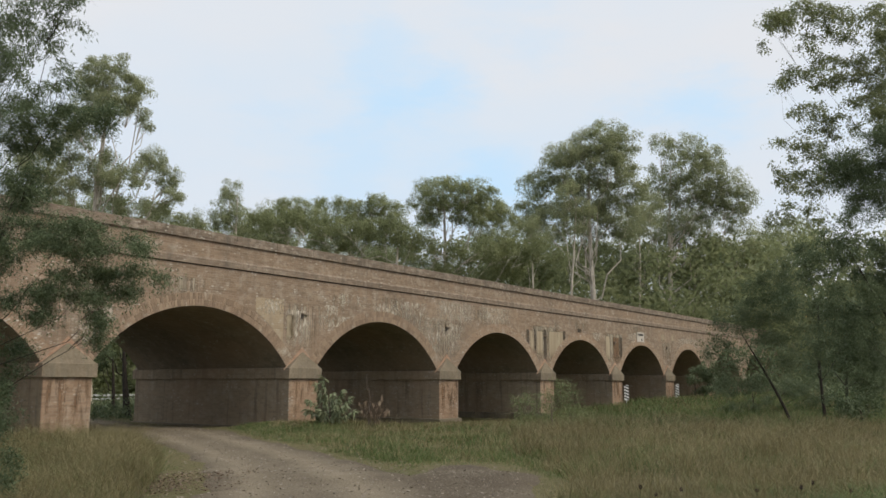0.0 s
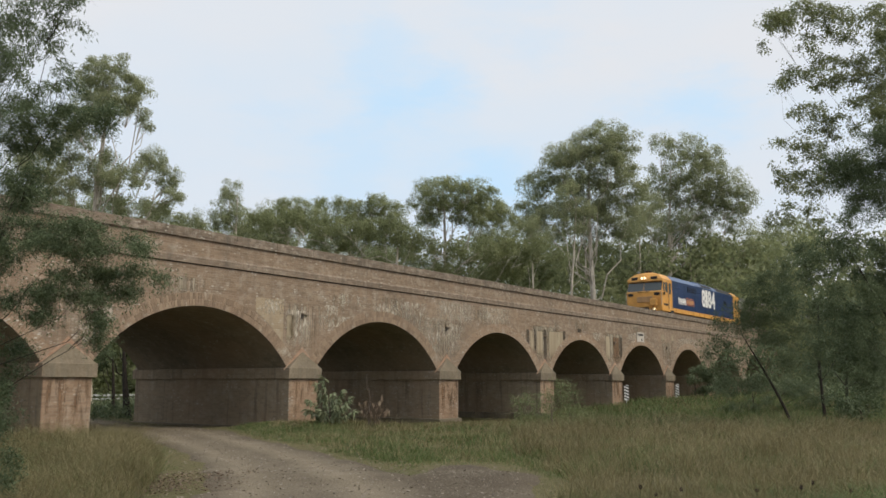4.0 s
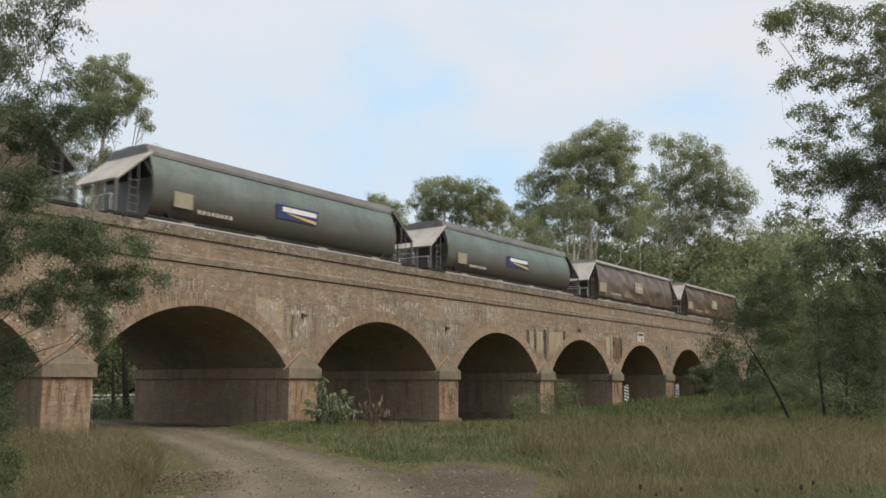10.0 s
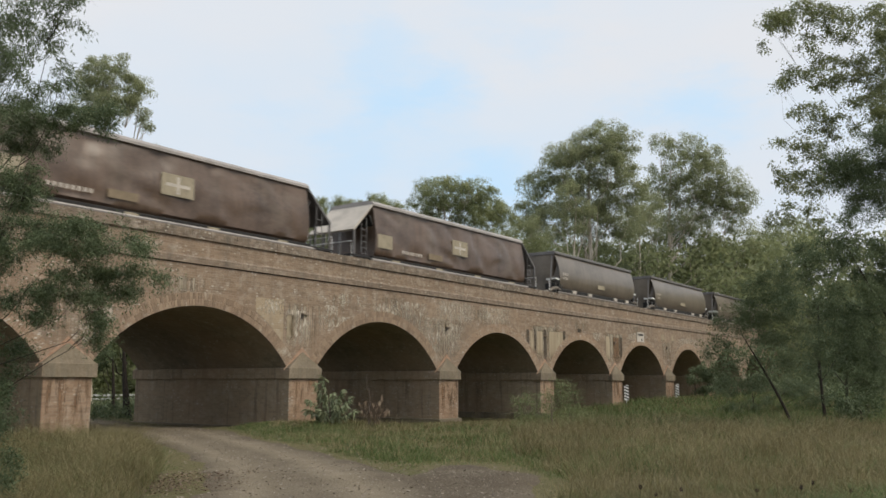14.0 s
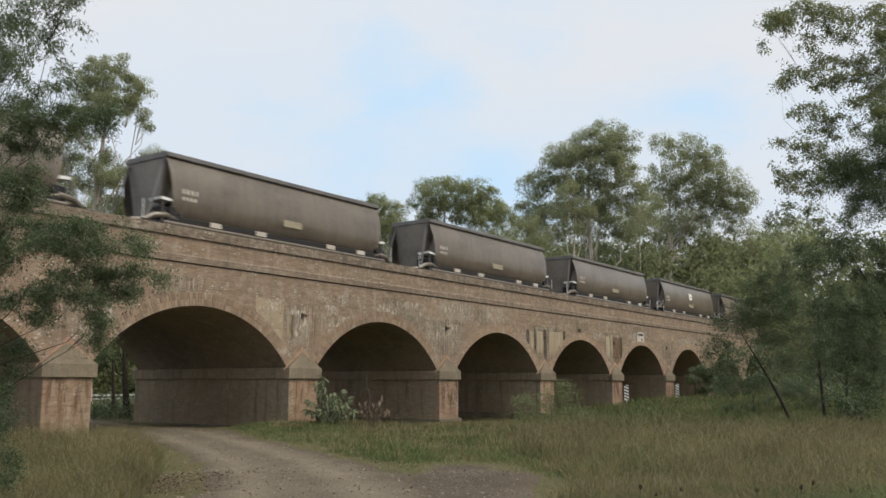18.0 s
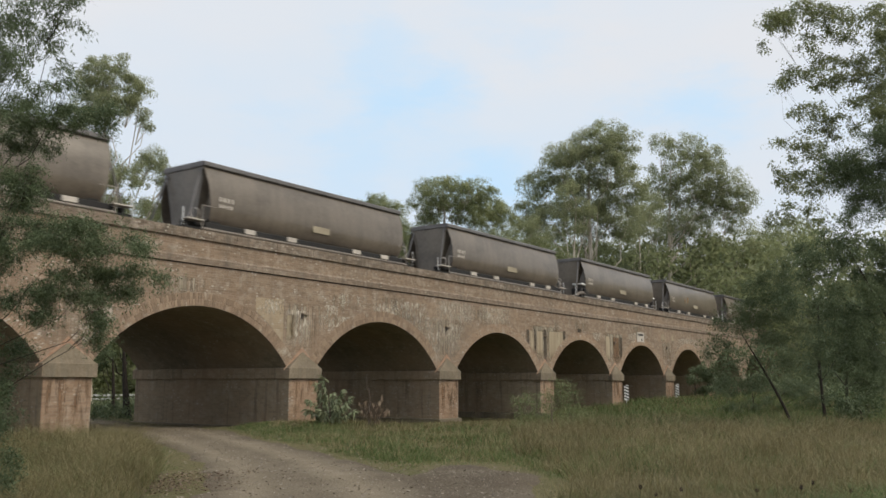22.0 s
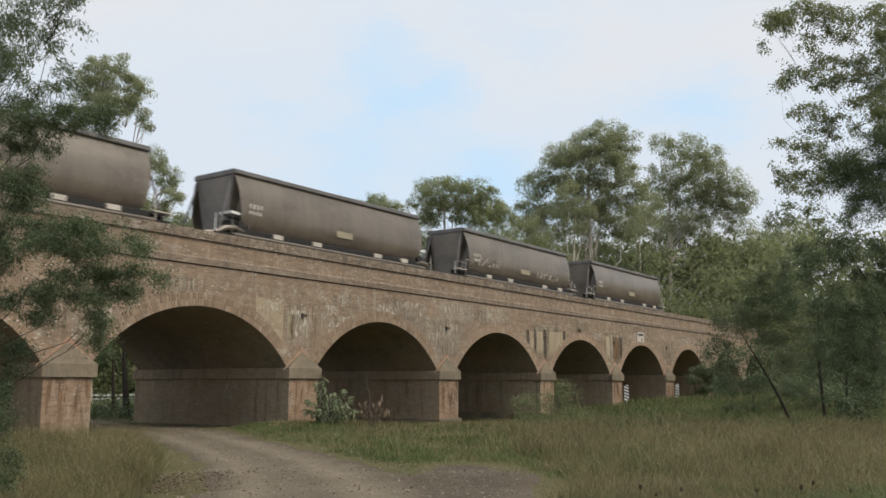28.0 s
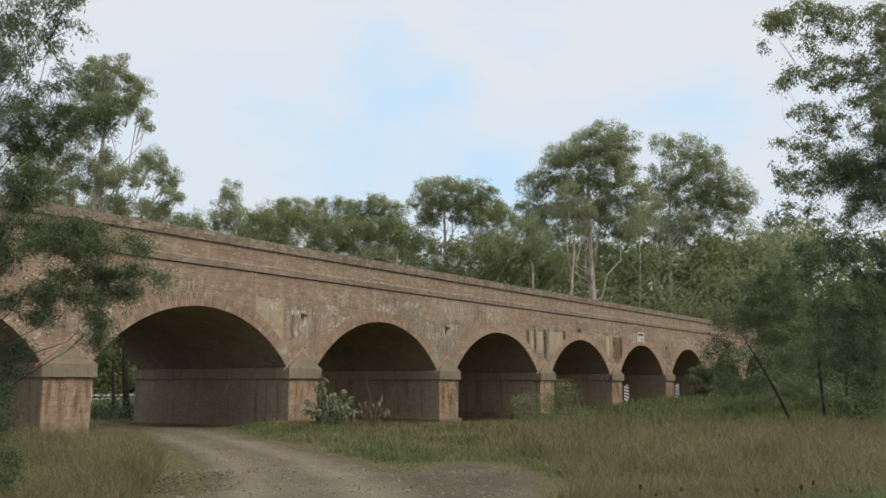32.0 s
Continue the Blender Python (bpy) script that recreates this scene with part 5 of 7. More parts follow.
                part("scrawl", Shape().tube([(x, y, z), (x + r.uniform(-0.1, 0.25), y + sgn * 0.008, z + h * 0.5), (x + r.uniform(-0.05, 0.3), y - sgn * 0.004, z + h), (x + r.uniform(0.1, 0.35), y, z + h * r.uniform(0.2, 0.9))], 0.022, 4), M_HOOD if mark == 3 else M_TAN, wg, "pale paint stroke" if mark == 3 else "rusty paint stroke")
    return wg


# where each vehicle stands in the train, as metres behind a fixed mark on the line
LOCO_AT = 128.5
HOODED_AT = [153.0, 171.19, 189.47, 208.0, 226.3, 244.6]
ROUND_AT = [263.10, 279.63, 295.80, 312.06, 328.37, 344.54, 360.68, 376.84, 392.84, 408.86, 424.85, 440.89, 456.94, 473.15, 489.23]


def gone(t):
    """Metres that the train has run at t seconds; it gathers a little speed between 13 and 16 s."""
    if t < 13:
        return 15.25 * t
    if t < 16:
        return 198.25 + 15.25 * (t - 13) + 0.09 * (t - 13) ** 2
    return 244.81 + 15.79 * (t - 16)


def along(u):
    """Place along the viaduct of a point u metres down the line; the arches grow a little closer with distance."""
    far = min(max(0.0, u - 30.0), 90.0)
    return u - 0.00065 * far * far - 0.117 * max(0.0, u - 120.0)


TRAIN = [(build_locomotive(), LOCO_AT)]


def build_wagons():
    brown = build_hooded_wagon(M_BROWN, "grimy brown hopper wagon with sloping end hoods", False)
    green = build_hooded_wagon(M_GREEN, "faded green round-sided hopper wagon with navy mark", True)
    grey = build_round_wagon("grimy grey-brown round-sided hopper wagon with raked ends")
    geared = build_round_wagon("grimy grey-brown hopper wagon with a pale brake platform", 0, True)
    white = build_round_wagon("grimy grey-brown hopper wagon with a white panel", 1)
    tan = build_round_wagon("grimy grey-brown hopper wagon with a dull tan panel", 2)
    daubed = build_round_wagon("grimy grey-brown hopper wagon with pale paint scrawl", 3)
    rusty = build_round_wagon("grimy grey-brown hopper wagon with thin rusty paint strokes", 4)
    used = set()

    def take(ob):
        if ob in used:
            return copy_thing(ob, pose(0, 0, 0))
        used.add(ob)
        return ob
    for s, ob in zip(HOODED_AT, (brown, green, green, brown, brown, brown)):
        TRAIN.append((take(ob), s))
    for k, s in enumerate(ROUND_AT):
        TRAIN.append((take({5: white, 9: rusty, 10: tan, 11: tan, 13: daubed}.get(k, geared if k in (0, 1, 2, 3, 4, 8, 12) else grey)), s))


build_wagons()

# ---- the road behind the viaduct: guard rail and a passing car ----
FAR_ROAD = Vector((39.1, 34.5, 0))


def build_guard_rail():
    gr = thing("guard_rail", "pale galvanised two-rail road barrier behind the viaduct", "guard rail", at=pose(FAR_ROAD.x, FAR_ROAD.y + 3.5, -0.2))
    for z in (0.62, 0.92):
        part("rail", Shape().box(-30, 40, -0.04, 0.04, z - 0.07, z + 0.07, 0.02), M_GALV, gr)
    for k in range(24):
        part("post", Shape().box(-30 + k * 3 - 0.05, -30 + k * 3 + 0.05, 0.04, 0.14, -0.3, 1.0, 0.01), M_GALV, gr)
    s = Shape()
    s.box(-260, 600, -3.5, 3.0, -0.3, 0.02)
    rd = solid("far_road", s, M_BALLAST, "sealed road that passes behind the viaduct", "road", kind="structure")
    rd.matrix_basis = pose(FAR_ROAD.x, FAR_ROAD.y, 0.06)


build_guard_rail()


def build_car():
    car = thing("car", "silver-white sedan on the far road", "car", at=pose(0, 0, 0))
    side = [(-2.25, 0.35), (-2.28, 0.75), (-2.1, 0.95), (-1.2, 1.0), (1.05, 0.98), (2.0, 0.82), (2.25, 0.65), (2.25, 0.35)]
    b = Shape()
    b.loft([[(x * k, y, z) for x, z in side] for y, k in ((-0.85, 0.98), (-0.75, 1.0), (0.75, 1.0), (0.85, 0.98))])
    part("body", b, M_CAR, car, smooth=True)
    g = Shape()
    g.loft([[(-1.5, -0.74, 0.98), (1.0, -0.74, 0.97), (1.0, 0.74, 0.97), (-1.5, 0.74, 0.98)], [(-1.05, -0.58, 1.36), (0.25, -0.58, 1.38), (0.25, 0.58, 1.38), (-1.05, 0.58, 1.36)]])
    part("window_band", g, M_GLASS, car, "dark car windows")
    part("roof", Shape().box(-1.08, 0.28, -0.6, 0.6, 1.36, 1.43, 0.02), M_CAR, car)
    for y in (-0.72, 0.72):
        part("pillar", Shape().tube([(-0.35, y, 0.98), (-0.35, y * 0.82, 1.38)], 0.04, 5), M_CAR, car)
    for x in (-1.35, 1.4):
        for y in (-0.8, 0.8):
            w = part("wheel", Shape().tube([(x, y - 0.1, 0.31), (x, y + 0.1, 0.31)], 0.31, 18), M_RUBBER, car)
            part("hub", Shape().tube([(x, y - 0.11, 0.31), (x, y + 0.11, 0.31)], 0.19, 12), M_STEEL, w)
    return car


CAR = build_car()


def motions():
    times = range(33)
    for ob, s in TRAIN:
        walk(ob, [(t, pose(along(s - gone(t)), TRACK_Y, RAIL)) for t in times])
    rows = []
    for t in (0, 4, 8, 12, 16, 24, 32):
        rows.append((t, pose(FAR_ROAD.x + 22.0 * (t - 9.0), FAR_ROAD.y, 0.08)))
    walk(CAR, rows)

# ---- plants ----
def rot_frame(n, rng):
    v = rng.normal(size=(n, 3))
    return v / np.linalg.norm(v, axis=1)[:, None]


def leaf_faces(p, rng, size, slim, droop, tri=False, out=None):
    """A pointed leaf at every place in p, of four corners or, far off, of three; out: the way each leaf faces."""
    n = len(p)
    d = rot_frame(n, rng)
    d[:, 2] -= droop
    d /= np.linalg.norm(d, axis=1)[:, None]
    turn = rot_frame(n, rng)
    if out is not None:
        turn = out + 0.6 * turn
        turn /= np.linalg.norm(turn, axis=1)[:, None]
        d -= turn * (d * turn).sum(1)[:, None] * 0.9
        d /= np.linalg.norm(d, axis=1)[:, None] + 1e-9
    side = np.cross(d, turn)
    side /= np.linalg.norm(side, axis=1)[:, None] + 1e-9
    ln = size * rng.uniform(0.6, 1.35, n)[:, None]
    wd = ln * slim * 0.5
    if tri:
        return np.stack([p + side * wd, p + d * ln, p - side * wd], 1)
    return np.stack([p, p + d * ln * 0.42 + side * wd, p + d * ln, p + d * ln * 0.42 - side * wd], 1)


def plant(name, label, category, base, lobes, seed, leaf, bark_mat, trunk_r=0.2, fork=0.35, lean=(0, 0), size=0.22, slim=0.35, droop=0.9,
          density=60, clump=0.55, deep=0.8, trunk=True, flat=0.92, group="", hollow=0.45, limb_every=1, root_z=None, top=None, tri=False, thin=1.0, spray=False):
    """A tree or shrub: a bent tapering trunk, limbs that reach into lobes of the crown, and leaves in small clumps.
    lobes: (across the view, height, half width, half height) from the foot of the trunk; base: plan position."""
    rng, r = np.random.default_rng(seed), random.Random(seed)
    z0 = float(ground_z(base[0], base[1])) if root_z is None else root_z
    t = thing(name, label, category, group, at=pose(base[0], base[1], z0 - 0.05))
    u, w = np.array(ACROSS), np.array(AHEAD)
    zz = np.array([l[1] for l in lobes])
    height = top if top else (zz.max() * 0.8 + zz.min() * 0.2)
    def axis_at(f):
        return u * (lean[0] * f ** 1.3 + 0.12 * math.sin(f * 5 + seed) * height * 0.08) + w * (lean[1] * f + 0.05 * math.sin(f * 4 + seed * 2)) + np.array((0, 0, height * f))
    if trunk:
        s = Shape()
        s.tube([axis_at(k / 9) for k in range(10)], [trunk_r * (1.25 if k == 0 else 1) * (1 - 0.82 * k / 9) for k in range(10)], 9)
        part("trunk", s, bark_mat, t, smooth=True)
    pts, ways, twigs = [], [], Shape()
    for i, (lu, lz, ru, rz) in enumerate(lobes):
        c = u * lu + w * r.uniform(-deep, deep) * max(1.0, ru) + np.array((0, 0, lz))
        nc = max(5, int(ru * rz / (clump * clump) * (8.5 if spray else 5.0)))
        q = rot_frame(nc, rng)
        q *= (rng.uniform(hollow ** 3, 1, nc) ** (1 / 3) * rng.uniform(0.75, 1.08, nc))[:, None]
        cen = c + np.outer(q[:, 0] * ru, u) + np.outer(q[:, 1] * ru * 0.9, w) + np.outer(q[:, 2] * rz, (0, 0, 1))
        per = np.maximum(6, density * rng.uniform(0.5, 1.5, nc)).astype(int)
        m, big = per.sum(), np.repeat(clump * rng.uniform(0.6, 1.2, nc), per)[:, None]
        if spray:                # feathery boughs: leaves strung along short outward sprays
            way = q + 0.5 * rot_frame(nc, rng)
            way[:, 2] = way[:, 2] * 0.7 - 0.2
            way /= np.linalg.norm(way, axis=1)[:, None]
            way = np.outer(way[:, 0], u) + np.outer(way[:, 1], w) + np.outer(way[:, 2], (0, 0, 1))
            off = np.repeat(way, per, 0) * rng.uniform(-0.9, 1.45, (m, 1)) * big + np.clip(rng.normal(size=(m, 3)), -2, 2) * big * np.array((0.42, 0.42, 0.42 * flat))
            face = 0.8 * rot_frame(m, rng) + np.array((0, 0, 0.5))
        else:                    # rounded puffs with the leaves in their skin
            shell = rot_frame(m, rng)
            flip = (shell[:, 2] < -0.2) & (rng.uniform(size=m) < 0.45)
            shell[flip, 2] *= -1
            off = shell * big * (rng.uniform(0.12, 1.3, (m, 1)) ** 0.5) * np.array((1, 1, flat))
            face = shell + 0.35 * np.repeat(q, per, 0) + np.array((0, 0, 0.2))
        pts.append(np.repeat(cen, per, 0) + off)
        ways.append(face)
        if i % limb_every == 0 and bark_mat:
            f = min(0.92, max(fork, (lz - rz * 1.2) / height * r.uniform(0.55, 0.85)))
            a = axis_at(f) if trunk else np.array((0, 0, max(0.0, lz - rz * 2)))
            m = a * 0.5 + c * 0.5 + np.array((r.uniform(-0.1, 0.1) * ru, r.uniform(-0.1, 0.1) * ru, -0.12 * abs(lz - a[2]) + 0.1 * rz))
            rad = trunk_r * (1 - 0.75 * f) * 0.45 * thin
            sway = np.linalg.norm(c - a) * 0.07
            wob = lambda: np.array((r.uniform(-1, 1), r.uniform(-1, 1), r.uniform(-1, 1))) * sway
            path = [a, a * 0.7 + m * 0.3 + wob(), a * 0.3 + m * 0.7 + wob(), m * 0.7 + c * 0.3 + wob(), m * 0.3 + c * 0.7 + wob(), c]
            part("limb", Shape().tube(path, [rad, rad * 0.85, rad * 0.7, rad * 0.5, rad * 0.35, rad * 0.18], 6), bark_mat, t, smooth=True)
            for k in range(min(nc, 9)):
                e = cen[k]
                twigs.tube([m * 0.4 + c * 0.6, (m * 0.2 + c * 0.3 + e * 0.5) + np.array((0, 0, 0.1 * rz)), e], [rad * 0.28, rad * 0.18, rad * 0.06], 3)
    if twigs.v:
        tw = part("branchwork", twigs.mesh("branchwork", bark_mat, tidy=False), None, t)
        tw["kind"] = "stuff"
    me = many_quads("crown", leaf_faces(np.concatenate(pts), rng, size, slim, droop, tri, np.concatenate(ways)), leaf, 3 if tri else 4)
    cr = new("crown", me)
    cr.parent = t
    cr["kind"] = "stuff"
    return t


plant("gum_tree", "tall slender gum tree with open drooping crown", "tree", (29.02, 21.01),
      [(0.55, 19.78, 1.6, 1.22), (1.96, 18.73, 0.96, 1.44), (-0.57, 18.73, 1.28, 1.28), (1.17, 17.85, 1.44, 1.12), (2.66, 16.98, 0.51, 0.8), (-0.95, 16.63, 1.44, 1.28), (-2.23, 15.77, 1.44, 1.44), (3.18, 14.73, 1.03, 0.9), (4.07, 13.54, 0.71, 0.96), (1.92, 13.37, 1.76, 0.71), (0.22, 14.05, 1.12, 1.28), (-1.74, 13.37, 1.76, 1.28), (4.62, 12.35, 0.8, 0.45), (2.33, 11.84, 2.24, 0.71), (-3.47, 14.39, 1.44, 1.6), (-4.32, 12.35, 1.6, 1.28), (5.68, 11.0, 1.28, 0.58)], 21, leaf=M_GUMLEAF, bark_mat=M_GUMBARK, trunk_r=0.32, size=0.127, density=125, clump=0.44, lean=(0.24, 0), top=19.25, slim=0.42, tri=True, thin=0.8)
plant("gum_tree", "small conical young gum tree", "tree", (48.60, 31.43),
      [(-0.66, 18.08, 0.88, 0.88), (-0.71, 16.81, 1.47, 1.17), (0.1, 15.5, 1.37, 1.08), (-1.47, 15.5, 1.27, 1.08), (-0.71, 14.29, 1.96, 0.98)], 22, leaf=M_GUMLEAF, bark_mat=M_GUMBARK, trunk_r=0.2, size=0.147, density=91, clump=0.52, slim=0.42, tri=True, thin=0.8)
plant("gum_tree", "rounded olive gum tree", "tree", (59.66, 36.58),
      [(-1.57, 18.07, 2.28, 1.43), (0.62, 19.03, 2.06, 0.8), (-2.92, 16.94, 1.71, 1.48), (-0.15, 16.94, 2.28, 1.43), (-3.72, 16.1, 1.71, 1.14), (2.04, 17.79, 1.71, 1.03), (-1.5, 15.54, 2.86, 1.14)], 23, leaf=M_GUMFAR, bark_mat=M_GUMBARK, trunk_r=0.35, size=0.176, density=145, clump=0.63, slim=0.42, tri=True, thin=0.8)
plant("gum_tree", "broad flat-topped gum tree", "tree", (67.77, 35.53),
      [(-1.8, 20.47, 2.57, 0.86), (0.89, 19.74, 2.2, 1.1), (-3.55, 18.53, 2.2, 1.35), (-0.57, 17.75, 3.06, 1.47), (2.67, 20.35, 1.84, 0.98), (4.28, 19.99, 1.71, 1.1), (2.39, 18.35, 2.45, 1.53), (-2.32, 16.55, 3.06, 1.35), (1.24, 16.25, 3.06, 1.53), (4.77, 17.75, 1.84, 1.53)], 24, leaf=M_GUMFAR, bark_mat=M_GUMBARK, trunk_r=0.4, size=0.176, density=145, clump=0.63, slim=0.42, tri=True, thin=0.8)
plant("gum_tree", "umbrella-shaped gum tree with bare forking limbs", "tree", (65.43, 21.53),
      [(0.54, 18.74, 3.81, 1.09), (3.19, 18.2, 2.5, 0.98), (0.01, 16.96, 3.05, 0.76), (2.92, 17.12, 2.5, 0.76), (-0.52, 19.5, 2.72, 0.98), (2.13, 19.28, 2.72, 0.98), (-2.37, 18.2, 1.63, 0.87), (3.98, 18.04, 1.9, 0.98), (0.54, 18.04, 2.72, 0.76), (5.29, 16.96, 1.52, 1.09), (-2.1, 16.69, 1.63, 0.65), (3.18, 16.42, 2.18, 0.65), (-3.67, 14.55, 1.63, 1.63), (4.74, 14.55, 2.18, 1.52), (5.77, 12.43, 2.18, 1.63), (2.62, 11.9, 3.81, 1.41), (-1.04, 12.16, 2.72, 0.98), (-4.71, 12.96, 3.26, 1.2)], 25, leaf=M_GUMFAR, bark_mat=M_GUMBARK, trunk_r=0.4, fork=0.3, size=0.167, density=113, clump=0.59, slim=0.42, tri=True, thin=0.8)
plant("gum_tree", "big gum tree with a pale trunk and dense crown", "tree", (82.46, 15.00),
      [(0.11, 21.34, 3.37, 2.45), (-1.29, 25.64, 2.21, 1.59), (2.02, 25.64, 2.45, 1.72), (1.79, 28.13, 2.57, 1.35), (-0.05, 26.88, 2.21, 1.84), (3.56, 26.7, 2.33, 1.96), (-3.4, 25.15, 2.21, 1.72), (-5.56, 22.26, 2.08, 2.08), (-1.94, 23.48, 3.06, 2.45), (1.96, 23.48, 3.06, 2.45), (-6.8, 19.21, 2.21, 2.08), (-3.83, 18.6, 3.06, 2.45), (0.34, 18.91, 3.06, 2.45), (4.02, 22.26, 2.45, 2.45), (3.9, 18.6, 3.06, 2.45)], 26, leaf=M_GUMLEAF, bark_mat=M_GUMBARK, trunk_r=0.44, size=0.209, density=113, clump=0.75, deep=0.45, lean=(0.21, 0), top=25.33, slim=0.42, tri=True, thin=0.8)
plant("gum_tree", "big spreading gum tree with two pale stems", "tree", (105.19, 15.00),
      [(2.06, 25.51, 3.32, 2.22), (6.01, 25.15, 2.95, 2.07), (4.41, 29.59, 2.66, 1.77), (8.48, 24.04, 2.22, 1.92), (-0.74, 31.46, 2.22, 1.48), (2.67, 31.31, 2.66, 1.48), (5.71, 29.59, 2.22, 1.92), (0.74, 28.47, 3.69, 2.51), (4.29, 26.99, 3.69, 2.51), (8.25, 26.62, 2.36, 2.07), (10.06, 24.04, 1.62, 1.92), (5.58, 23.68, 3.69, 2.22), (-0.83, 25.15, 3.32, 2.51), (8.7, 21.48, 2.51, 1.48), (1.91, 21.85, 3.69, 2.22), (-2.42, 21.12, 2.95, 2.22), (8.89, 18.22, 2.95, 2.22)], 27, leaf=M_GUMLEAF, bark_mat=M_GUMBARK, trunk_r=0.44, size=0.24, density=81, clump=0.85, deep=0.45, lean=(0.38, 0), top=28.47, slim=0.42, tri=True, thin=0.8)
plant("gum_tree", "olive middle-storey gum tree behind the viaduct", "tree", (100.95, 26.76),
      [(-0.77, 16.07, 3.05, 2.28), (5.07, 15.33, 3.81, 1.98), (-5.18, 15.33, 3.05, 2.28), (8.78, 16.8, 3.81, 2.59), (7.92, 13.12, 3.81, 2.28), (-3.75, 13.12, 3.81, 1.52)], 28, leaf=M_GUMFAR, bark_mat=M_GUMBARK, trunk_r=0.3, size=0.167, density=108, clump=0.59, slim=0.42, tri=True, thin=0.8)
plant("gum_tree", "olive middle-storey gum tree behind the viaduct", "tree", (129.26, 21.42),
      [(-1.42, 18.59, 4.49, 3.23), (3.76, 18.59, 4.49, 3.59), (-3.31, 14.26, 3.59, 2.69), (2.66, 13.4, 4.49, 3.23), (7.99, 16.85, 4.49, 3.95), (11.63, 20.34, 3.59, 3.59)], 29, leaf=M_GUMFAR, bark_mat=M_GUMBARK, trunk_r=0.3, size=0.167, density=108, clump=0.59, slim=0.42, tri=True, thin=0.8)
plant("gum_tree", "low dark gum tree behind the parapet", "tree", (37.05, 26.97),
      [(-0.61, 13.16, 2.45, 0.98), (2.19, 12.56, 2.04, 0.73), (-3.42, 13.77, 2.04, 1.06), (4.59, 11.96, 1.63, 0.57), (-6.59, 13.77, 2.45, 1.22), (-9.34, 13.36, 2.45, 1.22)], 30, leaf=M_GUMFAR, bark_mat=M_GUMBARK, trunk_r=0.25, size=0.147, density=145, clump=0.52, slim=0.42, tri=True, thin=0.8)
plant("gum_tree", "olive understorey gum tree spread close behind the parapet", "tree", (58.04, 21.58),
      [(-12.06, 15.35, 1.95, 0.78), (-9.87, 15.6, 2.2, 0.88), (-6.93, 15.1, 2.44, 0.98), (-4.0, 14.86, 2.44, 1.07), (-1.06, 14.36, 2.44, 1.07), (1.62, 13.87, 2.19, 0.97), (4.29, 13.37, 2.19, 0.97), (7.21, 12.88, 2.43, 1.07), (10.12, 13.13, 2.43, 1.26), (12.55, 13.13, 2.43, 1.26)], 53, leaf=M_WOODS, bark_mat=M_GUMBARK, trunk_r=0.25, size=0.2, density=110, clump=0.7, slim=0.42, tri=True, thin=0.8)
plant("gum_tree", "olive understorey tree among the tall gums", "tree", (104.53, 21.71),
      [(-12.05, 19.02, 3.68, 1.62), (-7.63, 19.02, 3.68, 1.77), (-3.23, 18.65, 3.68, 1.76), (1.19, 19.02, 3.68, 2.06), (5.61, 19.02, 3.68, 2.06), (10.0, 18.65, 3.68, 2.06), (14.39, 18.28, 3.31, 1.91), (18.37, 17.17, 2.64, 1.61), (-5.49, 16.43, 4.4, 1.47), (1.84, 16.43, 4.4, 1.76), (9.14, 15.69, 4.39, 1.76), (15.71, 15.32, 3.66, 1.76), (-17.19, 19.02, 2.65, 1.32)], 54, leaf=M_WOODS, bark_mat=M_GUMBARK, trunk_r=0.3, size=0.3, density=90, clump=1.05, slim=0.42, tri=True, thin=0.8)
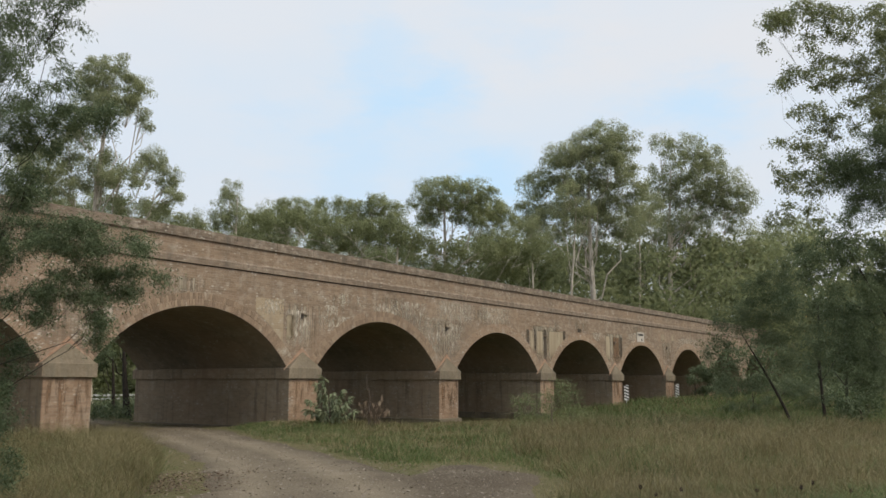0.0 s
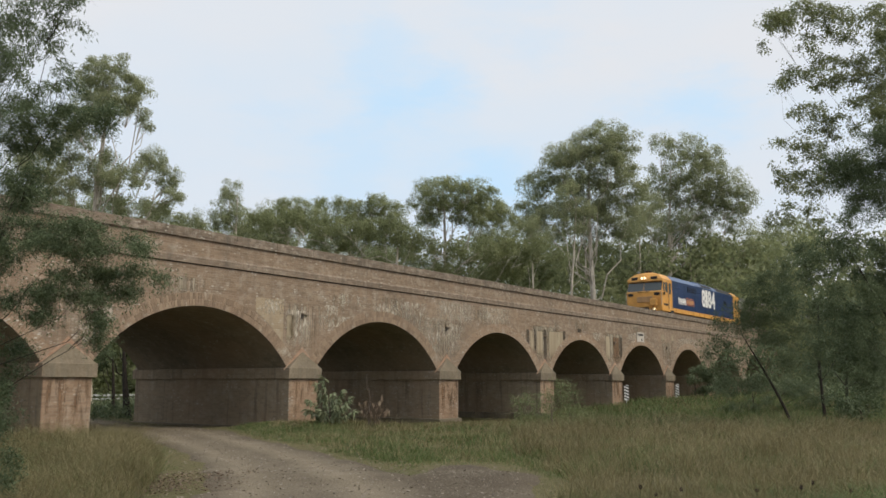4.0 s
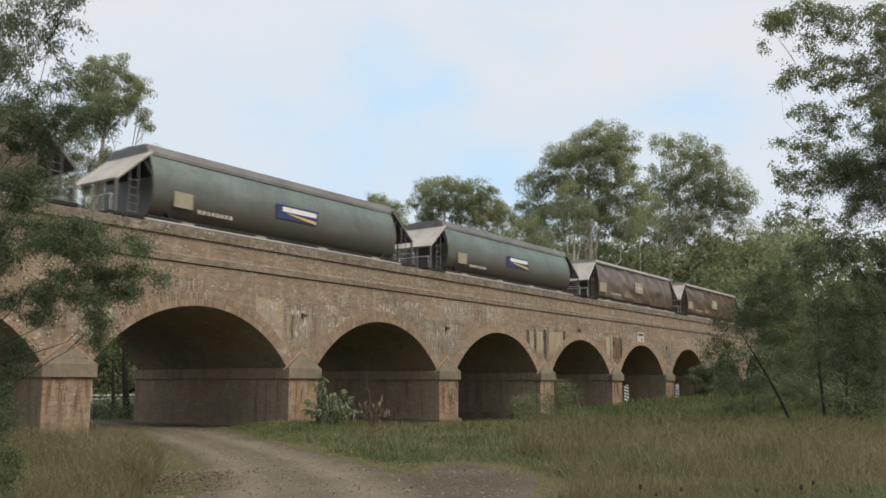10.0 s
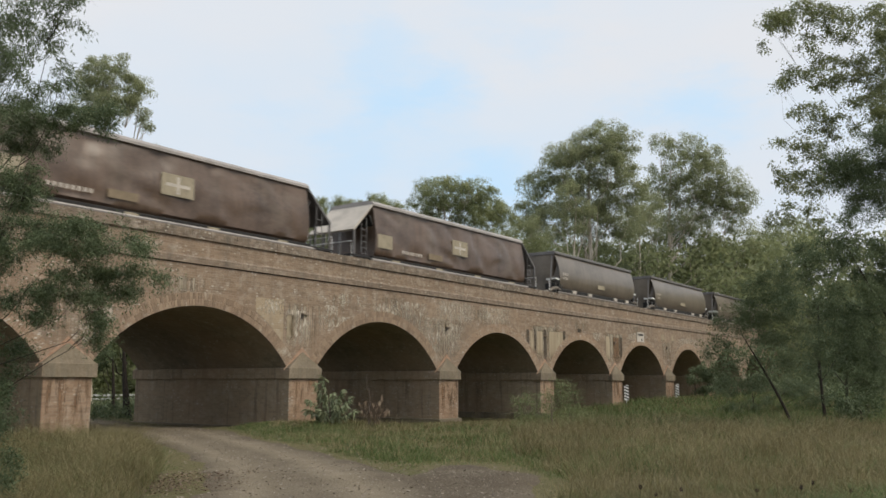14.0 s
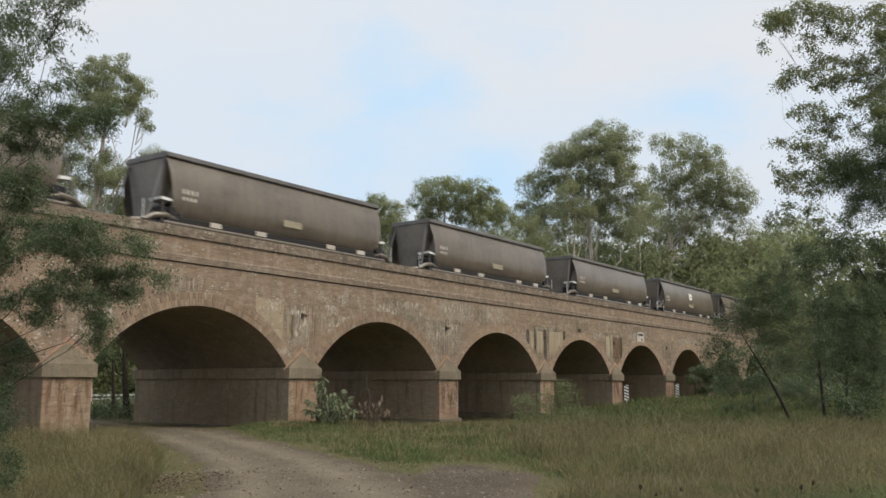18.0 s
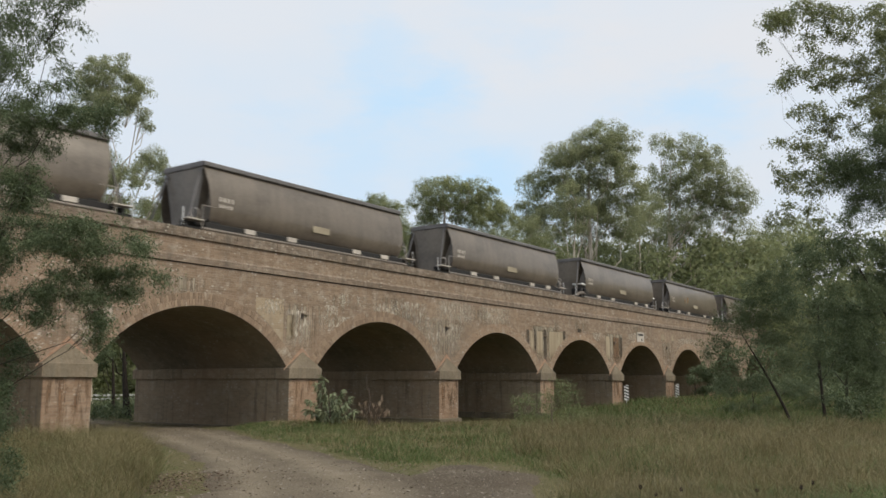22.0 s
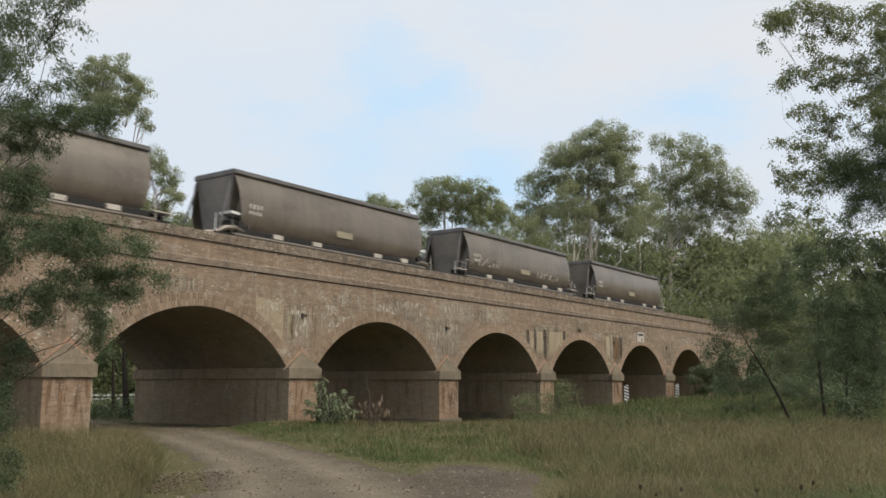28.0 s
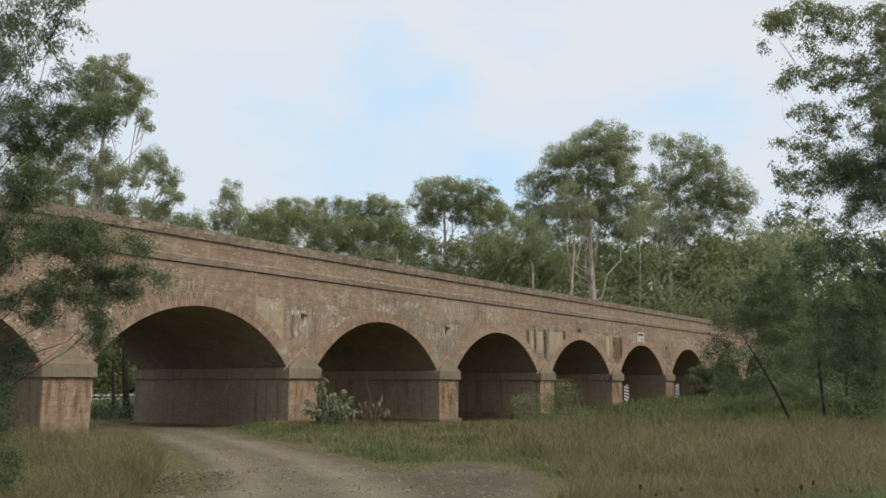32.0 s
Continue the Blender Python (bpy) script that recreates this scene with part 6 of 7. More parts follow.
plant("gum_tree", "tall gum tree with open layered branches", "tree", (41.29, -18.75),
      [(-4.77, 17.24, 0.25, 0.51), (-4.42, 17.58, 0.56, 0.4), (-4.01, 17.16, 0.35, 0.25), (-3.71, 17.96, 0.61, 0.41), (-2.94, 18.22, 0.66, 0.41), (-2.86, 17.5, 0.4, 0.2), (-2.2, 17.9, 0.61, 0.51), (-4.93, 16.57, 0.18, 0.2), (-1.75, 16.97, 0.66, 0.25), (-2.63, 17.05, 0.4, 0.18), (-1.05, 18.04, 0.61, 0.35), (-1.26, 16.84, 0.45, 0.25), (-0.18, 17.77, 0.61, 0.3), (0.48, 18.17, 0.51, 0.36), (0.0, 16.84, 0.5, 0.2), (-2.94, 16.18, 0.55, 0.2), (-3.48, 15.57, 0.5, 0.2), (-3.76, 15.05, 0.45, 0.2), (-4.16, 14.68, 0.35, 0.15), (-3.14, 14.99, 0.6, 0.28), (-2.47, 15.65, 0.5, 0.25), (-2.28, 14.73, 0.6, 0.23), (-1.57, 15.91, 0.6, 0.3), (-1.51, 14.99, 0.6, 0.35), (-0.7, 15.78, 0.6, 0.4), (-0.51, 14.99, 0.65, 0.45), (0.28, 15.52, 0.5, 0.6), (0.08, 14.47, 0.5, 0.25), (-4.34, 14.6, 0.15, 0.1), (-3.75, 13.31, 0.35, 0.22), (-3.12, 13.44, 0.6, 0.25), (-2.51, 13.18, 0.55, 0.3), (-1.9, 13.05, 0.4, 0.3), (-3.04, 12.66, 0.35, 0.17), (-2.31, 12.54, 0.45, 0.22), (-1.23, 13.69, 0.45, 0.3), (-0.59, 13.95, 0.5, 0.25), (-0.26, 13.31, 0.55, 0.3), (-0.92, 12.79, 0.35, 0.25), (0.13, 13.56, 0.35, 0.25), (-1.69, 12.41, 0.3, 0.15), (-4.75, 11.85, 0.25, 0.15), (-4.14, 12.15, 0.3, 0.2), (-3.72, 11.77, 0.54, 0.25), (-2.98, 11.77, 0.45, 0.25), (-3.87, 11.26, 0.25, 0.2), (-2.75, 11.39, 0.49, 0.22), (-2.22, 12.02, 0.35, 0.17), (-4.77, 10.63, 0.3, 0.2), (-4.16, 10.5, 0.34, 0.25), (-3.42, 10.63, 0.54, 0.34), (-2.7, 10.38, 0.59, 0.34), (-4.67, 10.25, 0.2, 0.15), (-4.08, 9.87, 0.44, 0.2), (-3.11, 9.75, 0.54, 0.25), (-2.29, 10.88, 0.49, 0.3), (-1.55, 10.88, 0.64, 0.49), (-4.0, 9.25, 0.39, 0.2), (-4.27, 8.75, 0.29, 0.2), (-3.52, 9.0, 0.44, 0.2), (-4.53, 8.5, 0.24, 0.15), (-3.07, 8.5, 0.34, 0.2), (-4.88, 8.75, 0.2, 0.15), (-5.15, 8.38, 0.24, 0.15), (1.16, 17.1, 1.01, 1.52), (0.87, 13.44, 1.0, 1.99)], 31, leaf=M_WOODS, bark_mat=M_DARKBARK, trunk_r=0.15, thin=0.32, size=0.14, density=30, clump=0.26, flat=0.7, spray=True, fork=0.2, limb_every=6, slim=0.34, droop=0.8, deep=0.6, lean=(1.3, 0), top=14.2)
plant("wattle_tree", "dense dark-leaved wattle tree on the bank", "tree", (34.15, -20.79),
      [(-1.13, 10.37, 0.6, 0.44), (-1.65, 10.06, 0.6, 0.44), (-2.28, 9.75, 0.56, 0.4), (-2.9, 9.44, 0.48, 0.32), (-1.2, 9.34, 0.68, 0.6), (-1.92, 9.13, 0.68, 0.52), (-2.63, 8.93, 0.48, 0.32), (-1.37, 8.42, 0.68, 0.48), (-1.89, 8.22, 0.6, 0.4), (-2.22, 7.81, 0.4, 0.28), (-1.33, 7.71, 0.56, 0.32), (-1.84, 7.51, 0.36, 0.14), (-3.57, 6.9, 0.28, 0.14), (-2.95, 7.2, 0.36, 0.2), (-2.59, 6.7, 0.47, 0.28), (-3.3, 6.5, 0.39, 0.2), (-4.19, 6.46, 0.35, 0.2), (-3.82, 6.06, 0.47, 0.24), (-4.42, 5.91, 0.39, 0.2), (-3.13, 6.0, 0.43, 0.28), (-2.54, 6.1, 0.43, 0.28), (-1.72, 6.54, 0.39, 0.2), (-1.34, 6.3, 0.35, 0.39), (-4.25, 5.41, 0.39, 0.2), (-3.66, 5.47, 0.39, 0.2), (-2.09, 5.51, 0.24, 0.27), (-1.51, 5.31, 0.43, 0.39), (-4.66, 5.08, 0.27, 0.16), (-3.6, 4.88, 0.39, 0.22), (-2.33, 4.82, 0.47, 0.31), (-1.67, 4.53, 0.51, 0.39), (-4.42, 4.37, 0.23, 0.18), (-4.89, 4.53, 0.27, 0.2), (-3.5, 4.29, 0.39, 0.23), (-2.86, 4.23, 0.43, 0.29), (-2.2, 4.04, 0.51, 0.39), (-3.29, 3.65, 0.43, 0.25), (-2.72, 3.55, 0.51, 0.35), (-1.96, 3.36, 0.54, 0.47), (-3.72, 3.13, 0.35, 0.16), (-3.05, 2.97, 0.46, 0.27), (-2.3, 2.68, 0.54, 0.35), (-1.74, 2.39, 0.46, 0.39), (-4.06, 2.3, 0.27, 0.14), (-3.29, 2.3, 0.42, 0.23), (-2.55, 1.92, 0.54, 0.27), (-1.89, 1.63, 0.54, 0.27), (-0.42, 9.13, 0.6, 1.6), (-0.75, 5.11, 0.59, 1.96)], 32, leaf=M_DARKLEAF, bark_mat=M_DARKBARK, trunk_r=0.08, thin=0.35, size=0.10, density=100, clump=0.27, fork=0.1, flat=0.95, slim=0.24, droop=0.3, limb_every=4, lean=(-2.6, 0), top=6.4, spray=True)
plant("wattle_tree", "small feathery wattle tree with a leaning trunk", "tree", (34.4, -15.96),
      [(-0.96, 5.5, 0.52, 0.24), (-0.41, 5.68, 0.52, 0.26), (-1.45, 5.14, 0.39, 0.24), (0.0, 5.35, 0.47, 0.26), (-1.77, 4.43, 0.43, 0.26), (-1.11, 4.71, 0.56, 0.32), (-0.35, 4.81, 0.52, 0.34), (-2.5, 3.85, 0.3, 0.26), (-2.08, 3.74, 0.47, 0.3), (-1.43, 4.0, 0.56, 0.3), (-0.72, 4.06, 0.6, 0.34), (0.04, 4.17, 0.43, 0.34), (-2.53, 3.25, 0.43, 0.26), (-1.95, 3.0, 0.34, 0.21), (-2.77, 2.79, 0.26, 0.26), (-0.87, 3.32, 0.55, 0.3), (-0.23, 3.32, 0.47, 0.3), (0.43, 3.63, 0.43, 0.3), (-2.41, 2.26, 0.47, 0.21), (-0.49, 2.47, 0.42, 0.25), (-1.01, 2.68, 0.26, 0.17), (0.15, 2.47, 0.38, 0.25), (-2.22, 1.84, 0.51, 0.21), (-1.38, 1.63, 0.51, 0.21), (0.26, 6.11, 0.48, 0.3), (0.39, 2.89, 0.3, 0.21)], 33, leaf=M_FINELEAF, bark_mat=M_DARKBARK, trunk_r=0.065, thin=0.4, size=0.10, density=70, clump=0.26, fork=0.45, flat=0.95, slim=0.22, droop=0.3, limb_every=4, lean=(-1.7, 0), top=3.6, spray=True)
plant("wattle_tree", "thin dark wattle sapling", "tree", (38.33, -16.31),
      [(0.07, 4.36, 0.92, 0.92), (-0.49, 2.97, 0.83, 0.6), (0.92, 3.2, 0.92, 0.69), (0.36, 5.3, 0.92, 0.83)], 34, leaf=M_DARKLEAF, bark_mat=M_DARKBARK, trunk_r=0.08, size=0.112, density=45, clump=0.29, slim=0.3, droop=0.3)
plant("wattle_tree", "thin dark wattle sapling", "tree", (43.25, -16.34),
      [(0.4, 3.56, 1.28, 1.03), (1.25, 4.59, 1.15, 1.15), (-0.44, 2.53, 1.03, 0.67), (1.6, 2.28, 1.03, 1.03)], 35, leaf=M_DARKLEAF, bark_mat=M_DARKBARK, trunk_r=0.09, size=0.126, density=45, clump=0.32, slim=0.3, droop=0.3)
plant("wattle_tree", "dark fine-leaved wattle tree with low hanging boughs", "tree", (5.76, -12.75),
      [(0.27, 6.21, 0.23, 0.17), (0.28, 5.92, 0.27, 0.19), (0.27, 5.64, 0.23, 0.19), (0.46, 5.8, 0.09, 0.16), (0.42, 5.19, 0.35, 0.12), (0.8, 5.27, 0.31, 0.14), (1.14, 5.39, 0.33, 0.14), (1.41, 5.47, 0.26, 0.13), (1.65, 5.43, 0.14, 0.11), (1.32, 5.72, 0.16, 0.09), (1.52, 5.59, 0.19, 0.09), (0.67, 4.99, 0.35, 0.11), (0.4, 4.95, 0.31, 0.11), (1.04, 5.19, 0.31, 0.09), (1.62, 5.27, 0.15, 0.08), (0.25, 5.39, 0.15, 0.12), (0.4, 4.44, 0.26, 0.14), (0.68, 4.36, 0.26, 0.15), (0.82, 4.52, 0.14, 0.12), (0.42, 4.17, 0.26, 0.11), (0.73, 4.17, 0.26, 0.09), (0.91, 4.28, 0.11, 0.11), (0.31, 4.68, 0.11, 0.11)], 36, leaf=M_DARKLEAF, bark_mat=M_DARKBARK, trunk_r=0.09, thin=0.4, size=0.055, density=66, clump=0.11, flat=0.9, fork=0.1, limb_every=9, slim=0.2, droop=0.25, deep=0.5, lean=(0.1, 0), top=6.3, spray=True)
plant("gum_tree", "gum tree with a thin drooping bough overhead", "tree", (6.35, -10.98),
      [(0.5, 7.5, 0.27, 0.18), (0.86, 7.45, 0.3, 0.16), (1.21, 7.55, 0.3, 0.14), (1.52, 7.57, 0.25, 0.12), (1.79, 7.57, 0.12, 0.11), (0.65, 7.22, 0.27, 0.11), (1.01, 7.22, 0.27, 0.11), (1.36, 7.31, 0.23, 0.11), (1.63, 7.31, 0.18, 0.09), (0.58, 7.03, 0.18, 0.07), (0.99, 6.94, 0.23, 0.09), (1.24, 7.03, 0.16, 0.09), (1.04, 6.75, 0.16, 0.07), (1.23, 6.66, 0.12, 0.07), (1.01, 6.57, 0.11, 0.05), (1.16, 6.38, 0.11, 0.06), (0.99, 6.31, 0.07, 0.04), (1.38, 6.75, 0.07, 0.04), (1.48, 6.57, 0.06, 0.04), (0.11, 7.36, 0.36, 0.36), (1.34, 6.25, 0.07, 0.05), (1.31, 6.11, 0.09, 0.05)], 52, leaf=M_DARKLEAF, bark_mat=M_DARKBARK, trunk_r=0.11, thin=0.4, size=0.085, density=20, clump=0.12, flat=0.9, fork=0.3, limb_every=3, slim=0.2, droop=1.1, deep=0.5, lean=(0.1, 0), top=9.0, spray=True)
plant("wattle_tree", "dark fine-leaved wattle with a bough across the arches", "tree", (5.47, -13.2),
      [(0.49, 3.83, 0.28, 0.09), (0.86, 3.83, 0.25, 0.07), (1.15, 3.76, 0.25, 0.09), (0.8, 3.61, 0.32, 0.09), (0.6, 3.43, 0.27, 0.07), (1.38, 3.65, 0.25, 0.12), (1.55, 3.76, 0.22, 0.09), (1.17, 3.47, 0.27, 0.1), (1.46, 3.43, 0.3, 0.12), (1.71, 3.5, 0.2, 0.12), (1.92, 3.65, 0.16, 0.09), (2.08, 3.47, 0.16, 0.09), (2.27, 3.43, 0.1, 0.07), (1.55, 3.17, 0.32, 0.12), (1.34, 3.07, 0.29, 0.1), (1.8, 3.17, 0.24, 0.1), (2.05, 3.21, 0.17, 0.09), (2.29, 3.14, 0.1, 0.07), (1.21, 2.85, 0.27, 0.09), (1.57, 2.88, 0.29, 0.1), (1.85, 2.92, 0.19, 0.09), (2.05, 2.96, 0.11, 0.07), (0.85, 2.92, 0.29, 0.09), (0.61, 2.78, 0.2, 0.09), (1.51, 2.63, 0.21, 0.07), (1.74, 2.49, 0.13, 0.09), (1.23, 2.6, 0.19, 0.07), (0.87, 2.6, 0.21, 0.07), (1.64, 2.31, 0.09, 0.07), (0.54, 2.21, 0.16, 0.14), (0.6, 1.92, 0.14, 0.14), (0.59, 1.57, 0.14, 0.16), (0.63, 1.23, 0.13, 0.14), (0.72, 0.88, 0.13, 0.1), (0.81, 0.61, 0.14, 0.07), (0.09, 3.43, 0.32, 0.36), (0.13, 2.49, 0.31, 0.43), (0.21, 1.5, 0.28, 0.42)], 37, leaf=M_DARKLEAF, bark_mat=M_DARKBARK, trunk_r=0.06, thin=0.5, size=0.052, density=190, clump=0.15, flat=0.9, fork=0.15, limb_every=5, slim=0.2, droop=0.3, deep=0.35, lean=(0.06, 0), top=3.3, spray=True)
plant("shrub", "feathery green wattle bush in the grass", "shrub", (26.60, -10.14),
      [(-0.97, 1.11, 0.4, 0.35), (-0.59, 0.73, 0.67, 0.44), (0.18, 1.11, 0.67, 0.44), (0.67, 1.39, 0.46, 0.29), (0.84, 0.64, 0.56, 0.44), (-0.31, 0.17, 1.04, 0.35), (0.45, 0.08, 0.92, 0.29), (0.38, 1.58, 0.31, 0.25)], 38, leaf=M_WOODS, bark_mat=M_TWIG, trunk_r=0.03, size=0.1, density=20, clump=0.2, slim=0.2, spray=True, flat=0.6, droop=0.2, fork=0.1)
plant("shrub", "low tangled bush at the foot of a pier", "shrub", (60.83, -3.09),
      [(-0.19, 1.53, 0.67, 0.34), (0.84, 2.2, 1.1, 0.59), (1.81, 1.61, 1.26, 0.76), (1.17, 0.82, 1.26, 0.42)], 39, leaf=M_FINELEAF, bark_mat=M_DARKBARK, trunk_r=0.06, size=0.108, density=108, clump=0.33, slim=0.5, droop=0.2, fork=0.1, tri=True, thin=0.8)
plant("tree", "dark leaning tree behind the near arch", "tree", (26.81, 13.75),
      [(-0.53, 4.59, 0.68, 0.45), (-1.25, 4.73, 0.85, 0.56), (0.15, 5.16, 0.85, 0.56), (-1.79, 4.16, 0.62, 0.51)], 40, leaf=M_DARKLEAF, bark_mat=M_DARKBARK, trunk_r=0.2, size=0.098, density=135, clump=0.37, lean=(-0.48, 0), top=4.16, slim=0.42, tri=True, thin=0.8)
plant("tree", "thin dark tree behind the near arch", "tree", (27.64, 16.05),
      [(-0.68, 3.27, 0.65, 0.35), (-1.09, 2.68, 0.47, 0.35), (-0.89, 4.3, 0.89, 0.59)], 41, leaf=M_DARKLEAF, bark_mat=M_DARKBARK, trunk_r=0.13, size=0.108, density=135, clump=0.37, lean=(-0.31, 0), top=3.42, slim=0.42, tri=True, thin=0.8)
plant("shrub", "dark low scrub under the wattle trees", "shrub", (42.77, -12.20),
      [(-1.09, 1.23, 0.97, 0.59), (-0.0, 1.49, 0.81, 0.54), (0.49, 0.57, 0.97, 0.38), (1.87, 1.23, 0.92, 0.59), (3.2, 0.96, 1.08, 0.65), (-0.87, 0.3, 1.08, 0.32)], 42, leaf=M_FINELEAF, bark_mat=M_DARKBARK, trunk_r=0.05, size=0.073, density=108, clump=0.3, slim=0.35, droop=0.2, fork=0.1, tri=True, thin=0.8)
plant("shrub", "dark low scrub under the wattle trees", "shrub", (37.02, -17.92),
      [(-0.93, 0.84, 0.78, 0.48), (-0.04, 1.06, 0.74, 0.52), (0.7, 0.74, 0.78, 0.57), (-0.53, 0.31, 1.09, 0.26)], 43, leaf=M_DARKLEAF, bark_mat=M_DARKBARK, trunk_r=0.05, size=0.14, density=48, clump=0.35, slim=0.35, droop=0.2, fork=0.1)
plant("gum_tree", "far rounded gum tree", "tree", (83.69, 21.72),
      [(-2.23, 16.99, 2.58, 1.94), (-4.75, 14.47, 3.23, 1.94), (0.22, 14.47, 2.58, 2.58), (-6.6, 16.99, 2.58, 1.68)], 44, leaf=M_GUMFAR, bark_mat=M_GUMBARK, trunk_r=0.3, size=0.176, density=91, clump=0.67, slim=0.42, tri=True, thin=0.8)
plant("gum_tree", "far rounded gum tree", "tree", (71.79, 43.68),
      [(-2.3, 18.15, 3.33, 1.33), (2.24, 16.85, 4.0, 1.47), (-5.51, 17.5, 3.33, 1.2), (6.11, 16.19, 3.33, 1.33)], 45, leaf=M_GUMFAR, bark_mat=M_GUMBARK, trunk_r=0.3, size=0.176, density=91, clump=0.67, slim=0.42, tri=True, thin=0.8)
plant("gum_tree", "far rounded gum tree", "tree", (152.77, 13.00),
      [(-2.4, 22.7, 3.98, 3.98), (1.5, 23.67, 3.98, 3.98), (5.23, 21.72, 3.98, 3.98), (-0.82, 16.89, 4.97, 3.98), (-4.8, 14.01, 3.98, 3.98)], 46, leaf=M_GUMFAR, bark_mat=M_GUMBARK, trunk_r=0.39, size=0.293, density=91, clump=1.11, deep=0.45, slim=0.42, tri=True, thin=0.8)
plant("gum_tree", "slender pale-stemmed gum tree", "tree", (77.43, 15.00),
      [(0.03, 20.47, 1.75, 1.29), (1.42, 19.01, 1.52, 1.05), (-1.14, 19.01, 1.4, 1.05), (0.24, 17.28, 1.99, 0.94)], 47, leaf=M_GUMLEAF, bark_mat=M_GUMBARK, trunk_r=0.2, size=0.176, density=91, clump=0.59, fork=0.55, deep=0.45, lean=(0.65, 0), top=20.17, slim=0.42, tri=True, thin=0.8)
plant("gum_tree", "slender pale-stemmed gum tree", "tree", (98.37, 16.57),
      [(0.35, 21.57, 2.12, 1.41), (1.79, 23.32, 1.84, 1.27), (-0.74, 19.83, 1.98, 1.27)], 48, leaf=M_GUMLEAF, bark_mat=M_GUMBARK, trunk_r=0.2, size=0.176, density=91, clump=0.59, fork=0.55, lean=(0.22, 0), top=21.92, slim=0.42, tri=True, thin=0.8)
plant("gum_tree", "slender pale-stemmed gum tree", "tree", (110.57, 15.00),
      [(1.12, 21.67, 2.61, 1.54), (-0.81, 20.16, 2.15, 1.38), (2.89, 19.78, 2.31, 1.38)], 49, leaf=M_GUMLEAF, bark_mat=M_GUMBARK, trunk_r=0.2, size=0.181, density=91, clump=0.61, fork=0.5, deep=0.45, lean=(1.65, 0), top=22.05, slim=0.42, tri=True, thin=0.8)
plant("gum_tree", "slender pale-stemmed gum tree", "tree", (73.38, 17.24),
      [(-0.04, 16.89, 1.6, 1.03), (1.05, 15.77, 1.48, 1.03)], 50, leaf=M_GUMLEAF, bark_mat=M_GUMBARK, trunk_r=0.18, size=0.176, density=91, clump=0.59, fork=0.5, lean=(0.52, 0), top=17.45, slim=0.42, tri=True, thin=0.8)



def build_sapling():
    """A young tree of arching stems set with long hanging leaves."""
    rng, r = np.random.default_rng(3), random.Random(3)
    p = EYE + AHEAD * 33 - ACROSS * 4.2
    t = thing("sapling", "grey-green sapling with long drooping leaves before the arch", "sapling", at=pose(p.x, p.y, float(ground_z(p.x, p.y)) - 0.03))
    u, w = np.array(ACROSS), np.array(AHEAD)
    leaves = []
    for du, dw, h in ((-0.55, 0.1, 1.55), (-0.25, -0.2, 1.85), (0.05, 0.1, 1.2), (0.45, -0.1, 1.35), (0.75, 0.2, 1.05), (-0.85, -0.2, 1.0), (-0.9, 0.2, 0.6), (0.25, -0.4, 0.8), (0.95, -0.2, 0.55), (-0.3, -0.4, 0.6), (0.6, -0.4, 0.75)):
        tip = u * du + w * dw + np.array((0, 0, h))
        path = [tip * f + np.array((0, 0, 0.25 * h * f * (1 - f))) - u * du * 0.25 * f * (1 - f) for f in (0, 0.25, 0.5, 0.75, 1.0)]
        part("stem", Shape().tube(path, [0.016, 0.013, 0.010, 0.007, 0.003], 5), M_DARKBARK, t, smooth=True)
        for k in range(64):
            f = r.uniform(0.3, 1.0)
            i = min(3, int(f * 4))
            a = path[i] + (path[i + 1] - path[i]) * (f * 4 - i)
            out = rng.normal(size=3)
            out = out / np.linalg.norm(out) + np.array((0, 0, -0.45)) + u * 0.5 * np.sign(du)
            out /= np.linalg.norm(out)
            sd = np.cross(out, rng.normal(size=3))
            sd /= np.linalg.norm(sd)
            ln = r.uniform(0.16, 0.32)
            leaves.append([a, a + out * ln * 0.4 + sd * 0.034, a + out * ln + np.array((0, 0, -0.07)), a + out * ln * 0.4 - sd * 0.034])
    cr = new("foliage", many_quads("foliage", np.array(leaves), M_SHRUB))
    cr.parent = t
    cr["kind"] = "stuff"


build_sapling()


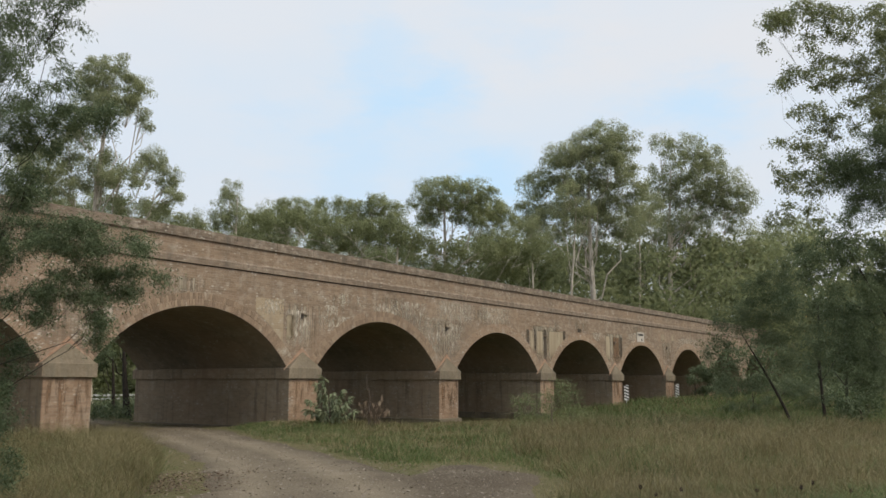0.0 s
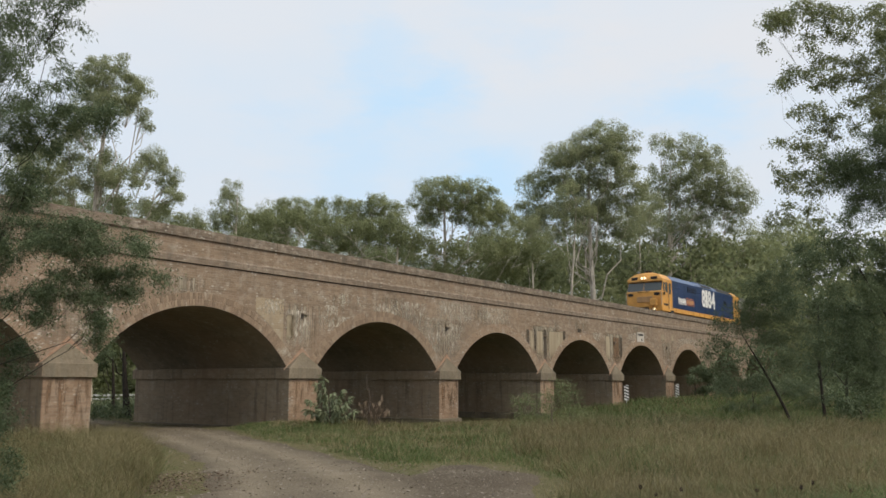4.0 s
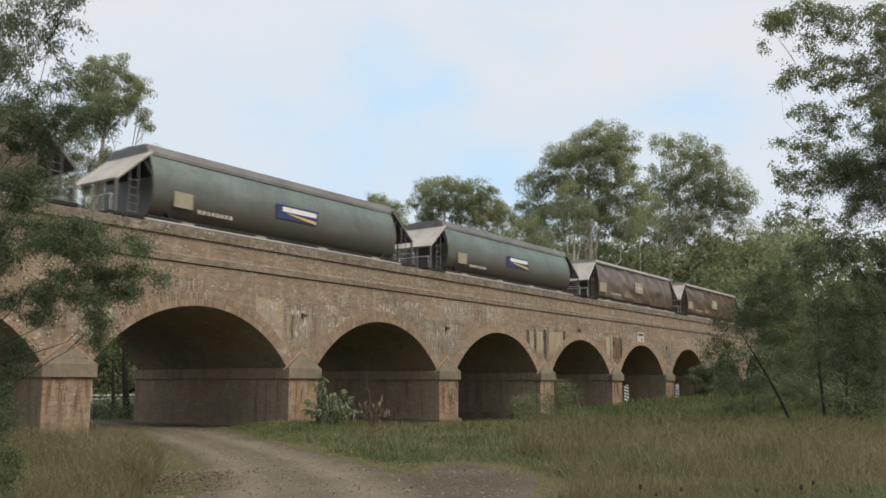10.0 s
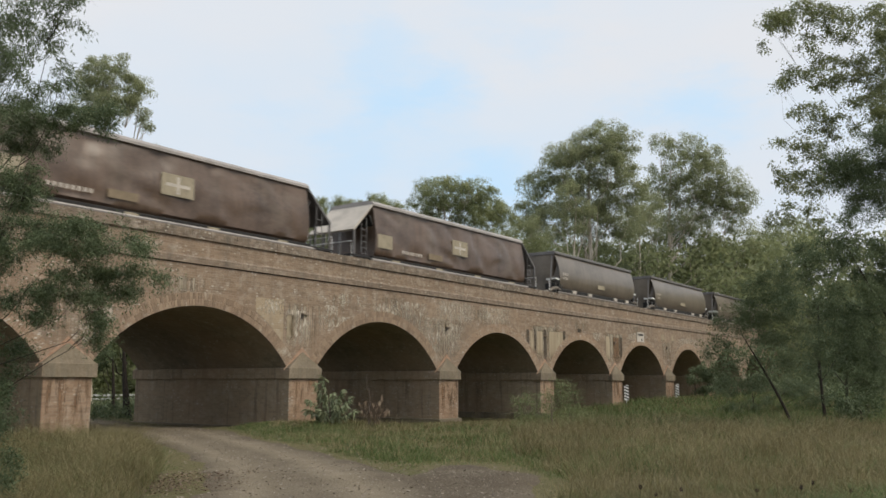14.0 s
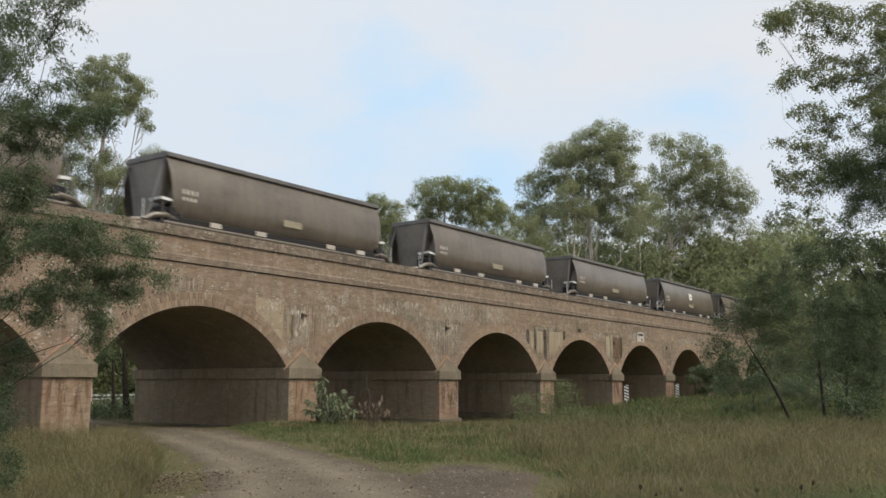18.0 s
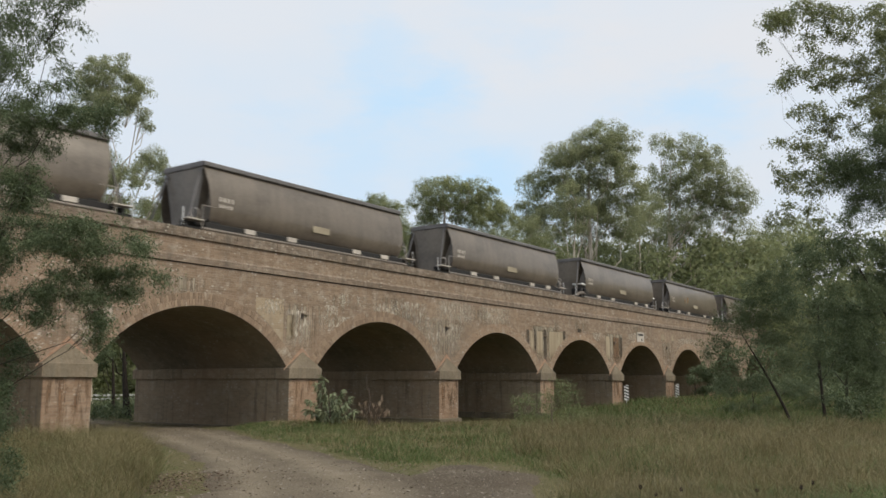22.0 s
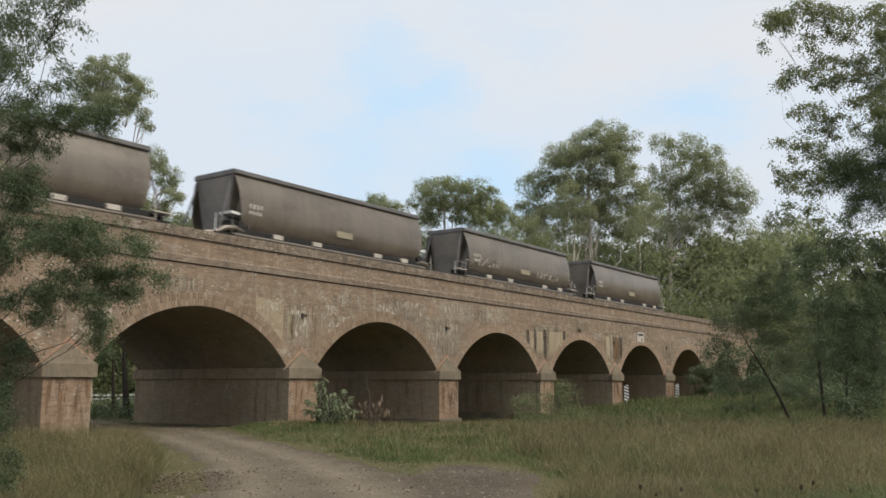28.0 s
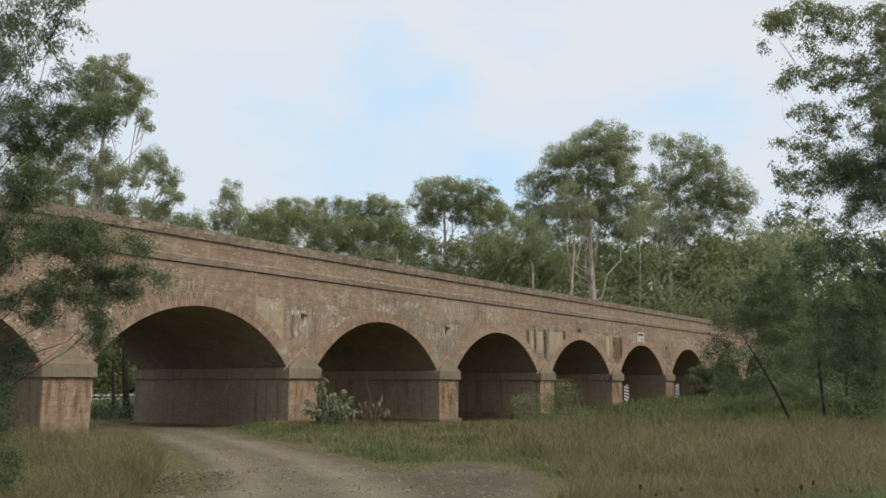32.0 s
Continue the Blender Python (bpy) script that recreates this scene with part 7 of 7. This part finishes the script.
def build_bare_sapling():
    """A withered shrub: forked leafless stems with a few hanging brown leaves low down."""
    rng, r = np.random.default_rng(9), random.Random(9)
    p = EYE + AHEAD * 33 - ACROSS * 2.72
    t = thing("withered_shrub", "withered brown shrub with bare forked twigs", "shrub", at=pose(p.x, p.y, float(ground_z(p.x, p.y)) - 0.03))
    u, w = np.array(ACROSS), np.array(AHEAD)
    leaves = []
    for du, h, rad in ((-0.12, 2.05, 0.02), (0.05, 1.6, 0.016), (0.45, 1.3, 0.014), (-0.35, 1.25, 0.013), (0.7, 0.85, 0.012), (0.3, 0.95, 0.012), (-0.15, 0.9, 0.012), (0.55, 0.6, 0.01)):
        tip = u * du + w * r.uniform(-0.3, 0.3) + np.array((0, 0, h))
        path = [tip * f + u * 0.06 * math.sin(f * 7 + h * 5) for f in (0, 0.2, 0.4, 0.6, 0.8, 1.0)]
        part("stem", Shape().tube(path, [rad, rad * 0.9, rad * 0.75, rad * 0.6, rad * 0.45, rad * 0.25], 5), M_TWIG, t, smooth=True)
        for k in range(5):
            f = r.uniform(0.35, 0.9)
            a = tip * f
            e = a + u * r.uniform(-0.3, 0.3) + w * r.uniform(-0.2, 0.2) + np.array((0, 0, r.uniform(0.05, 0.35)))
            part("twig", Shape().tube([a, a * 0.5 + e * 0.5 + np.array((0, 0, 0.03)), e], [rad * 0.4, rad * 0.3, rad * 0.15], 4), M_TWIG, t)
            if h < 1.4:
                for q in range(9):
                    b = a + (e - a) * r.uniform(0.1, 1.0)
                    sd = rng.normal(size=3) * 0.02
                    dn = np.array((r.uniform(-0.06, 0.06), r.uniform(-0.06, 0.06), -r.uniform(0.12, 0.26)))
                    leaves.append([b, b + dn * 0.4 + sd, b + dn, b + dn * 0.4 - sd])
    cr = new("foliage", many_quads("foliage", np.array(leaves), M_DEADLEAF))
    cr.parent = t
    cr["kind"] = "stuff"


build_bare_sapling()


def scatter_woods():
    """Distant woodland and undergrowth behind the viaduct: one mass of leaf clumps with stems."""
    rng = np.random.default_rng(77)
    def mass(name, label, n, place, leafmat, size, clump, per, hmin, hmax):
        pts = []
        for k in range(n):
            x, y, z0, z1 = place(k)
            m = int(per * rng.uniform(0.6, 1.4))
            c = np.array((x, y, rng.uniform(z0, z1)))
            pts.append(c + rng.normal(size=(m, 3)) * np.array((clump, clump, clump * 0.55)))
        ob = new(name, many_quads(name, leaf_faces(np.concatenate(pts), rng, size, 0.5, 0.6, True), leafmat, 3))
        tagged(ob, label, "woodland", kind="stuff")
    def far(k):
        d, a = rng.uniform(92, 150), rng.uniform(-0.62, 0.66)
        p = EYE + AHEAD * (d * math.cos(a)) + ACROSS * (d * math.sin(a))
        return p.x, p.y, 1.0, d * rng.uniform(0.07, 0.185 if a > -0.3 else 0.14)
    mass("far_woods", "far olive-green eucalypt woodland", 2600, far, M_WOODS, 0.62, 1.6, 110, 0, 0)
    def under(k):
        while True:
            x, y = rng.uniform(8, 120), rng.uniform(11.5, 46)
            if not 0.58 < x / (y + 24.5) < 0.86:      # a clearing behind the near arch
                break
        return x, y, 0.2, 0.3 + rng.uniform(1.2, 7.5) * min(1, 0.06 + max(0, x - 24) / 16)
    mass("undergrowth", "dark green undergrowth behind the viaduct", 1700, under, M_WOODS, 0.34, 0.9, 110, 0, 0)
    def right(k):
        x, y = rng.uniform(60, 120), rng.uniform(-34, -4)
        return x, y, 0.2, rng.uniform(1.0, 5.5)
    def behind(k):
        x, y = rng.uniform(30, 100), rng.uniform(10.5, 14)
        return x, y, 0.2, rng.uniform(1.0, 4.6) * (1 if x > 40 else 0.5)
    mass("undergrowth", "dark thicket close behind the arches", 420, behind, M_DARKLEAF, 0.26, 0.8, 110, 0, 0)
    def clearing(k):
        d, a = rng.uniform(42, 64), rng.uniform(-0.42, -0.33)
        p = EYE + AHEAD * (d * math.cos(a)) + ACROSS * (d * math.sin(a))
        return p.x, p.y, 0.0, rng.uniform(0.05, 0.25)
    mass("undergrowth", "rank grass and weeds in the clearing", 120, clearing, M_FINELEAF, 0.2, 0.7, 60, 0, 0)
    mass("undergrowth", "dark green undergrowth below the embankment", 420, right, M_FINELEAF, 0.28, 0.8, 130, 0, 0)


scatter_woods()


def road_gap(x, y):
    """Distance from the road's middle, in half widths."""
    d = np.full(len(x), 99.0)
    for lx, ly, lw in LINE:
        d = np.minimum(d, np.hypot(x - lx, y - ly) / lw)
    patch = np.hypot(((x - 12.8) * ACROSS.x + (y + 16.1) * ACROSS.y) / 1.2, ((x - 12.8) * AHEAD.x + (y + 16.1) * AHEAD.y) / 3.0)
    return np.minimum(d, patch * 1.02)


def grass(name, label, count, area, height, width, mat, seed, keep=None, bend=0.5, fine=True):
    rng = np.random.default_rng(seed)
    d = np.sqrt(rng.uniform(area[0] ** 2, area[1] ** 2, count * 2)) if area[4] else rng.uniform(area[0], area[1], count * 2)
    a = rng.uniform(area[2], area[3], count * 2)
    x = EYE.x + d * (math.cos(YAW) * np.cos(a) + math.sin(YAW) * np.sin(a))
    y = EYE.y + d * (math.sin(YAW) * np.cos(a) - math.cos(YAW) * np.sin(a))
    tuft = np.array([noise.noise((px * 0.55, py * 0.55, seed)) * 0.7 + noise.noise((px * 2.1, py * 2.1, seed)) * 0.5 for px, py in zip(x, y)])
    gap = road_gap(x, y)
    ok = (gap > 1.0 + 0.12 * rng.normal(size=len(x))) & (y < 0.4) & (tuft > rng.uniform(-0.6, 0.35, len(x)))
    if keep is not None:
        ok &= keep(x, y, gap, rng)
    x, y, d, tuft, gap = x[ok][:count], y[ok][:count], d[ok][:count], tuft[ok][:count], gap[ok][:count]
    n = len(x)
    h = height * rng.uniform(0.5, 1.25, n) * (0.8 + 0.6 * np.clip(tuft, -0.5, 0.6)) * np.clip((gap - 0.9) * 1.6, 0.25, 1)
    wd = width * rng.uniform(0.7, 1.4, n) * np.maximum(1, d / 16)
    az = rng.uniform(0, 2 * math.pi, n)
    side = np.stack([np.cos(az), np.sin(az), np.zeros(n)], 1) * (wd / 2)[:, None]
    lz = rng.uniform(0, 2 * math.pi, n)
    lean = np.stack([np.cos(lz), np.sin(lz), np.zeros(n)], 1) * (h * bend * rng.uniform(0.1, 1.0, n))[:, None]
    b = np.stack([x, y, ground_z(x, y) - 0.02], 1)
    up = np.stack([np.zeros(n), np.zeros(n), h], 1)
    tip = b + up * rng.uniform(0.75, 1.0, n)[:, None] + lean
    if fine:
        # far blades: one slender triangle
        v = np.stack([b - side, b + side, tip], 1)
    else:
        m = b + up * 0.62 + lean * 0.3
        q1 = np.stack([b - side, b + side, m + side * 0.8, m - side * 0.8], 1)
        q2 = np.stack([m - side * 0.8, m + side * 0.8, tip + side * 0.12, tip - side * 0.12], 1)
        v = np.stack([q1, q2], 1).reshape(-1, 4, 3)
    tagged(new(name, many_quads(name, v, mat, 3 if fine else 4)), label, "grass", kind="stuff")


def build_grass():
    verge = lambda x, y, gap, rng: (gap < 2.2 + rng.normal(size=len(x)) * 0.5) | (rng.uniform(size=len(x)) < 0.12)
    meadow = lambda x, y, gap, rng: np.array([noise.noise((a * 0.22, b * 0.22, 40)) for a, b in zip(x, y)]) > rng.uniform(-0.35, 0.35, len(x))
    def lawn(x, y):
        """Between the road and the arches the grass is short."""
        side = ((x - EYE.x) * ACROSS.x + (y - EYE.y) * ACROSS.y) / ((x - EYE.x) * AHEAD.x + (y - EYE.y) * AHEAD.y)
        return (side > -0.24) & (side < 0.10 + 0.02 * np.sin(x * 1.3)) & (y > -17)
    rank = lambda x, y, gap, rng: (gap > 1.35) & (~lawn(x, y) | (rng.uniform(size=len(x)) < 0.06))
    meadow0 = meadow
    meadow = lambda x, y, gap, rng: meadow0(x, y, gap, rng) & ~lawn(x, y)
    short = lambda x, y, gap, rng: lawn(x, y)
    mixed = lambda x, y, gap, rng: rank(x, y, gap, rng) & (np.array([noise.noise((a * 0.35, b * 0.35, 71)) for a, b in zip(x, y)]) > rng.uniform(-0.5, 0.3, len(x)))
    grass("green_grass", "short patchy grass between the road and the arches", 150000, (10, 46, -0.25, 0.13, True), 0.17, 0.010, M_GRASSGREEN, 17, short, 1.0)
    grass("dry_grass", "short straw among the green grass", 26000, (10, 46, -0.25, 0.13, True), 0.22, 0.010, M_STALK, 18, short, 1.0)
    def left(x, y):
        return ((x - EYE.x) * ACROSS.x + (y - EYE.y) * ACROSS.y) < -0.1 * ((x - EYE.x) * AHEAD.x + (y - EYE.y) * AHEAD.y)
    tall = lambda x, y, gap, rng: rank(x, y, gap, rng) & left(x, y)
    open_side = lambda x, y, gap, rng: rank(x, y, gap, rng) & ~left(x, y)
    clumps = lambda x, y, gap, rng: open_side(x, y, gap, rng) & (np.array([noise.noise((a * 0.5, b * 0.5, 33)) for a, b in zip(x, y)]) > rng.uniform(-0.25, 0.3, len(x)))
    far_side = lambda x, y, gap, rng: ~lawn(x, y)
    grass("dry_grass", "tall golden dry grass beside the track", 50000, (6.3, 26, -0.62, -0.12, True), 0.66, 0.005, M_GRASSDRY, 11, tall, 1.35, False)
    grass("green_grass", "green blades low in the tall dry grass", 52000, (6.3, 26, -0.62, -0.12, True), 0.46, 0.006, M_GRASSGREEN, 23, tall, 1.3)
    grass("dry_grass", "tangled dry grass close to the track", 32000, (6.3, 14, -0.15, 0.60, True), 0.36, 0.0075, M_GRASSDRY, 31, open_side, 1.8, False)
    grass("dry_grass", "clumps of long straw in the paddock", 52000, (7, 34, -0.15, 0.60, True), 0.70, 0.006, M_GRASSDRY, 32, clumps, 1.4, False)
    grass("green_grass", "tangled green grass close to the track", 40000, (6.3, 14, -0.15, 0.60, True), 0.36, 0.009, M_GRASSGREEN, 21, mixed, 1.7, False)
    grass("dry_grass", "dry grass of the open paddock", 120000, (12, 38, -0.15, 0.60, True), 0.36, 0.013, M_GRASSDRY, 16, open_side, 1.7)
    grass("green_grass", "green grass of the open paddock", 105000, (12, 46, -0.15, 0.60, True), 0.36, 0.014, M_GRASSGREEN, 22, mixed, 1.6)
    grass("green_grass", "short green grass by the dirt road", 70000, (6.3, 36, -0.60, 0.60, True), 0.16, 0.010, M_GRASSGREEN, 12, verge, 1.2)
    grass("green_grass", "long green grass in the paddock", 50000, (8, 45, -0.15, 0.60, True), 0.40, 0.012, M_GRASSGREEN, 13, meadow, 1.4)
    grass("dry_grass", "far dry grass below the arches", 24000, (30, 75, 0.08, 0.60, False), 0.55, 0.020, M_GRASSDRY, 14, far_side, 1.2)
    grass("green_grass", "far green grass below the arches", 50000, (30, 75, 0.08, 0.60, False), 0.55, 0.020, M_GRASSGREEN, 24, far_side, 1.2)
    fringe = lambda x, y, gap, rng: (y > -4.5 + rng.normal(size=len(x))) & (gap > 1.5)
    grass("dry_grass", "pale straw along the foot of the arches", 22000, (30, 50, -0.13, 0.12, True), 0.30, 0.014, M_GRASSDRY, 41, fringe, 1.2)
    grass("seed_heads", "pale nodding seed stalks above the grass", 13000, (6.3, 30, -0.60, 0.60, True), 0.8, 0.006, M_STALK, 15, rank, 0.9)


build_grass()


def build_weeds():
    """Dried umbels that stand out of the grass near the camera."""
    r = random.Random(8)
    stem = Shape().tube([(0, 0, 0), (0.01, 0.01, 0.2), (0.0, 0.02, 0.40)], [0.005, 0.004, 0.003], 5).mesh("stem", M_DARKBARK)
    head = Shape()
    for k in range(14):
        a, o = 2 * math.pi * k / 14, r.uniform(0.015, 0.045)
        head.tube([(0, 0.02, 0.39), (o * math.cos(a), 0.02 + o * math.sin(a), 0.415), (o * 0.8 * math.cos(a), 0.02 + o * 0.8 * math.sin(a), 0.435 + r.uniform(0, 0.015))], [0.003, 0.009, 0.004], 4)
    head_me = head.mesh("seed_head", M_DEADHEAD)
    first = None
    for side, depth in ((2.5, 11.5), (3.98, 11.5), (4.22, 10.7), (4.96, 11.0), (2.92, 10.7), (4.65, 11.5), (2.54, 10.85)):
        p = EYE + AHEAD * depth + ACROSS * side
        m = pose(p.x, p.y, float(ground_z(p.x, p.y)), r.uniform(-14, 14), r.uniform(-14, 14), r.uniform(0, 360)) @ Matrix.Diagonal((0.75, 0.75, r.uniform(0.85, 1.1), 1))
        if first is None:
            first = thing("weed_stalk", "dried weed stalk with a dark curled seed head", "weed", "dried weeds in the grass", at=m)
            part("stem", stem, None, first)
            part("seed_head", head_me, None, first)
        else:
            copy_thing(first, m)


build_weeds()


def build_litter():
    rng = np.random.default_rng(5)
    k = rng.integers(8, 80, 9000)
    p = LINE[k, :2] + rng.normal(size=(9000, 2)) * LINE[k, 2:3] * np.array((0.75, 0.75))
    ok = (p[:, 1] < 9) & (p[:, 1] > -24)
    p = p[ok]
    pos = np.stack([p[:, 0], p[:, 1], ground_z(p[:, 0], p[:, 1]) + 0.055], 1)
    def bits(name, label, pos, mat, size, slim):
        f = leaf_faces(pos, rng, size, slim, 0)
        f[:, :, 2] = pos[:, None, 2] + (f[:, :, 2] - pos[:, None, 2]) * 0.35
        tagged(new(name, many_quads(name, f, mat)), label, "litter", kind="stuff")
    bits("loose_stones", "loose pale stones on the dirt road", pos[:4200], M_GRAVEL, 0.05, 0.9)
    g = rng.normal(size=(1500, 2)) * 0.5
    g = np.stack([12.8 + 1.1 * g[:, 0] * ACROSS.x + 2.8 * g[:, 1] * AHEAD.x, -16.1 + 1.1 * g[:, 0] * ACROSS.y + 2.8 * g[:, 1] * AHEAD.y], 1)
    bits("loose_stones", "grey gravel scattered on the bare patch", np.stack([g[:, 0], g[:, 1], ground_z(g[:, 0], g[:, 1]) + 0.05], 1), M_GRAVEL, 0.03, 0.9)
    q = np.array([[9.0, -12.2]]) + rng.normal(size=(2200, 2)) * np.array([[0.9, 0.6]])
    bits("leaf_litter", "dark fallen leaves and bark beside the road", np.stack([q[:, 0], q[:, 1], ground_z(q[:, 0], q[:, 1]) + 0.05], 1), M_LITTER, 0.06, 0.5)


build_litter()
build_voussoirs()
motions()
